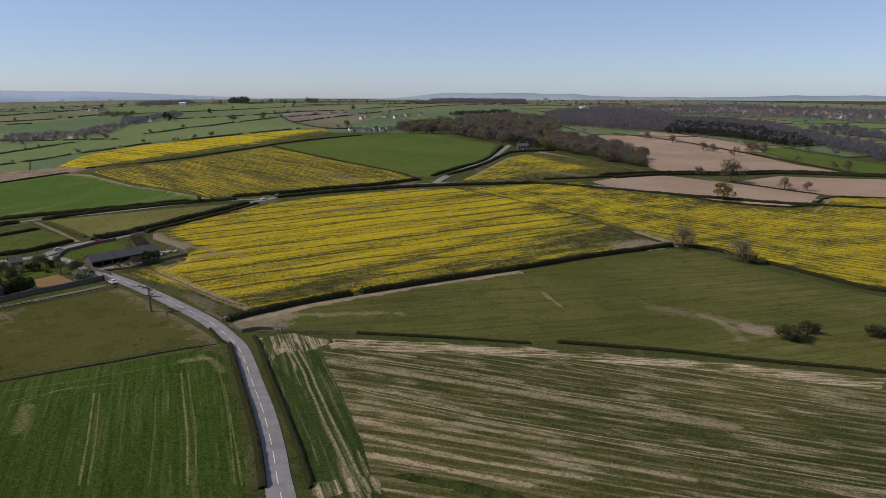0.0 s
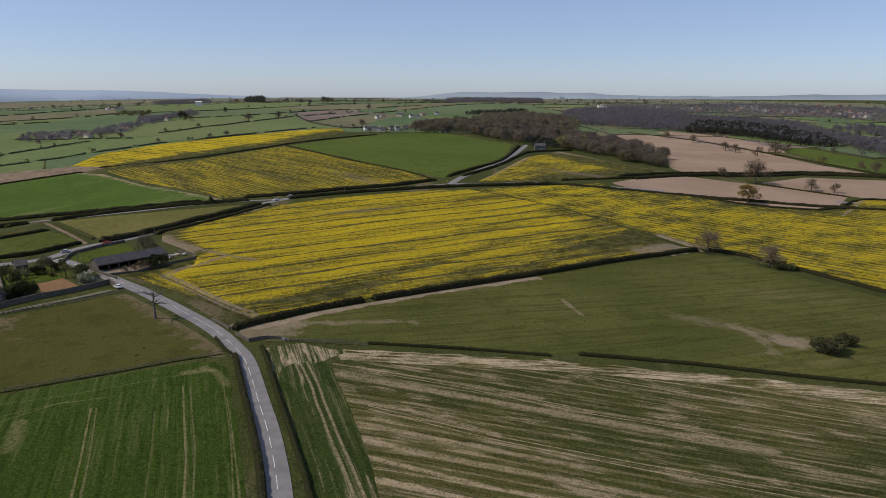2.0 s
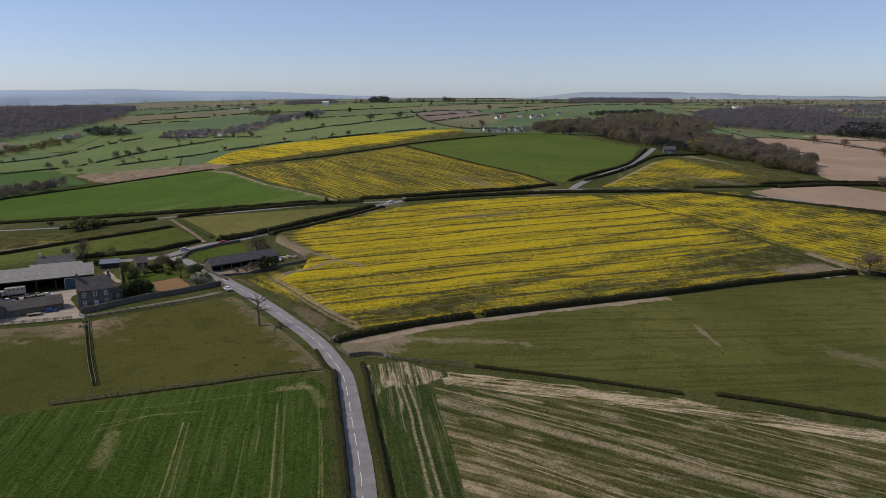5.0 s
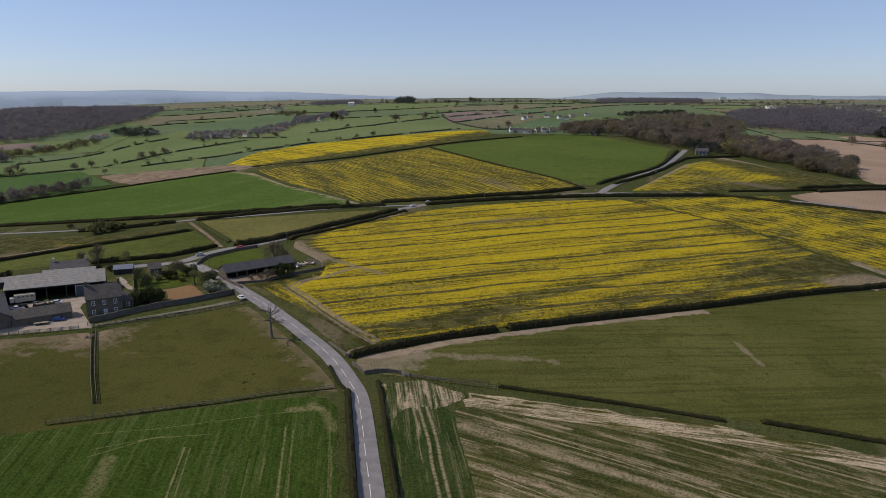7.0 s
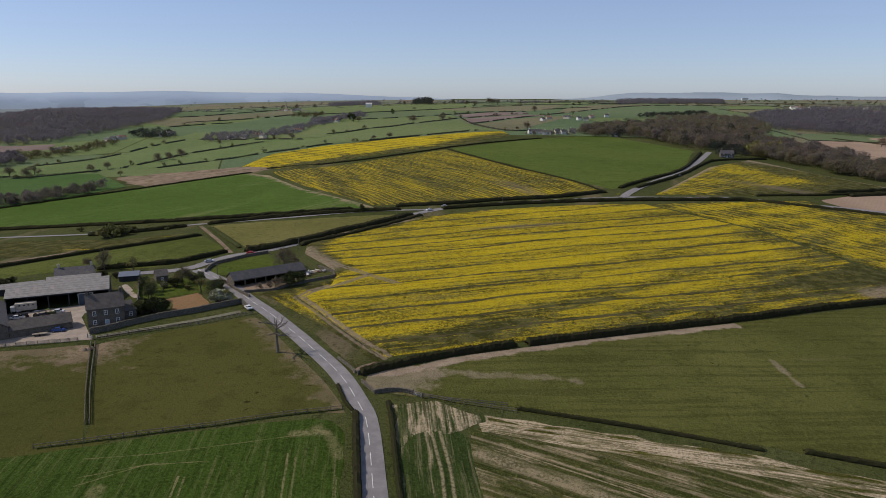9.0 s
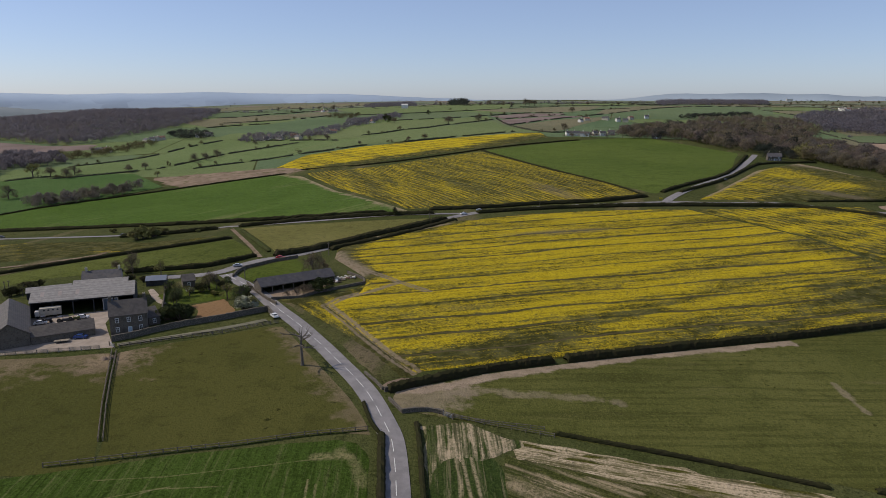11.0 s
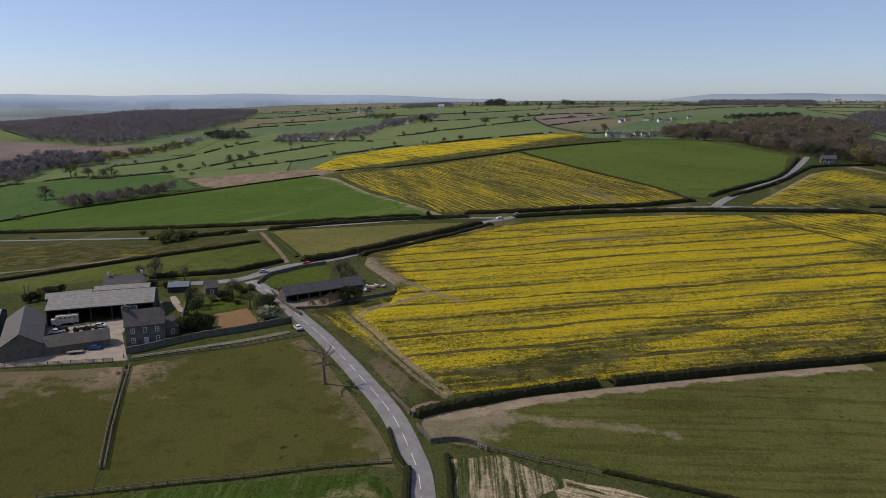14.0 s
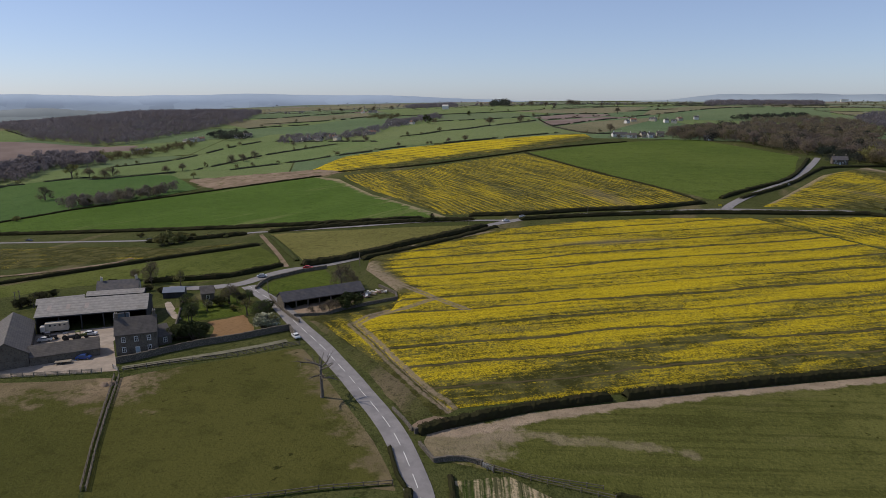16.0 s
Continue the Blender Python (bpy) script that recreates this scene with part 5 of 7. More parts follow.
for kind, places in (
    ("thorn", [(129.8, 245, 6.5), (134, 247.4, 5.5), (142.1, 254.8, 5.3), (167.6, 252.9, 5.7), (-178.4, 291.5, 4.3), (-173.8, 298.5, 3.5), (-516, 536.2, 8.3)]),
    ("ivy", [(-163.7, 260.7, 7.1), (-169, 259.9, 5.3), (-163.3, 264.1, 4.3), (-167.7, 261.4, 4.1), (-132.6, 305.7, 6.7), (-134, 303.2, 5.6), (-229.3, 312.3, 2.8), (-242.3, 304.1, 3.3), (-239.1, 271.7, 3.9), (-223.9, 316.2, 2.8)]),
    ("gorse", [(-286.2, 385.7, 8.6), (-288, 382.7, 7.3), (-282.1, 388.9, 6.8), (166.6, 362.8, 5.5), (170.6, 361.3, 4.9), (-326.1, 405.6, 3.3), (-288, 404.7, 2.9), (-274.8, 403.1, 2.8), (-263.3, 403.2, 2.2), (-506.7, 465.4, 5.2)]),
    ("blossom", [(-150.2, 277.6, 6.5), (-147.5, 277.5, 5.6), (-181.9, 289, 3.1)]),
):
    for px, py, ph in places:
        plant(kind, px, py, ph, 3, 1.15)


for kind, places in (
    ("bare", [(-461, 1897.8, 15.2), (-420.9, 1887.9, 12.1), (-358.9, 1879.4, 18), (-348.3, 1878.8, 16.5), (-336.2, 1878.4, 15), (-239.8, 1887.1, 10.6), (-203, 1895.8, 9.1), (-129, 1922.6, 9.2), (-620.7, 1971.4, 12.6), (-877.5, 1815.4, 14.5), (-1020.2, 1891.5, 12.1), (417.3, 2211.5, 12.4), (486.1, 2202.4, 12.3), (591.3, 2267.9, 14.5)]),
    ("russet", [(-1207.2, 2084.2, 13.3), (-987.2, 1946.4, 12.5), (-896.8, 1970.8, 12.6), (-485.8, 1905.6, 10.7), (-397.4, 1883.7, 10.5), (-270.9, 1841.9, 10.3), (-83.9, 1944.7, 10.9), (307.8, 2187.7, 12.2)]),
):
    for px, py, ph in places:
        plant(kind, px, py, ph, 1, 1.2)

# ---- garden between the farmhouse and the road ----
for kind, px, py, ph in (
    ("leafy", -175.2, 272.8, 7.5),
    ("ivy", -170.7, 265.3, 4.5),
    ("thorn", -164.6, 263.4, 4.0),
    ("ivy", -169.1, 260.8, 4.0),
    ("bud", -182.8, 283.3, 6.0),
    ("bud", -179.5, 285.7, 4.5),
    ("bare", -177.5, 295.6, 7.5),
    ("leafy", -171.6, 299.5, 5.0),
    ("gorse", -170.8, 289.1, 2.5),
    ("bud", -190.1, 301.8, 4.0),
    ("bud", -162.9, 286.3, 6.5),
    ("leafy", -156.1, 285.4, 6.5),
    ("thorn", -159.4, 292.8, 4.0),
    ("leafy", -185.8, 282.4, 7.0),
):
    plant(kind, px, py, ph, 5, 1.1)
for px, py, ph in [(-251.3, 273.3, 4), (-251.1, 278.0, 4.5), (-251.7, 283.6, 3.5), (-251.8, 270.1, 4), (-226.8, 293.3, 2.5), (-220.5, 300.7, 3), (-213.1, 299.8, 2.5)]:
    plant("thorn", px, py, ph, 4, 1.1)


# ---- woods: masses of trees that nobody could count ----
def grove(name, points, material, label, seed, sprays=90, category="wood", fine=1.0):
    """Many trees as one mass: for each a tapered stem and a lobed crown of small twig sprays that face outwards."""
    rng = np.random.default_rng(seed)
    pts = np.array(points, float)
    n = len(pts)
    x, y, h, w = pts.T
    z = land(x, y)
    foot = np.array([(-1.0, -0.6, 0), (1.0, -0.6, 0), (0.0, 1.1, 0)])
    stem = np.empty((n, 4, 3))
    for k in range(3):
        stem[:, k] = np.stack([x + foot[k, 0] * h * 0.022, y + foot[k, 1] * h * 0.022, z - 0.3], 1)
    stem[:, 3] = np.stack([x, y, z + 0.8 * h], 1)
    base = np.arange(n)[:, None] * 4
    stem_faces = (base[:, :, None] + np.array([(0, 1, 3), (1, 2, 3), (2, 0, 3)])[None]).reshape(-1, 3)
    sprays = int(sprays * 1.5)
    lobes = 5
    ang = rng.uniform(0, 6.28, (n, lobes))
    off = rng.uniform(0.15, 0.62, (n, lobes)) * w[:, None]
    centre = np.stack([x[:, None] + off * np.cos(ang), y[:, None] + off * np.sin(ang), z[:, None] + h[:, None] * rng.uniform(0.24, 0.72, (n, lobes))], 2)
    size = w[:, None] * rng.uniform(0.5, 0.78, (n, lobes))
    pick = rng.integers(0, lobes, (n, sprays))
    row = np.arange(n)[:, None]
    d = rng.normal(size=(n, sprays, 3))
    d[..., 2] = np.abs(d[..., 2]) * 1.1 - 0.35
    d /= np.linalg.norm(d, axis=2, keepdims=True)
    c = centre[row, pick] + d * (size[row, pick] * rng.uniform(0.72, 1.06, (n, sprays)))[..., None] * np.array([1.0, 1.0, 0.95])
    out = d + rng.normal(size=d.shape) * 0.3
    out /= np.linalg.norm(out, axis=2, keepdims=True)
    side = np.cross(out, rng.normal(size=d.shape))
    side /= np.linalg.norm(side, axis=2, keepdims=True)
    up = np.cross(side, out)
    a = (h[:, None] * fine * rng.uniform(0.07, 0.15, (n, sprays)))[..., None]
    tri = np.stack([c - side * a * 0.55 - up * a * 0.4, c + side * a * 0.55 - up * a * 0.4, c + up * a * 0.9], 2).reshape(-1, 3)
    tri_faces = np.arange(len(tri)).reshape(-1, 3) + 4 * n
    ob = mesh_arrays(name, np.concatenate([stem.reshape(-1, 3), tri]), np.concatenate([stem_faces, tri_faces]), material)
    return tagged(ob, label, category, kind="stuff")


def wood(name, outline, spacing, height, material, label, seed, sprays=90, fine=1.0):
    rng = random.Random(seed)
    xs, ys = [p[0] for p in outline], [p[1] for p in outline]
    X, Y = np.meshgrid(np.arange(min(xs), max(xs), spacing), np.arange(min(ys), max(ys), spacing))
    X = X + np.array([rng.uniform(-0.45, 0.45) for _ in range(X.size)]).reshape(X.shape) * spacing
    Y = Y + np.array([rng.uniform(-0.45, 0.45) for _ in range(Y.size)]).reshape(Y.shape) * spacing
    ok = inside(X, Y, outline)
    return grove(name, [(x, y, height * rng.uniform(0.6, 1.18), min(spacing, 0.95 * height) * rng.uniform(0.52, 0.76)) for x, y in zip(X[ok], Y[ok])], material, label, seed, sprays, fine=fine)


half = len(FAR_TREES) // 2
grove("hedgerow_trees", [(x, y, h, h * 0.5) for x, y, h in FAR_TREES[:half]], M_WOOD_FAR, "leafless trees along distant hedges", 41, 60, "trees")
grove("hedgerow_trees", [(x, y, h, h * 0.5) for x, y, h in FAR_TREES[half:]], M_BUD_FAR, "budding trees along distant hedges", 42, 60, "trees")
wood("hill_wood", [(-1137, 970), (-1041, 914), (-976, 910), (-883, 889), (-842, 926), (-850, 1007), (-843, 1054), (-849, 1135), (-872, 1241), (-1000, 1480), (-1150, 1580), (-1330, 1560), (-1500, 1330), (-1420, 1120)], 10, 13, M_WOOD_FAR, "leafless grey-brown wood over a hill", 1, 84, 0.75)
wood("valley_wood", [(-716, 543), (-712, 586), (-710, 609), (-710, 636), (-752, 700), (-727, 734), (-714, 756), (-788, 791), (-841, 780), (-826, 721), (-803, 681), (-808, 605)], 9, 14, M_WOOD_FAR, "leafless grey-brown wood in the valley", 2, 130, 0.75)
wood("valley_trees", [(-739, 754), (-722, 802), (-717, 854), (-726, 934), (-755, 943), (-757, 881), (-763, 829), (-799, 815)], 10, 9, M_BUD_FAR, "budding trees beside valley houses", 22, 70)
wood("conifer_clump", [(-772, 1009), (-707, 981), (-676, 997), (-733, 1060), (-794, 1066)], 11, 10, M_PINE_FAR, "dark conifers beside pale houses", 23, 70)
wood("village_trees", [(-603, 957), (-566, 943), (-546, 979), (-515, 982), (-490, 1013), (-516, 1167), (-552, 1194), (-548, 1051), (-628, 1049), (-632, 1004)], 12, 9, M_WOOD_FAR, "trees among village gardens", 12, 70)
wood("hamlet_trees", [(-534, 1170), (-515, 1189), (-515, 1277), (-517, 1397), (-571, 1493), (-572, 1341), (-588, 1299)], 12, 10, M_WOOD_FAR, "trees round a hamlet", 13, 70)
wood("orchard_trees", [(-683, 1391), (-612, 1375), (-658, 1505), (-717, 1485)], 12, 8, M_BUD_FAR, "budding trees above a hamlet", 26, 60)
wood("copse", [(-533.6, 525.9), (-522.2, 573.1), (-489, 615.9), (-470, 594.6), (-494.2, 546), (-513.8, 511.6)], 8, 11, M_ASH_FAR, "strip of leafless grey trees behind a hedge", 3, 260, 0.6)
wood("village_wood", [(-66.4, 1005.6), (13.3, 1020), (72, 879.4), (92.2, 940.9), (126.6, 887.5), (173.6, 1068.9), (170.3, 1200.7), (75.8, 1237.6), (-23.1, 1202.9), (-66.6, 1120.5)], 13, 14, M_BROWN_FAR, "brown budding trees round village houses", 4, 220, 0.68)
wood("village_evergreens", [(-66.4, 1005.6), (13.3, 1020), (72, 879.4), (92.2, 940.9), (126.6, 887.5), (173.6, 1068.9), (170.3, 1200.7), (75.8, 1237.6), (-23.1, 1202.9), (-66.6, 1120.5)], 30, 14, M_PINE_FAR, "dark evergreens among village trees", 24, 220, 0.68)
wood("village_budding", [(-66.4, 1005.6), (13.3, 1020), (72, 879.4), (92.2, 940.9), (126.6, 887.5), (173.6, 1068.9), (170.3, 1200.7), (75.8, 1237.6), (-23.1, 1202.9), (-66.6, 1120.5)], 36, 13, M_BUD_FAR, "budding trees among village trees", 25, 220, 0.68)
ROADSIDE = [(122.4, 833.6), (144.9, 789.3), (173.7, 720.6), (200.1, 689.2), (223.8, 784.1), (216.2, 900.9), (184.1, 1054.8), (150.1, 997.3)]
wood("roadside_wood", ROADSIDE, 12, 13, M_BROWN_FAR, "brown leafless roadside wood", 5, 420, 0.58)
wood("roadside_ashes", ROADSIDE, 19, 13, M_ASH_FAR, "grey leafless ashes in a roadside wood", 28, 420, 0.58)
wood("roadside_maples", ROADSIDE, 26, 11, M_BUD_FAR, "trees in olive bud in a roadside wood", 29, 420, 0.58)
wood("green_wood", [(119.7, 848.2), (143.1, 816.2), (168.6, 942.2), (151.3, 978.7)], 11, 12, M_BUD, "trees in yellow-green bud", 6, 300, 0.6)
wood("back_wood", [(112.2, 1123.1), (183.3, 1138.9), (225.1, 1298.2), (209.4, 1479.5), (142.1, 1519.8), (52.5, 1415.6), (19.1, 1231.5), (49.8, 1131.3)], 13, 10, M_BROWN_FAR, "brown leafless wood behind the village", 31, 120, 0.8)
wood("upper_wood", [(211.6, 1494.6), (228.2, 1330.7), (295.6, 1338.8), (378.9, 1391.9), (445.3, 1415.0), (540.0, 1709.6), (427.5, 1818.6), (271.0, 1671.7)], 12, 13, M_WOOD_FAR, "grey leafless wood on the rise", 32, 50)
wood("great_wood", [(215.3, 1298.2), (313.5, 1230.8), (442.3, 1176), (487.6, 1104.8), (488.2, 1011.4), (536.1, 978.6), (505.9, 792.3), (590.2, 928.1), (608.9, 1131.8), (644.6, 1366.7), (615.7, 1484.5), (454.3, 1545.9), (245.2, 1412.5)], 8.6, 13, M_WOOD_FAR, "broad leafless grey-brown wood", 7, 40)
wood("pine_wood", [(378.9, 1185.7), (441, 1147.3), (479.9, 1011.3), (520.6, 979.3), (559.3, 1123.8), (542.4, 1305), (457.8, 1367.6)], 9, 14, M_PINE_FAR, "dark evergreen wood", 8, 50)
wood("hump_wood", [(-1990, 1990), (-1840, 1900), (-1700, 1960), (-1760, 2110), (-1930, 2110)], 14, 13, M_WOOD_FAR, "leafless wood on a distant hump", 27, 40)
wood("ridge_wood", [(-873.6, 2001), (-837.9, 2166.2), (-652.5, 1858.8), (-1244, 3430.3), (-1449.6, 3601.5)], 18, 15, M_WOOD_FAR, "trees on the skyline ridge", 9, 36)
wood("ridge_clump", [(-591.8, 1954), (-528.4, 1922.2), (-1030.4, 3707.7), (-1096.8, 3692)], 24, 19, M_PINE_FAR, "dark clump of trees on the skyline", 10, 36)
wood("ridge_belt", [(-36.1, 1884.2), (109.8, 2081.4), (258.3, 2213), (429.5, 3813.4), (201.6, 3822.6), (-33.3, 2196.9)], 17, 13, M_WOOD_FAR, "belt of trees on the skyline ridge", 11, 36)
wood("farm_belt", [(6.9, 1418.1), (145.6, 1564.7), (160.2, 1651.7), (19.2, 1491.1)], 12, 9, M_PINE_FAR, "dark shelter belt", 14)
wood("village_gardens", [(-137.1, 989.2), (-98.5, 985.8), (-68, 1005.1), (-73.1, 1082), (-106.8, 1070.5), (-138.8, 1051.5)], 15, 6, M_ASH_FAR, "garden trees among white houses", 16, 160, 0.8)
wood("lodge_trees", [(84.4, 824.8), (114.4, 818.8), (130.6, 890.1), (110.3, 933.1), (84.3, 896.6)], 13, 10, M_PINE_FAR, "dark trees round the roadside house", 17, 300, 0.6)
wood("town_trees", [(343.9, 1675.4), (551.2, 1651.3), (782.7, 1581.8), (887.4, 1406.8), (1263.9, 2012), (996.3, 2414.1), (451.2, 2043)], 15, 10, M_WOOD_FAR, "trees among the houses of the town", 18, 22)
wood("east_trees", [(657.3, 1262.3), (666.4, 1050.8), (737.5, 1165.5), (752.9, 1343.4)], 14, 11, M_WOOD_FAR, "trees on the far slope", 15)


# ---- distance: hills along the skyline, blue haze painted into their colour ----
def far_hills(name, radius, base, rise, seed, low, high, lo, hi, foot=0.9, fade_in=50):
    """A long ridge: fields and woods on the lower slope pass into plain moor towards the crest, both hazed by colour.
    """
    s = Shade(name + "_mat", 1.0, 0.0)
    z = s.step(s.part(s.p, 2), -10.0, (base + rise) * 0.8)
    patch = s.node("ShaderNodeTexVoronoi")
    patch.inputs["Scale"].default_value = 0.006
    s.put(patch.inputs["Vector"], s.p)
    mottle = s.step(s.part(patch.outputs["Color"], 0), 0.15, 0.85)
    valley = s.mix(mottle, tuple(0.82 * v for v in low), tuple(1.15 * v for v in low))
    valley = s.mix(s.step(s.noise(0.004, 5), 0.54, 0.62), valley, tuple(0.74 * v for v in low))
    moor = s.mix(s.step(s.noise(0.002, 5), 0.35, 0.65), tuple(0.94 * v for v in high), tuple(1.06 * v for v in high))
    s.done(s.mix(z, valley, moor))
    verts, faces = [], []
    n = 200
    prof = ((foot - 0.04, -0.6), (foot, 0.0), (foot + (1 - foot) * 0.35, 0.3), (foot + (1 - foot) * 0.7, 0.62), (1.0, 1.0), (1.02, -0.6))
    for i in range(n + 1):
        a = radians(lo + (hi - lo) * i / n)
        f = 0.5 + 0.5 * noise.noise((i * 0.036, seed, 0.3)) + 0.16 * noise.noise((i * 0.16, seed, 1.3)) + 0.05 * noise.noise((i * 0.6, seed, 2.3))
        fade = min(1, i / fade_in, (n - i) / fade_in)
        top = (base + rise * f) * fade
        for r, k in prof:
            roll = 0.12 * noise.noise((i * 0.12, r * 40, seed)) if 0 < k < 1 else 0
            verts.append((radius * math.sin(a) * r, radius * math.cos(a) * r, -60 if k < 0 else -30 + (top + 30) * (k + roll)))
        if i:
            for k in range(5):
                b = 6 * i + k
                faces.append((b - 6, b, b + 1, b - 5))
    tagged(mesh_object(name, verts, faces, s.m, True), "skyline hills with blue haze painted in", "hills", kind="structure")


# both colours of each ridge are blue-grey, with the haze painted in
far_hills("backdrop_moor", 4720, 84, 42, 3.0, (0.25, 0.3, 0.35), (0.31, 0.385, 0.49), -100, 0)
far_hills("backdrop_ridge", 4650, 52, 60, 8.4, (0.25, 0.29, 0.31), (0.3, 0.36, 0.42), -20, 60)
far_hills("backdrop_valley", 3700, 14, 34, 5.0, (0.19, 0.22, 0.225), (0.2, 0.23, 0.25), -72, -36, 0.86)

# ---- building materials ----
def stone_mat(name, a, b, mortar, scale=2.2):
    s = Shade(name, 0.9, 0.2)
    n = s.node("ShaderNodeTexVoronoi")
    n.inputs["Scale"].default_value = scale
    s.put(n.inputs["Vector"], s.p)
    c = s.mix(s.part(n.outputs["Color"], 0), a, b)
    c = s.mix(s.step(n.outputs["Distance"], 0.34, 0.6), c, mortar)
    c = s.mix(s.math("MULTIPLY", s.step(s.noise(0.5, 5), 0.45, 0.7), 0.45), c, tuple(0.6 * v for v in a))
    return s.done(c, s.noise(5.0, 4), 0.4, 0.05)


def slate_mat(name, a, b, line=0.35):
    s = Shade(name, 0.7, 0.35)
    z = s.part(s.p, 2)
    c = s.mix(s.step(s.noise(0.8, 6), 0.3, 0.7), a, b)
    c = s.mix(s.math("MULTIPLY", s.stripe(z, line, line * 0.25), 0.35), c, tuple(0.5 * v for v in a))
    c = s.mix(s.math("MULTIPLY", s.step(s.noise(0.25, 4), 0.5, 0.75), 0.4), c, (0.14, 0.12, 0.09))
    return s.done(c, s.noise(3.0, 4), 0.3, 0.04)


M_STONE = stone_mat("weathered_stone", (0.085, 0.072, 0.058), (0.16, 0.135, 0.105), (0.13, 0.115, 0.095))
M_WALLSTONE = stone_mat("drystone", (0.13, 0.115, 0.095), (0.19, 0.168, 0.138), (0.09, 0.08, 0.066), 2.8)
M_SLATE = slate_mat("stone_slates", (0.066, 0.058, 0.054), (0.1, 0.088, 0.08))
M_SLATE_DARK = slate_mat("dark_slates", (0.055, 0.053, 0.06), (0.085, 0.08, 0.085))
M_SHEET = slate_mat("fibre_cement_sheet", (0.2, 0.19, 0.18), (0.27, 0.255, 0.24), 0.5)
M_TILE = slate_mat("red_roof_tiles", (0.2, 0.1, 0.07), (0.27, 0.15, 0.1))
M_WHITE = plain_mat("white_render", (0.62, 0.6, 0.56), (0.74, 0.72, 0.68), 0.8)
M_CREAM = plain_mat("cream_render", (0.45, 0.4, 0.32), (0.55, 0.5, 0.4), 0.8)
M_BRICK = plain_mat("brick", (0.24, 0.13, 0.09), (0.32, 0.19, 0.13), 1.5)
M_CLAD = plain_mat("dark_cladding", (0.03, 0.03, 0.032), (0.055, 0.055, 0.055), 0.7)
M_CONCRETE = plain_mat("yard_concrete", (0.26, 0.215, 0.175), (0.36, 0.3, 0.245), 0.35)
M_POST = plain_mat("weathered_wood", (0.11, 0.09, 0.07), (0.18, 0.155, 0.125), 3.0)
M_PALEWOOD = plain_mat("pale_boards", (0.2, 0.17, 0.13), (0.28, 0.24, 0.19), 2.0)
M_GLASS = plain_mat("dark_window_glass", (0.03, 0.035, 0.04), (0.05, 0.055, 0.06), 0.6, 0.12, 0.6, 0.0, 0.0)
M_FRAME = plain_mat("white_window_paint", (0.6, 0.6, 0.58), (0.7, 0.7, 0.68), 2.0, 0.6)
M_DOORBLUE = plain_mat("pale_blue_door", (0.35, 0.45, 0.52), (0.42, 0.52, 0.58), 2.0, 0.6)
M_ROOFLIGHT = plain_mat("weathered_rooflight", (0.27, 0.23, 0.21), (0.32, 0.28, 0.26), 1.5)
M_PANEL = plain_mat("solar_panel", (0.16, 0.18, 0.22), (0.2, 0.22, 0.26), 0.6, 0.3, 0.6)
M_TYRE = plain_mat("tyre_rubber", (0.02, 0.02, 0.02), (0.035, 0.035, 0.035), 4.0)
M_STEEL = plain_mat("galvanised_steel", (0.35, 0.36, 0.37), (0.45, 0.46, 0.47), 2.0, 0.5, 0.5, 0.7)
M_GARDEN = earth_mat("dug_garden_earth", (0.19, 0.115, 0.06), (0.26, 0.165, 0.085))
M_BARNDOOR = plain_mat("blue_barn_door", (0.05, 0.075, 0.1), (0.07, 0.1, 0.13), 1.0, 0.6)
M_PATH = plain_mat("worn_path_gravel", (0.12, 0.115, 0.072), (0.18, 0.168, 0.112), 0.5)
M_LAWN = grass_mat("garden_lawn", (0.06, 0.085, 0.014), (0.085, 0.11, 0.02), (0.12, 0.12, 0.04), 0.66, 0.05)


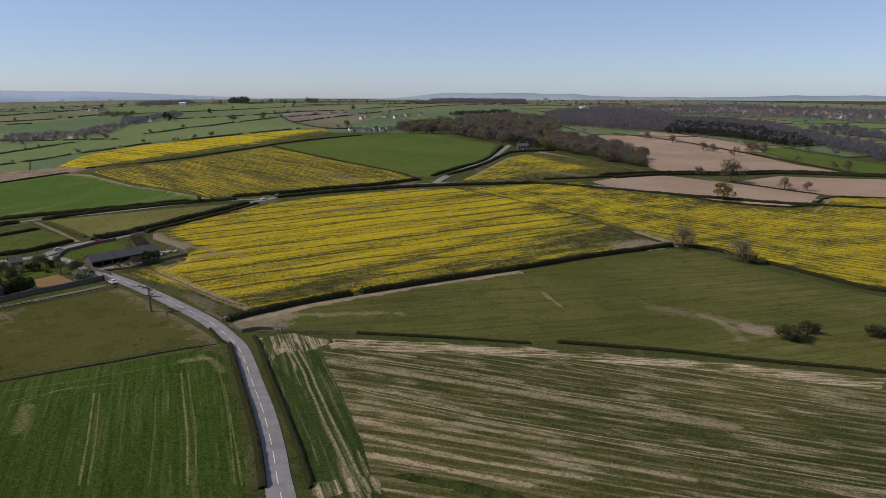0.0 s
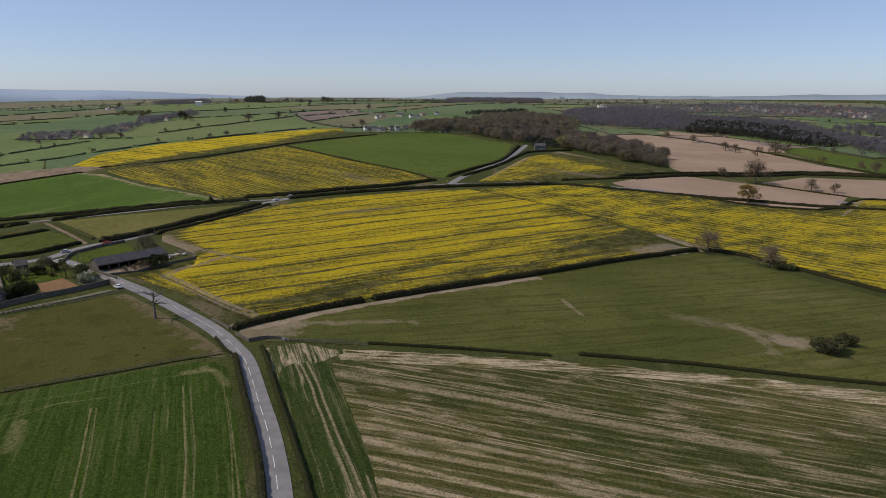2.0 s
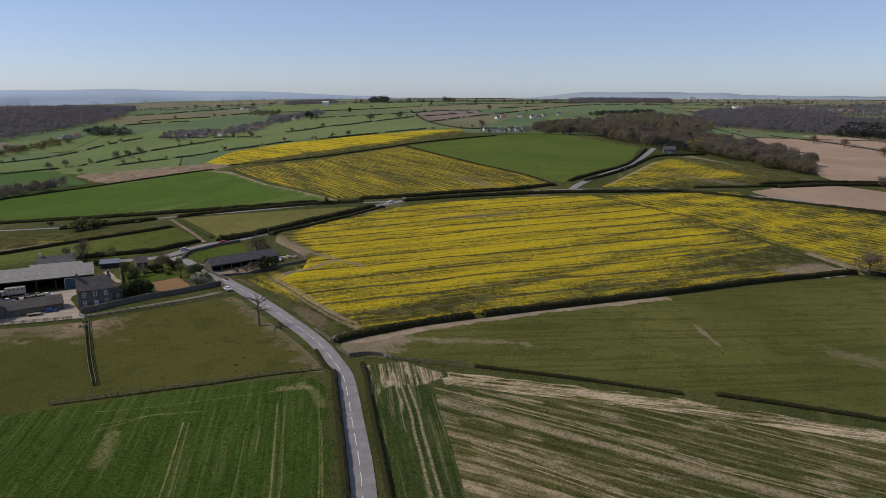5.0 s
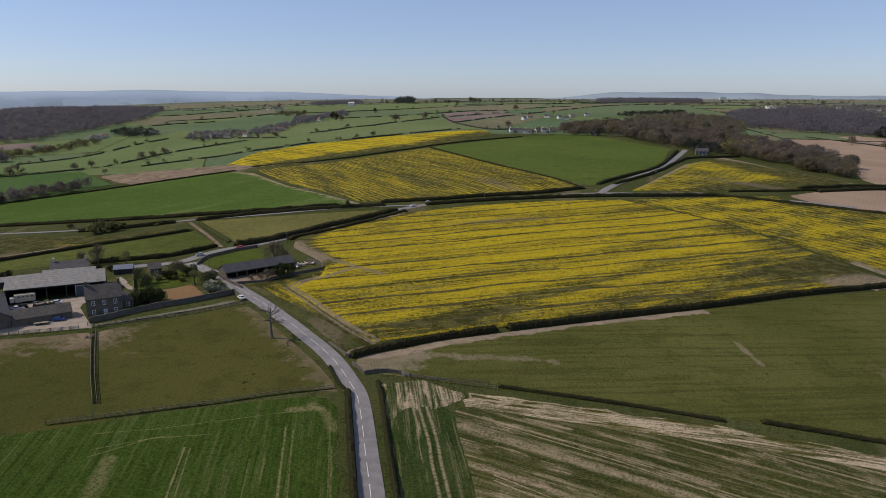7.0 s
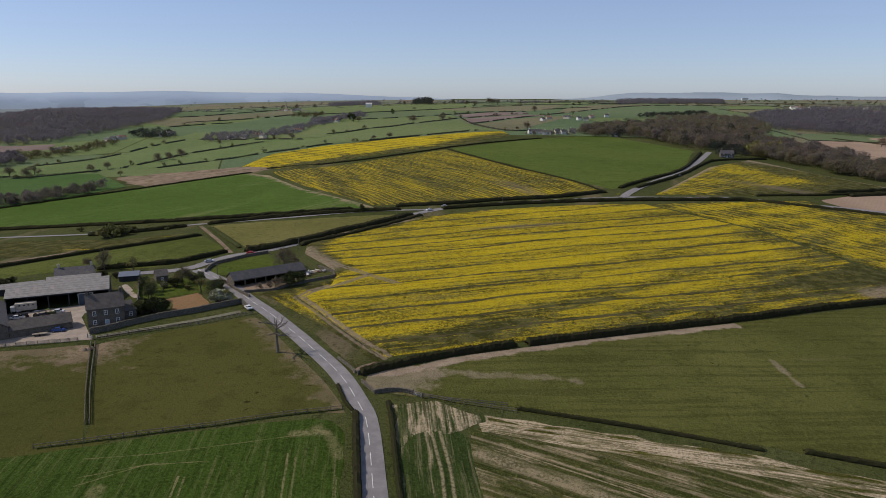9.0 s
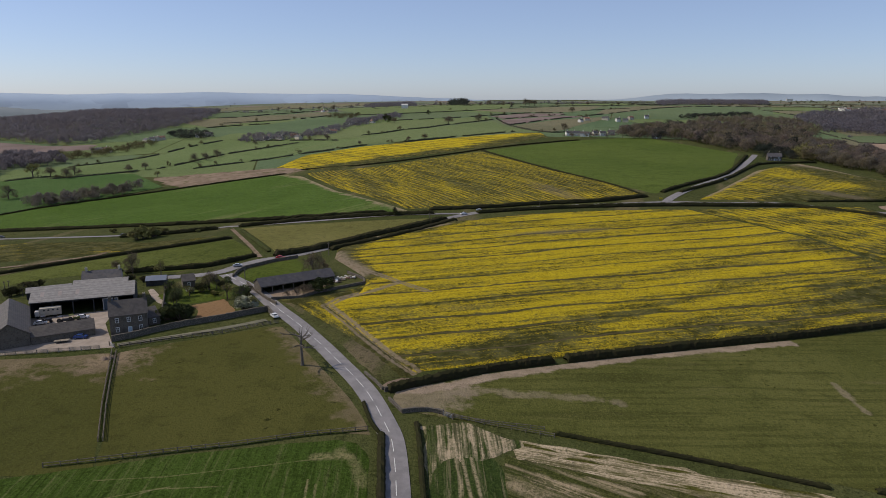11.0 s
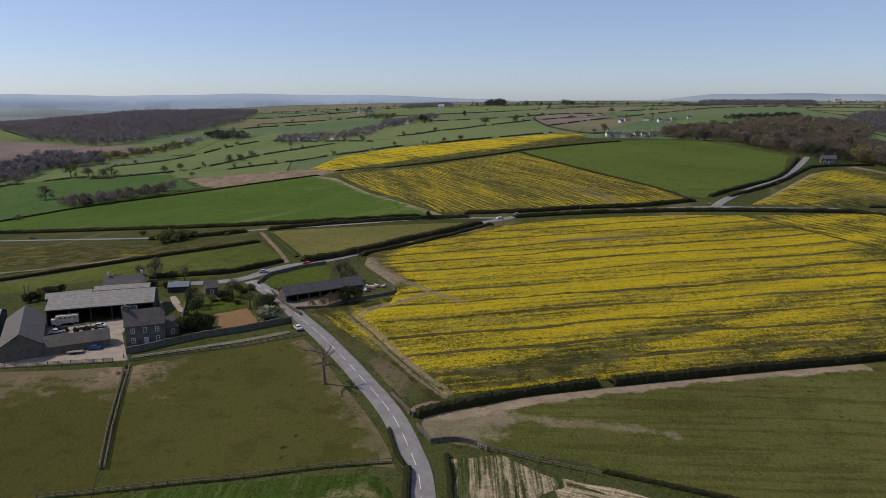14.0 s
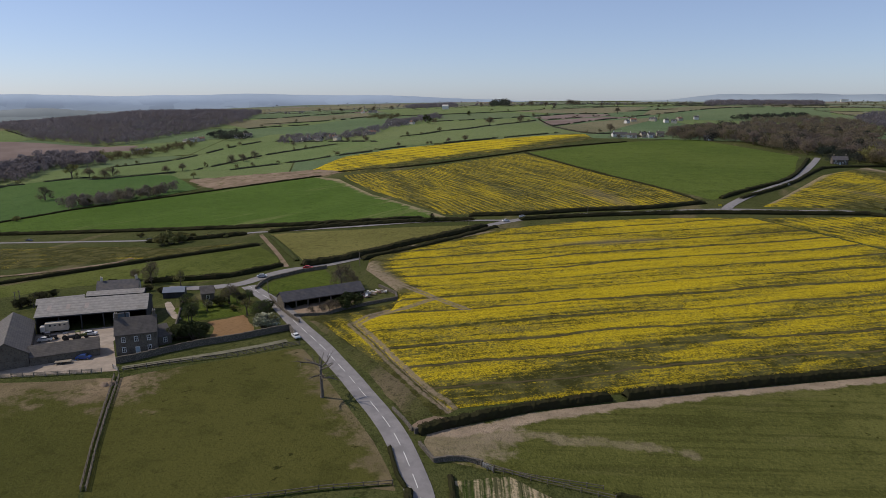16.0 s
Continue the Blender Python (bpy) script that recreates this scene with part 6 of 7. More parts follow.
# ---- buildings ----
def gable_building(name, spot, depth, eave, ridge, wall, roof, label, category="house", windows=(), door=None, chimneys=(), length=None,
                   open_front=False, hang=0.35, skylights=0, bays=0, door_mat=None, pane=(0.95, 1.45)):
    """A gabled building: walls, two roof slopes with thickness, windows, door and chimneys as parts.
    spot: the plan middle, heading of its long front, and length. Windows: (along, height) on the front."""
    cx, cy, yaw, L = spot
    L = length or L
    root = new(name)
    root.matrix_basis = pose(cx, cy, float(land(cx, cy)) - 0.1, 0, 0, yaw)
    a, b = L / 2, depth / 2
    t = 0.35
    bm = bmesh.new()
    if not open_front:
        box(bm, -a, a, -b, -b + t, -0.6, eave)
        part("front_wall", bm, wall, root)
    else:
        box(bm, -a, a, -b, -b + 0.3, eave - 0.5, eave - 0.01)
        part("lintel", bm, wall, root)
        for k in range(bays + 1):
            x = -a + (L - 0.4) * k / bays
            bm = bmesh.new()
            box(bm, x, x + 0.4, -b, -b + 0.4, -0.6, eave - 0.52)
            part("pillar", bm, wall, root)
    bm = bmesh.new()
    box(bm, -a, a, b - t, b, -0.6, eave)
    part("back_wall", bm, wall, root)
    for side, x0, x1 in (("gable_wall", -a, -a + t), ("gable_wall", a - t, a)):
        v = [(x0, -b + t, -0.6), (x0, b - t, -0.6), (x0, b - t, eave), (x0, 0, ridge - 0.12), (x0, -b + t, eave)]
        v += [(x1, y, z) for _, y, z in v]
        f = [(0, 1, 2, 3, 4), (9, 8, 7, 6, 5)] + [(k, 5 + k, 5 + (k + 1) % 5, (k + 1) % 5) for k in range(5)]
        child(side, v, f, wall, root)
    slope = (ridge - eave) / b
    for s in (-1, 1):
        y1, z1 = s * (b + hang), eave - slope * hang
        lo, th = a + 0.25, 0.14
        v = [(-lo, 0, ridge), (lo, 0, ridge), (lo, y1, z1), (-lo, y1, z1), (-lo, 0, ridge + th), (lo, 0, ridge + th), (lo, y1, z1 + th), (-lo, y1, z1 + th)]
        f = [(0, 1, 2, 3), (7, 6, 5, 4), (0, 4, 5, 1), (1, 5, 6, 2), (2, 6, 7, 3), (3, 7, 4, 0)]
        slab = child("roof", v, f, roof, root)
        if s < 0 and skylights:
            for k in range(skylights):
                x = -a + 3 + k * (L * 0.5) / skylights
                v = [(x + dx, -b * q, ridge - slope * b * q + th + 0.05) for dx, q in ((0, 0.35), (1.2, 0.35), (1.2, 0.68), (0, 0.68))]
                child("skylight", v, [(0, 1, 2, 3)], M_ROOFLIGHT, slab)
    for x, z in windows:
        w, h = pane
        win = child("window", [(x - w / 2, -b - 0.02, z), (x + w / 2, -b - 0.02, z), (x + w / 2, -b - 0.02, z + h), (x - w / 2, -b - 0.02, z + h)], [(0, 1, 2, 3)], M_GLASS, root)
        bm = bmesh.new()
        for x0, x1, z0, z1 in ((x - w / 2 - 0.1, x - w / 2 + 0.06, z - 0.1, z + h + 0.1), (x + w / 2 - 0.06, x + w / 2 + 0.1, z - 0.1, z + h + 0.1),
                               (x - w / 2, x + w / 2, z + h - 0.06, z + h + 0.1), (x - w / 2, x + w / 2, z - 0.12, z + 0.05),
                               (x - 0.04, x + 0.04, z, z + h), (x - w / 2, x + w / 2, z + h / 2 - 0.04, z + h / 2 + 0.04)):
            box(bm, x0, x1, -b - 0.07, -b - 0.03, z0, z1)
        part("window_frame", bm, M_FRAME, win)
    if door is not None:
        bm = bmesh.new()
        box(bm, door - 0.5, door + 0.5, -b - 0.06, -b - 0.005, 0, 2.1, 0.02)
        d = part("door", bm, door_mat or M_DOORBLUE, root)
        bm = bmesh.new()
        box(bm, door - 0.65, door - 0.5, -b - 0.08, -b - 0.005, 0, 2.3)
        box(bm, door + 0.5, door + 0.65, -b - 0.08, -b - 0.005, 0, 2.3)
        box(bm, door - 0.5, door + 0.5, -b - 0.08, -b - 0.005, 2.12, 2.3)
        part("door_frame", bm, M_FRAME, d)
    for x in chimneys:
        bm = bmesh.new()
        box(bm, x - 0.45, x + 0.45, -0.35, 0.35, ridge - 0.6, ridge + 1.3, 0.03)
        box(bm, x - 0.52, x + 0.52, -0.42, 0.42, ridge + 1.3, ridge + 1.45)
        stack = part("chimney", bm, wall, root)
        bm = bmesh.new()
        for q in (-0.22, 0.22):
            bmesh.ops.create_cone(bm, cap_ends=True, segments=8, radius1=0.13, radius2=0.1, depth=0.5, matrix=Matrix.Translation((x + q, 0, ridge + 1.7)))
        part("chimney_pot", bm, M_CREAM, stack)
    return tagged(root, label, category)


gable_building("farmhouse", (-174.9, 248.8, 40.9, 11.4), 8.0, 6.5, 10.4, M_STONE, M_SLATE, "two-storey dark stone farmhouse with slate roof and end chimneys", "house",
               [(-3.5, 4.0), (0.0, 4.0), (3.5, 4.0), (-3.5, 0.9), (3.5, 0.9)], 0.2, (-5.2, 5.2))
gable_building("barn", (-209.8, 266.2, 37.8, 33.8), 17.0, 5.3, 8.3, M_CLAD, M_SHEET, "large open-fronted farm barn with grey sheet roof", "barn", open_front=True, bays=5, skylights=3)
gable_building("stone_barn", (-210.0, 234.4, 138.2, 32.9), 11.0, 4.4, 8.0, M_STONE, M_SLATE, "old stone barn with slate roof, gable to the yard", "barn")
gable_building("cart_shed", (-190.4, 236.6, 47.5, 18.0), 7.0, 2.7, 5.0, M_STONE, M_SLATE, "low stone cart shed with slate roof", "shed")
gable_building("long_shed", (-147.4, 310.0, 51.4, 31.0), 8.0, 2.8, 5.2, M_STONE, M_SLATE_DARK, "long open-fronted stone shed with dark slate roof", "shed", open_front=True, bays=7)
gable_building("bungalow", (-230.8, 296.4, 38.5, 14.9), 9.0, 2.7, 5.2, M_CREAM, M_SLATE_DARK, "bungalow with dark tiled roof behind the barn", "house", [(-5, 0.9), (0, 0.9), (5, 0.9)], 2.4, (-6.0, 6.5))
gable_building("lean_shed", (-237.1, 275.2, 44.5, 15.4), 7.0, 2.6, 3.8, M_CLAD, M_SHEET, "low grey-roofed shed behind the barn", "shed")
gable_building("low_shed", (-224.2, 288.8, 36.0, 19.9), 6.0, 2.8, 3.7, M_CLAD, M_SHEET, "long low grey-roofed shed behind the barn", "shed")
gable_building("garage", (-204.8, 298.1, 32.6, 7.6), 6.0, 2.4, 3.6, M_CLAD, M_PANEL, "garage with pale panels on its roof", "shed")
gable_building("outhouse", (-189.2, 297.8, 44.1, 4.6), 6.0, 3.2, 5.2, M_STONE, M_SLATE, "small stone outhouse with slate roof", "shed", [(0.0, 1.0)])
gable_building("farm_wing", (-173.7, 256.9, 60.1, 3.8), 9.0, 3.0, 5.4, M_STONE, M_SLATE, "low stone wing beside the farmhouse", "house", [(0.0, 0.9)])
gable_building("grain_shed", (-237.0, 238.0, 42.0, 16.0), 14.0, 5.0, 7.0, M_CLAD, M_SHEET, "grey clad grain shed beside the stone barn", "barn")

VILLAGE = 0
for bx, by, bl in [(-133.1, 1020.3, 184.2), (-123.5, 1022.1, 185.4), (-111.1, 1014.2, 181.5), (-99.3, 1027.9, 184.8), (-89.6, 1030.7, 186.9), (-79.9, 1056.3, 185.5), (-19.7, 1025.2, 182.7), (104.8, 1072.4, 195.5), (102.8, 947.9, 183.9), (72.6, 1327, 219.7), (134.3, 1441, 231.3)]:
    VILLAGE += 1
    white = VILLAGE in (1, 3, 5)
    gable_building("house", (bx, by, (VILLAGE * 37) % 50 - 10, 6.5 + VILLAGE % 4 * 1.6), 6.5, 4.4, 6.8, M_WHITE if white else M_STONE if VILLAGE % 2 else M_CREAM,
                   M_SLATE_DARK if VILLAGE % 3 else M_SLATE, "whitewashed village house with slate roof" if white else "stone village house with slate roof", "house",
                   [(-2.0, 2.7), (2.0, 2.7), (-2.0, 0.7), (2.0, 0.7)], 0.0, (-2.4,), pane=(0.8, 1.2))
gable_building("lodge", (92.4, 808.8, 4.0, 12.5), 8.0, 4.4, 7.4, M_STONE, M_SLATE_DARK, "grey stone roadside lodge with dark slate roof", "house",
               [(-4.5, 0.8), (-2.2, 0.8), (2.2, 0.8), (4.5, 0.8), (-3.5, 2.9), (3.5, 2.9)], 0.0, (-4.8, 4.8), pane=(1.1, 1.2))
for bx, by in [(-576.2, 996.2), (-567.3, 1000.6), (-551.8, 984.1), (-575.4, 983.5), (-541.7, 1007.3), (-524.5, 989.9), (-527.5, 1031.3), (-510.2, 1056.5), (-504.6, 1062.8), (-549.3, 1222.1), (-532.2, 1216.6), (-526.7, 1238.7), (-523.5, 1262.7), (-757.9, 842.4), (-755.9, 848.5), (-753.7, 854.7), (-743.8, 850.6), (-764, 951.1), (-765.7, 965.7), (-763.5, 973.4), (-761.3, 981.1), (-722.9, 1020.7), (-717.9, 1028.7), (-713, 1036.7), (-834.9, 1670.5), (-810, 1660.5), (-806.2, 1680.8), (-148.4, 1283.7), (-143.2, 1332.3), (-113.2, 1357.2), (-89.8, 1332.8), (-76.3, 1322), (-71.2, 1387.7), (-44.7, 1431)]:
    VILLAGE += 1
    pale = VILLAGE % 3 == 0
    gable_building("house", (bx, by, (VILLAGE * 53) % 90 - 30, 7.5 + VILLAGE % 3 * 2), 6.5, 4.4, 6.8, M_WHITE if pale else M_CREAM,
                   M_SLATE_DARK if VILLAGE % 4 else M_TILE, "distant pale-walled house with slate roof" if pale else "distant stone house with pitched roof", "house",
                   [(-2.6, 3.2), (2.6, 3.2)], None, (3.0,))


# ---- town on the far eastern slope ----
def build_town():
    rng = random.Random(77)
    spots = [(469, 1913.9), (546, 1862.1), (621.4, 1864.1), (712.1, 1866.8), (873, 2113.5), (867.2, 1878.4), (968, 1812.4), (1013.5, 1764.6), (996.9, 1642.3), (1162.4, 2358.5)]
    for k, (x, y) in enumerate(spots):
        for j in range(9):
            wall = rng.choice((M_WHITE, M_WHITE, M_CREAM, M_BRICK))
            gable_building("house", (x + rng.uniform(-110, 110), y + rng.uniform(-45, 45), rng.uniform(-40, 40), rng.uniform(9, 14)), 8.0, 4.8, 7.6, wall,
                           rng.choice((M_TILE, M_SLATE_DARK, M_SLATE, M_SLATE, M_SHEET)), "town house with pitched roof on the far slope", "house", [(-3, 3.2), (3, 3.2)], None, (3.0,))


build_town()
gable_building("hill_hall", (-668, 1812, 14.6, 16.0), 10.0, 10.5, 12.5, M_WHITE, M_WHITE, "long white hall on the skyline ridge", "building")
gable_building("tower_block", (626, 4344, 5.0, 34.0), 16.0, 13.0, 13.6, M_WHITE, M_SHEET, "pale flat-topped block on the far skyline", "building", [(-10, 3), (0, 3), (10, 3), (-10, 8), (0, 8), (10, 8)])

# ---- farmyard and gardens ----
field("yard", [(-199.5, 216), (-195, 219.2), (-176, 229.1), (-167.7, 233.4), (-177.2, 242), (-189.4, 253), (-190.3, 268.8), (-218.3, 248.4), (-222.6, 239.9), (-222.1, 232.2)], M_CONCRETE, 0.1, 3.0, "pale worn concrete farmyard", "yard")
field("drive", [(-201.4, 288.7), (-202.2, 292.3), (-190.8, 283.0), (-182.0, 275.7), (-184.7, 274.8), (-192.6, 280.4)], M_CONCRETE, 0.14, 2.0, "pale worn concrete drive beside the farmhouse", "yard")
field("garden_bed", [(-171.4, 277.4), (-164.1, 286.1), (-152.4, 274.5), (-151.5, 271.5), (-159.8, 264.2)], M_GARDEN, 0.25, 3.0, "dug orange-brown garden bed", "garden", ragged=1.6)
field("lawn", [(-193.1, 282.1), (-190.7, 297.2), (-180.7, 307.7), (-164.7, 294.5), (-163.3, 287.6), (-172.6, 278.2), (-178.4, 273.9)], M_LAWN, 0.15, 3.0, "bright green garden lawn", "garden")
field("road_green", [(-177.5, 315), (-179.9, 325.2), (-174.6, 340.2), (-168.1, 347.7), (-154.7, 334.3), (-151, 329.6), (-166.4, 311.2), (-172.1, 310.2)], M_LAWN, 0.15, 3.0, "green triangle of grass by the road junction", "grass")
field("shed_yard", [(-150.5, 292), (-146, 291.1), (-137.5, 295.5), (-135.8, 304.5), (-134.3, 316.8), (-142.3, 314), (-153.3, 297.6)], M_TRACK, 0.12, 3.0, "bare trodden ground before the long shed", "yard", ragged=2.5)
ribbon("grass_path", [(-168, 235.4), (-158.8, 244), (-145.5, 257.8), (-136, 269.9)], 2.4, M_PATH, 0.24, 3.0, "pale worn path along the garden wall", "path", ragged=0.1)
field("verge", [(-79, 236.5), (-86, 243.3), (-101, 257), (-120, 273), (-139, 288.2), (-136, 290.5), (-122.3, 280.3), (-104, 267.6), (-87.5, 254.5), (-76, 243.5)], M_VERGE, 0.3, 2.0, "trampled brownish verge beside the road", "verge", ragged=1.2)
field("bare_corner", [(-77.8, 233.2), (-78.3, 237.1), (-76.4, 241), (-71.6, 244.1), (-69, 243), (-72.2, 237.9)], M_TRACK, 0.2, 3.0, "bare pinkish earth at the field corner", "track", ragged=2.5)
field("churned_corner", [(-60.3, 217.0), (-54.5, 222.6), (-43.9, 221.5), (-38.0, 219.1), (-34.4, 216.3), (-39.3, 213.3), (-42.2, 207.9), (-39.0, 201.9), (-44.0, 204.6), (-46.8, 207.0), (-46.7, 201.6), (-49.6, 205.7), (-50.9, 200.8), (-50.9, 196.2), (-54.3, 202.6)], M_CHURNED, 0.28, 1.6, "pale churned soil at the field corner", "soil", ragged=3.0)
field("churned_end", [(-26.7, 132.8), (-22.6, 137.6), (-16.5, 138.1), (-12.6, 136.6), (-11, 131.4), (-15.4, 127.9), (-24.7, 128.3)], M_CHURNED, 0.26, 2.0, "pale churned soil at the headland end", "soil", ragged=3.0)
field("sandy_corner", [(103.2, 377.8), (116.6, 391.9), (133.1, 397.2), (135.9, 390.5), (115, 374.9)], M_CHAFF, 0.4, 3.0, "pale bare earth at the field corner", "track", ragged=2.5)


# ---- walls, fences and gates ----
def stone_wall(line, height, width, label, seed=1):
    """A stone wall in short courses with an uneven coping of single stones."""
    pts = resample(line, 1.0)
    rng = random.Random(seed)
    root = new("stone_wall")
    root.location = (*pts[0], 0)
    base = Vector((*pts[0], 0))
    bm = bmesh.new()
    cope = []
    for p, q in zip(pts, pts[1:]):
        d = q - p
        yaw = math.atan2(d.y, d.x)
        z = float(land((p.x + q.x) / 2, (p.y + q.y) / 2))
        h = height * rng.uniform(0.96, 1.04)
        mid = (p + q) / 2
        m = Matrix.LocRotScale((mid.x - base.x, mid.y - base.y, z + h / 2 - 0.2), Euler((0, 0, yaw)), (d.length * 1.02, width * rng.uniform(0.95, 1.05), h + 0.4))
        bmesh.ops.create_cube(bm, size=1.0, matrix=m)
        cope.append((mid, z + h, yaw, d.length))
    part("wall_body", bm, M_WALLSTONE, root)
    me = bpy.data.meshes.new("coping_stone")
    b2 = bmesh.new()
    box(b2, -0.48, 0.48, -width * 0.6, width * 0.6, 0, 0.16, 0.03)
    b2.to_mesh(me)
    b2.free()
    me.materials.append(M_STONE)
    for mid, z, yaw, ln in cope:
        ob = new("coping_stone", me)
        ob.parent = root
        ob.matrix_basis = pose(mid.x - base.x, mid.y - base.y, z + rng.uniform(-0.02, 0.03), rng.uniform(-3, 3), rng.uniform(-3, 3), math.degrees(yaw))
    return tagged(root, label, "wall")


stone_wall([(-172, 237.4), (-168.7, 241.3), (-165.1, 248.2), (-159.3, 256.7), (-151.1, 265.2), (-144.7, 274), (-140.8, 278.8)], 1.9, 0.5, "long dark stone garden wall", 1)
stone_wall([(-140.8, 278.8), (-135.3, 273.3)], 1.7, 0.5, "short stone wall beside the road", 2)
stone_wall([(-179, 313.7), (-181.7, 321.3), (-182.4, 328.1), (-176.1, 341.7), (-168.8, 350.4)], 1.2, 0.5, "curved stone wall round the grass triangle", 3)
stone_wall([(-167.4, 306.4), (-159.6, 298.9), (-148.4, 290.2), (-141.4, 285.5)], 1.1, 0.5, "low stone roadside wall by the shed", 4)
stone_wall([(-146.6, 290.3), (-137.2, 295), (-134.4, 302.4), (-128.7, 310.5), (-121.3, 320.2), (-124.4, 325.5), (-134.5, 331.9)], 1.0, 0.5, "low stone wall round the shed yard", 5)
stone_wall([(-76.5, 232), (-73.5, 235.6), (-70, 239.8)], 1.2, 0.5, "low stone wall at the field corner", 6)
stone_wall([(-73.6, 228), (-70.7, 225.3), (-67.8, 222.6)], 0.8, 0.5, "low stone roadside wall", 7)
stone_wall([(-67.8, 222.4), (-64.9, 224.4), (-61.8, 225.7), (-57.7, 225.6)], 1.1, 0.5, "stone wall across the field corner", 8)
stone_wall([(-86.2, 240.9), (-81.2, 236.7), (-77.4, 233)], 0.7, 0.45, "low stone kerb wall beside the road", 9)
hedge([(-69.2, 210.9), (-72.8, 214.4), (-76, 219.2), (-79.3, 224.2)], 1.0, 0.9, seed=34, leaf=0.18)
stone_wall([(-170.5, 258.3), (-185, 278), (-195.7, 292)], 1.5, 0.4, "stone wall beside the drive", 11)


def fence(line, spacing, height, rails, label, wood_mat=None):
    """Timber posts with rails between them, each a part."""
    wood_mat = wood_mat or M_POST
    pts = resample(line, spacing)
    root = new("fence")
    root.location = (*pts[0], 0)
    base = Vector((*pts[0], 0))
    me = bpy.data.meshes.new("post")
    b = bmesh.new()
    box(b, -0.09, 0.09, -0.09, 0.09, -0.4, height + 0.1, 0.02)
    b.to_mesh(me)
    b.free()
    me.materials.append(wood_mat)
    rng = random.Random(len(pts))
    spots = [Vector((p.x - base.x, p.y - base.y, float(land(p.x, p.y)))) for p in pts]
    for p in spots:
        ob = new("post", me)
        ob.parent = root
        ob.matrix_basis = pose(p.x, p.y, p.z, rng.uniform(-2, 2), rng.uniform(-2, 2), rng.uniform(0, 90))
    mr = bpy.data.meshes.new("rail")
    b = bmesh.new()
    box(b, 0, 1, -0.05, 0.05, -0.07, 0.07)
    b.to_mesh(mr)
    b.free()
    mr.materials.append(wood_mat)
    for k in range(rails):
        z = height * (k + 1) / rails - 0.08
        for p, q in zip(spots, spots[1:]):
            d = q - p
            turn = d.to_track_quat("X", "Z")
            ob = new("rail", mr)
            ob.parent = root
            ob.matrix_basis = Matrix.LocRotScale(p + Vector((0, 0, z + rng.uniform(-0.03, 0.03))), turn, (d.length, 1, 1))
    return tagged(root, label, "fence")


fence([(-72.3, 211.1), (-85, 203.5), (-98, 193.8), (-110.4, 185.8), (-121.8, 178.1), (-130.4, 172.6)], 3.0, 1.2, 2, "weathered timber post and rail field fence")
fence([(-163.7, 230.3), (-158.4, 223.7), (-150, 213.1), (-139.1, 199.8), (-127, 185.8)], 3.0, 1.2, 3, "weathered timber fence between two paddocks")
fence([(-165.2, 230.1), (-159.5, 223.3), (-151, 212.7), (-140.1, 199.4), (-128, 185.4)], 3.0, 1.2, 3, "weathered timber fence between two paddocks")
fence([(-166, 234), (-157.3, 242.4), (-143, 254.5), (-134.4, 265), (-130.8, 268.8)], 3.0, 1.2, 3, "timber fence along the garden path")
fence([(-199.5, 216), (-194.3, 218.6), (-183.7, 223.9), (-175.3, 228.5), (-170.8, 231)], 3.0, 1.3, 4, "pale boarded fence below the farmyard", M_PALEWOOD)
fence([(-56.2, 224.1), (-45.7, 224.9), (-32.3, 226.9)], 3.5, 1.1, 2, "thin timber and wire fence on the field edge")
fence([(-59, 225.3), (-46.8, 224.2), (-29.5, 224.4)], 3.5, 1.1, 2, "thin timber and wire fence on the field edge")

# low dark strips added in place of the shadow along these fences
for line in ([(-72.3, 211.1), (-85, 203.5), (-98, 193.8), (-110.4, 185.8), (-121.8, 178.1), (-130.4, 172.6)], [(-164.4, 230.2), (-158.9, 223.5), (-150.5, 212.9), (-139.6, 199.6), (-127.5, 185.6)]):
    hedge(line, 0.32, 0.6, M_BANK, 1.2, "dark strip standing in for shadow under a timber fence", 0.0, 0.2, 33, 5, "grass_strip", "grass")


def gate(spot, yaw, width, label):
    root = new("field_gate")
    root.matrix_basis = pose(*spot, float(land(*spot)), 0, 0, yaw)
    for k in range(5):
        bm = bmesh.new()
        box(bm, -width / 2, width / 2, -0.03, 0.03, 0.2 + k * 0.24, 0.28 + k * 0.24)
        part("bar", bm, M_STEEL, root)
    for x in (-width / 2 - 0.12, width / 2 + 0.12):
        bm = bmesh.new()
        box(bm, x - 0.12, x + 0.12, -0.12, 0.12, -0.3, 1.4, 0.02)
        part("gatepost", bm, M_POST, root)
    return tagged(root, label, "gate")


for g in [(-56.4, 224.5), (-168.6, 233.9)]:
    gate(g, -20, 3.0, "closed five-bar metal field gate")


# ---- poles and signs ----
def pole(x, y, h, label, arms=True):
    root = new("utility_pole")
    root.location = (x, y, float(land(x, y)))
    v, f = [], []
    limb(v, f, Vector((0, 0, -0.3)), Vector((0, 0, h)), 0.17, 0.12, 8)
    child("pole", v, f, M_POST, root)
    if arms:
        bm = bmesh.new()
        box(bm, -0.8, 0.8, -0.06, 0.06, h - 0.5, h - 0.35)
        part("crossarm", bm, M_POST, root)
    return tagged(root, label, "pole")


for px, py, ph in [(-156.9, 358.6, 6), (-171.1, 310.6, 5), (-253.6, 269.6, 6.3), (-252.5, 270.6, 6.5), (-80.2, 493.4, 5.5), (-136.6, 447, 4)]:
    pole(px, py, min(ph, 8.5), "weathered wooden utility pole")


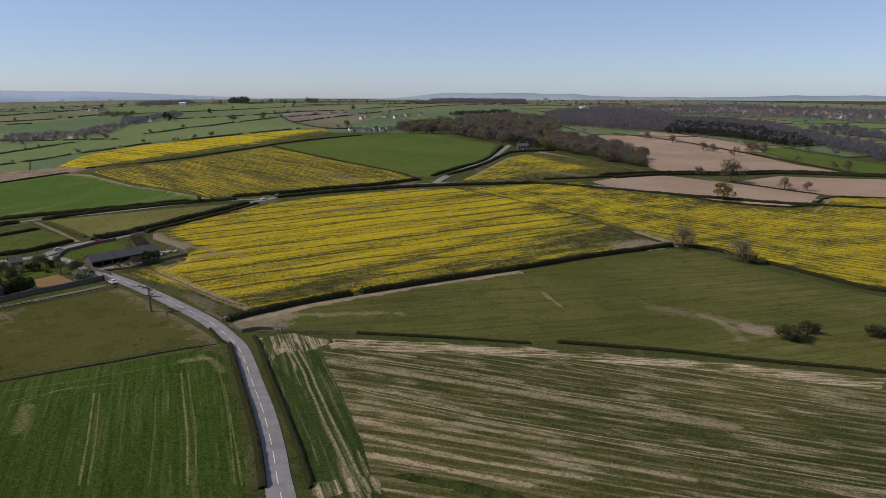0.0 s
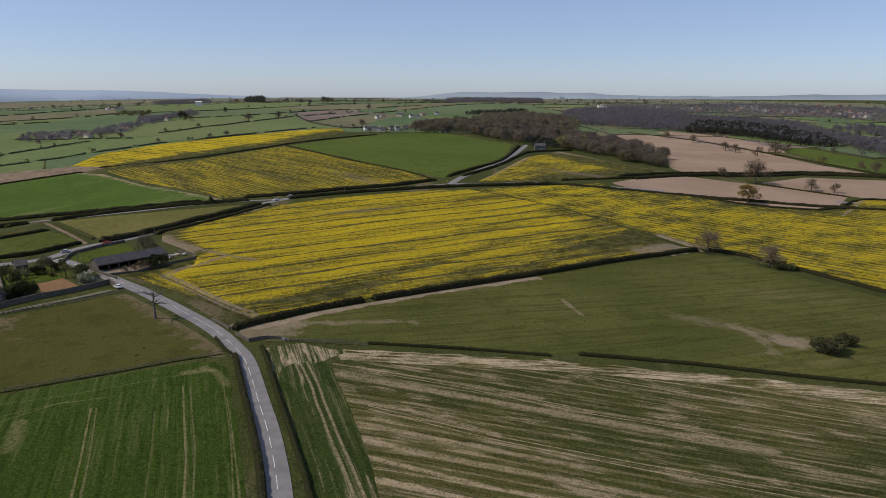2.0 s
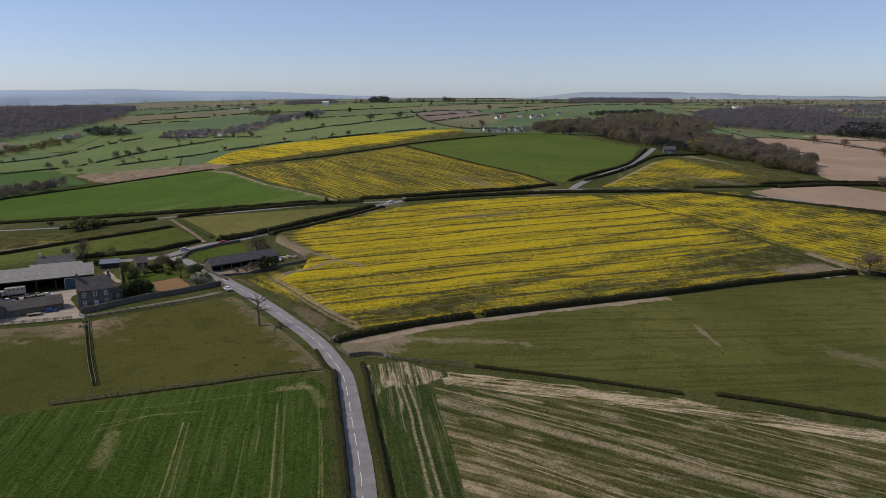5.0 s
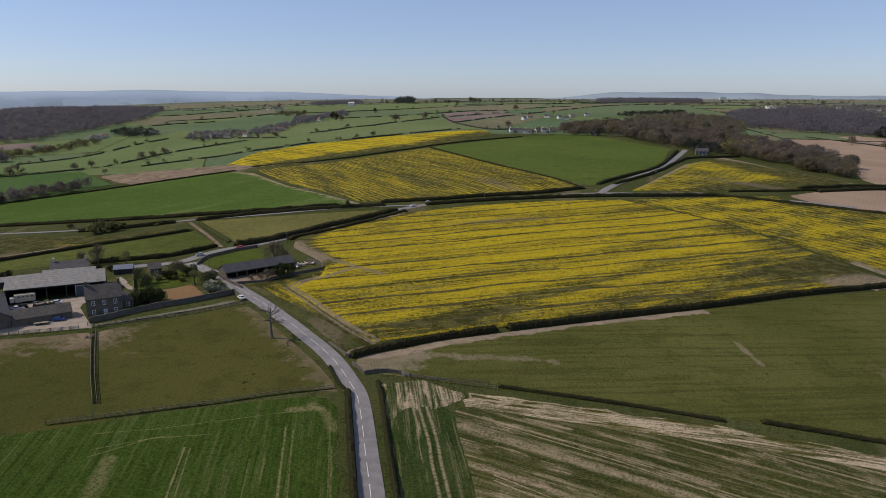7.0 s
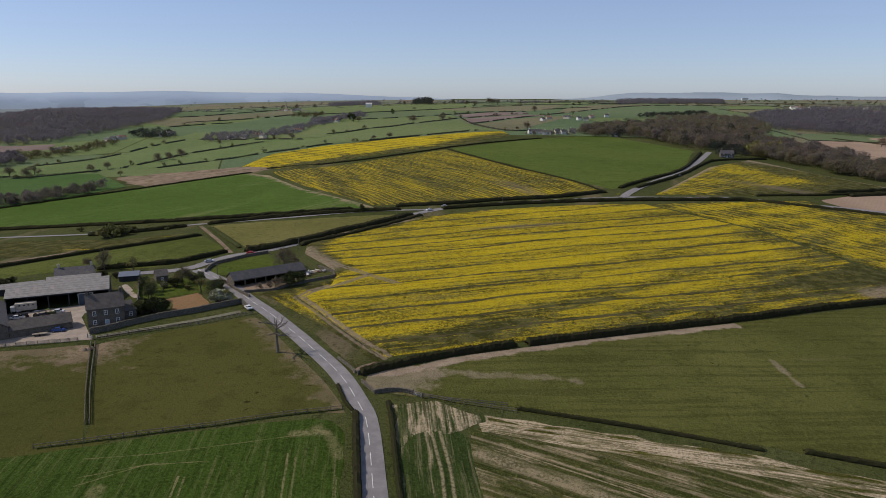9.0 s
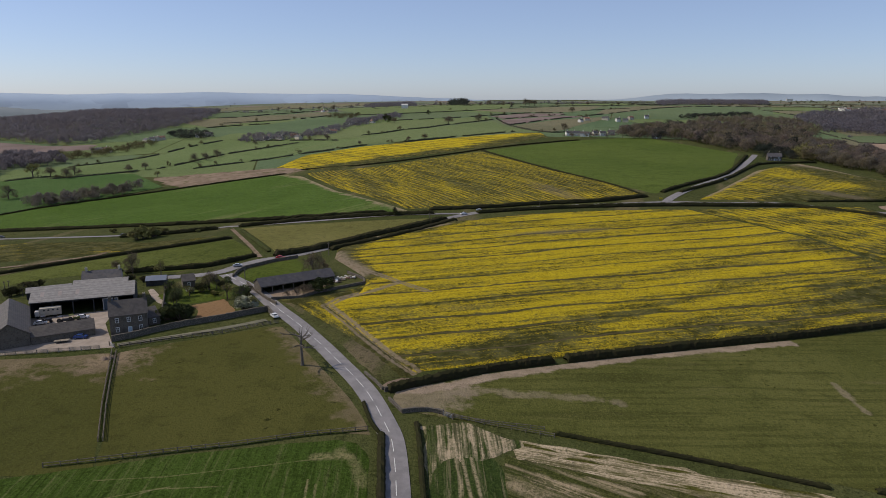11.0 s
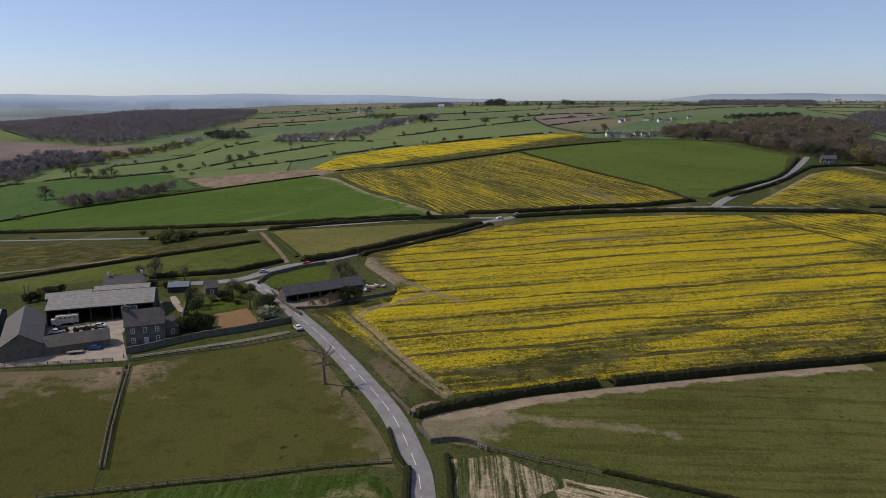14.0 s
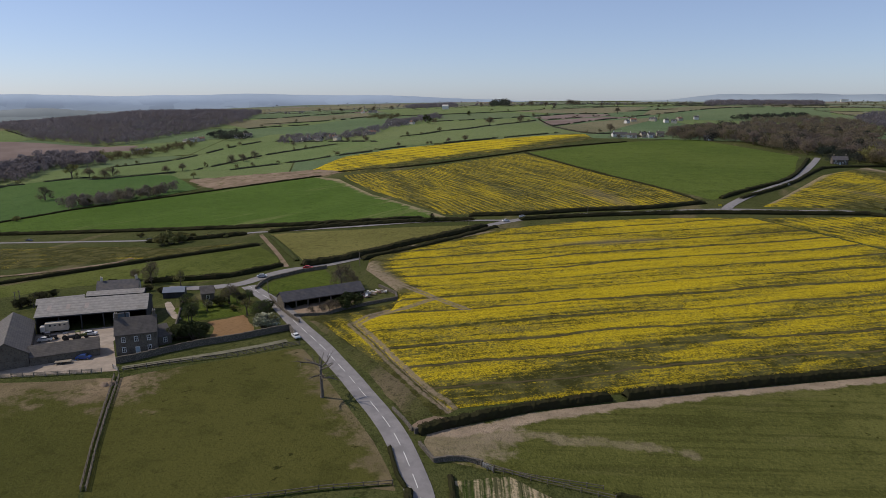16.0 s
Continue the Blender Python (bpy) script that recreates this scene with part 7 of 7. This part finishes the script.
def road_sign(x, y, w, h, z, material, label, yaw=20):
    root = new("road_sign")
    root.matrix_basis = pose(x, y, float(land(x, y)), 0, 0, yaw)
    v, f = [], []
    limb(v, f, Vector((0, 0.05, -0.2)), Vector((0, 0.05, z + h)), 0.05, 0.05, 6)
    child("post", v, f, M_STEEL, root)
    bm = bmesh.new()
    box(bm, -w / 2, w / 2, -0.03, 0.0, z, z + h, 0.01)
    part("board", bm, material, root)
    return tagged(root, label, "sign")


M_YELLOW = plain_mat("yellow_sign_paint", (0.6, 0.45, 0.03), (0.7, 0.55, 0.05), 3.0, 0.5)
for x, y in [(-153.5, 393)]:
    road_sign(x, y, 1.1, 1.4, 1.2, M_WHITE, "white road sign standing before a hedge")
for x, y in [(-9.1, 541.7)]:
    road_sign(x, y, 2.2, 1.0, 0.4, M_YELLOW, "yellow and white road sign at the junction")


# ---- road markings ----
def dashes(line, length, gap, width, start, stop, side=0.0):
    pts = resample(smooth_line(line), 0.5)
    road = new("lane_marking")
    run, k = 0.0, 0
    me_v, me_f = [], []

    def flush():
        if len(me_f) > 0:
            child("dash", list(me_v), list(me_f), M_LINE, road)
        me_v.clear()
        me_f.clear()

    for i in range(1, len(pts)):
        p, q = pts[i - 1], pts[i]
        run += (q - p).length
        if not start < run < stop:
            continue
        if (run % (length + gap)) < length:
            d = (q - p).normalized()
            n = Vector((-d.y, d.x))
            j = len(me_v)
            for c in (p, q):
                for s in (-1, 1):
                    e = c + n * (s * width / 2 + side)
                    me_v.append((e.x, e.y, float(land(e.x, e.y)) + 0.16 + 0.06 + 0.035))
            me_f.append((j, j + 1, j + 3, j + 2))
        else:
            flush()
    flush()
    return tagged(road, "worn white broken centre line on asphalt", "marking", kind="structure")


dashes(MAIN, 5.6, 3.0, 0.16, 150, 560)
dashes(CROSS, 4.0, 5.0, 0.16, 60, 330)


# ---- vehicles ----
def paint_mat(name, a):
    s = Shade(name, 0.35, 0.5)
    return s.done(s.mix(s.step(s.noise(2.0, 4), 0.3, 0.7), a, tuple(0.85 * v for v in a)))


def car(x, y, yaw, paint, label, lift=0.22):
    root = new("car")
    root.matrix_basis = pose(x, y, float(land(x, y)) + lift, 0, 0, yaw)
    prof = [(-2.05, 0.35), (-2.1, 0.75), (-1.9, 0.95), (-1.55, 1.0), (-1.0, 1.42), (0.55, 1.45), (1.2, 1.0), (1.95, 0.85), (2.1, 0.6), (2.05, 0.35)]
    v = [(px, -0.86 if pz < 1.1 else -0.68, pz) for px, pz in prof] + [(px, 0.86 if pz < 1.1 else 0.68, pz) for px, pz in prof]
    n = len(prof)
    f = [tuple(range(n - 1, -1, -1)), tuple(range(n, 2 * n))] + [(k, (k + 1) % n, n + (k + 1) % n, n + k) for k in range(n)]
    body = child("body", v, f, paint, root)
    for nm, pts in (("windscreen", ((0.6, 1.42), (1.16, 1.03))), ("rear_window", ((-1.05, 1.4), (-1.5, 1.03)))):
        (xa, za), (xb, zb) = pts
        o = 0.03 if nm == "windscreen" else -0.03
        child(nm, [(xa + o, -0.62, za + 0.02), (xa + o, 0.62, za + 0.02), (xb + o, 0.74, zb + 0.02), (xb + o, -0.74, zb + 0.02)], [(0, 1, 2, 3)], M_GLASS, body)
    for s in (-1, 1):
        child("side_window", [(-1.3, s * 0.85, 1.04), (0.95, s * 0.85, 1.04), (0.45, s * 0.72, 1.36), (-0.95, s * 0.72, 1.36)], [(0, 1, 2, 3)], M_GLASS, body)
        for wx in (-1.3, 1.3):
            bm = bmesh.new()
            bmesh.ops.create_cone(bm, cap_ends=True, segments=14, radius1=0.32, radius2=0.32, depth=0.2, matrix=pose(wx, s * 0.8, 0.32, 90))
            wheel = part("wheel", bm, M_TYRE, root)
            bm = bmesh.new()
            bmesh.ops.create_cone(bm, cap_ends=True, segments=10, radius1=0.19, radius2=0.19, depth=0.03, matrix=pose(wx, s * 0.91, 0.32, 90))
            part("rim", bm, M_STEEL, wheel)
    return tagged(root, label, "car")


P_RED, P_SILVER, P_BLUE, P_WHITE, P_DARK = (paint_mat(n, c) for n, c in (("red_paint", (0.45, 0.02, 0.015)), ("silver_paint", (0.45, 0.47, 0.5)), ("blue_paint", (0.03, 0.07, 0.25)), ("white_paint", (0.7, 0.7, 0.7)), ("dark_paint", (0.05, 0.05, 0.06))))
for (x, y), yaw, paint, label in zip([(-134.8, 273.0), (-199.2, 253.3), (-208.4, 244.3), (-187.3, 329.5), (-175.8, 346.6), (-120.3, 462.6), (-183.8, 236.9), (-186.6, 237.9), (-307.7, 393.4), (-401.4, 392.3), (36.2, 637.3), (-113.9, 474.9)],
                                     (140, 30, 40, 30, 20, 45, 25, 25, 5, 5, 60, 10), (P_WHITE, P_WHITE, P_WHITE, P_SILVER, P_RED, P_WHITE, P_BLUE, P_DARK, P_DARK, P_DARK, P_DARK, P_SILVER),
                                     ("white car parked in the gateway beside the road", "white car parked in the farmyard", "white car parked in the farmyard behind the cart shed", "silver car near the road junction", "dark red car near the road junction", "white car waiting at the crossroads",
                                      "blue car parked in the farmyard", "dark car parked in the farmyard", "dark car on the narrow lane", "dark car on the narrow lane", "dark car on the climbing road", "silver car on the far road")):
    car(x, y, yaw, paint, label, 0.12 if "farmyard" in label else 0.26)


def horsebox(x, y, yaw):
    root = new("horsebox_lorry")
    root.matrix_basis = pose(x, y, float(land(x, y)) + 0.12, 0, 0, yaw)
    bm = bmesh.new()
    box(bm, -2.6, 4.2, -1.2, 1.2, 0.8, 3.5, 0.08)
    body = part("body", bm, M_CREAM, root, "cream box body")
    for k in range(4):
        child("window", [(-1.4 + k * 1.4 + dx, -1.22, z) for dx, z in ((0, 2.5), (0.6, 2.5), (0.6, 3.0), (0, 3.0))], [(0, 1, 2, 3)], M_GLASS, body)
    bm = bmesh.new()
    box(bm, -4.1, -2.7, -1.15, 1.15, 0.6, 2.6, 0.18)
    cab = part("cab", bm, M_WHITE, root)
    child("windscreen", [(-4.12, -0.95, 1.7), (-4.12, 0.95, 1.7), (-4.12, 0.95, 2.4), (-4.12, -0.95, 2.4)], [(0, 1, 2, 3)], M_GLASS, cab)
    for wx in (-3.3, 2.2):
        for s in (-1, 1):
            bm = bmesh.new()
            bmesh.ops.create_cone(bm, cap_ends=True, segments=14, radius1=0.45, radius2=0.45, depth=0.3, matrix=pose(wx, s * 1.0, 0.45, 90))
            part("wheel", bm, M_TYRE, root)
    tagged(root, "cream horsebox lorry parked before the barn", "lorry")


def tractor(x, y, yaw, paint, label):
    root = new("tractor")
    root.matrix_basis = pose(x, y, float(land(x, y)) + 0.12, 0, 0, yaw)
    bm = bmesh.new()
    box(bm, -0.2, 1.9, -0.45, 0.45, 0.7, 1.5, 0.1)
    part("bonnet", bm, paint, root)
    bm = bmesh.new()
    for cx in (-1.3, 0.0):
        for cy in (-0.7, 0.7):
            box(bm, cx - 0.05, cx + 0.05, cy - 0.05, cy + 0.05, 1.2, 2.5)
    box(bm, -1.4, 0.1, -0.8, 0.8, 2.5, 2.65, 0.05)
    part("cab", bm, paint, root)
    for wx, r in ((-0.9, 0.8), (1.5, 0.5)):
        for s in (-1, 1):
            bm = bmesh.new()
            bmesh.ops.create_cone(bm, cap_ends=True, segments=16, radius1=r, radius2=r, depth=0.4, matrix=pose(wx, s * 0.85, r, 90))
            part("wheel", bm, M_TYRE, root)
    tagged(root, label, "tractor")


def trailer(x, y, yaw):
    root = new("trailer")
    root.matrix_basis = pose(x, y, float(land(x, y)) + 0.12, 0, 0, yaw)
    bm = bmesh.new()
    box(bm, -2.2, 2.2, -0.9, 0.9, 0.6, 0.75, 0.03)
    part("bed", bm, M_PALEWOOD, root)
    bm = bmesh.new()
    box(bm, 2.2, 3.6, -0.06, 0.06, 0.55, 0.65)
    part("drawbar", bm, M_STEEL, root)
    for s in (-1, 1):
        bm = bmesh.new()
        bmesh.ops.create_cone(bm, cap_ends=True, segments=12, radius1=0.35, radius2=0.35, depth=0.2, matrix=pose(0, s * 0.95, 0.35, 90))
        part("wheel", bm, M_TYRE, root)
    tagged(root, "flat farm trailer parked in the yard", "trailer")


for x, y in [(-212.8, 251.8)]:
    horsebox(x, y, 42)
for (x, y), paint, label in zip([(-201.8, 247.4), (-199.4, 249.8), (-207.9, 246)], (P_DARK, M_LEAF, P_DARK), ("dark old tractor in the farmyard", "green tractor in the farmyard", "dark farm tractor in the yard")):
    tractor(x, y, 60, paint, label)
for x, y in [(-186.7, 232.3)]:
    trailer(x, y, 35)


# ---- the dead tree beside the road ----
def dead_tree(x, y, h):
    rng = random.Random(4)
    v, f = [], []
    limb(v, f, Vector((0, 0, -0.3)), Vector((0.1, 0, h * 0.12)), 0.62, 0.42, 8)
    limb(v, f, Vector((0.1, 0, h * 0.12)), Vector((-0.1, 0.1, h * 0.55)), 0.42, 0.34, 8)
    limb(v, f, Vector((-0.1, 0.1, h * 0.55)), Vector((0.2, 0, h * 0.98)), 0.34, 0.1, 7)
    root = new("dead_tree")

    def branch(p, d, length, r, level):
        for _ in range(3):
            e = p + (d + Vector((rng.uniform(-0.35, 0.35), rng.uniform(-0.35, 0.35), rng.uniform(-0.2, 0.3)))).normalized() * length / 3
            limb(v, f, p, e, r, r * 0.75, 5)
            if level < 3:
                nd = (d + Vector((rng.uniform(-1, 1), rng.uniform(-1, 1), rng.uniform(-0.4, 0.7)))).normalized()
                branch(e, nd, length * 0.55, r * 0.5, level + 1)
            p, r = e, r * 0.75

    for k in range(8):
        z = h * rng.uniform(0.42, 0.9)
        t = k * 2.4
        branch(Vector((0, 0, z)), Vector((math.cos(t), math.sin(t), rng.uniform(0.0, 0.5))).normalized(), h * rng.uniform(0.3, 0.52), 0.28, 1)
    child("trunk", v, f, M_DEADWOOD, root)
    root.matrix_basis = pose(x, y, float(land(x, y)), 0, 0, 20)
    tagged(root, "gaunt dead leafless tree beside the road", "tree")


M_DEADWOOD = plain_mat("silvered_dead_wood", (0.1, 0.085, 0.07), (0.17, 0.145, 0.12), 1.5)
for x, y in [(-105.6, 239.7)]:
    dead_tree(x, y, 10.5)


# ---- heaps and scrap ----
def heap(x, y, r, h, material, seed, name, label):
    """A low uneven heap of loose soil or rubble."""
    rng = random.Random(seed)
    v, f = [(0, 0, h)], []
    rings, n = 4, 14
    for i in range(1, rings + 1):
        q = i / rings
        for k in range(n):
            t = 2 * math.pi * (k + 0.5 * (i % 2)) / n
            rr = r * q * rng.uniform(0.85, 1.15)
            v.append((rr * math.cos(t), rr * math.sin(t) * 0.75, h * (1 - q ** 1.6) * rng.uniform(0.75, 1.2) - (0.1 if i == rings else 0)))
    f += [(0, 1 + k, 1 + (k + 1) % n) for k in range(n)]
    for i in range(rings - 1):
        a, b = 1 + i * n, 1 + (i + 1) * n
        f += [(a + k, b + k, b + (k + 1) % n, a + (k + 1) % n) for k in range(n)]
    ob = mesh_object(name, v, f, material, True)
    ob.location = (x, y, float(land(x, y)) + 0.1)
    return tagged(ob, label, "heap")


for k, (x, y, r) in enumerate([(-163.3, 224.9, 1.6), (-162.2, 225.7, 1.2), (-161.5, 226.4, 1.0)]):
    heap(x, y, r, 0.9, M_TRACK, k, "soil_heap", "brown soil heap in the paddock corner")


def scrap_pile(x, y, seed):
    """Broken boards and blocks thrown together, each a part."""
    rng = random.Random(seed)
    root = new("scrap_pile")
    root.location = (x, y, float(land(x, y)) + 0.12)
    for k in range(16):
        bm = bmesh.new()
        a, b, c = rng.uniform(0.4, 1.3), rng.uniform(0.15, 0.5), rng.uniform(0.05, 0.25)
        box(bm, -a, a, -b, b, -c, c, 0.02)
        ob = part("board" if c < 0.12 else "block", bm, rng.choice((M_CREAM, M_WHITE, M_PALEWOOD, M_BRICK)), root)
        ob.matrix_basis = pose(rng.uniform(-2.2, 2.2), rng.uniform(-1.4, 1.4), c + rng.uniform(0, 0.5), rng.uniform(-25, 25), rng.uniform(-25, 25), rng.uniform(0, 180))
    tagged(root, "pile of pale broken boards and blocks beside the shed", "scrap")


for k, (x, y) in enumerate([(-134.2, 319.3), (-133.6, 322.5), (-130.9, 325.8)]):
    scrap_pile(x, y, k + 3)

# ---- sliding door in the barn's open front ----
for ob in [o for o in scene.objects if o.name == "barn"]:
    bm = bmesh.new()
    box(bm, 6.6, 11.2, -8.42, -8.3, 0.05, 4.2, 0.03)
    door = part("sliding_door", bm, M_BARNDOOR, ob, "dark blue sliding door")
    bm = bmesh.new()
    for x0, x1, z0, z1 in ((6.3, 6.58, 0.05, 4.5), (11.22, 11.5, 0.05, 4.5), (6.58, 11.22, 4.22, 4.5)):
        box(bm, x0, x1, -8.44, -8.28, z0, z1)
    part("door_frame", bm, M_STEEL, door)
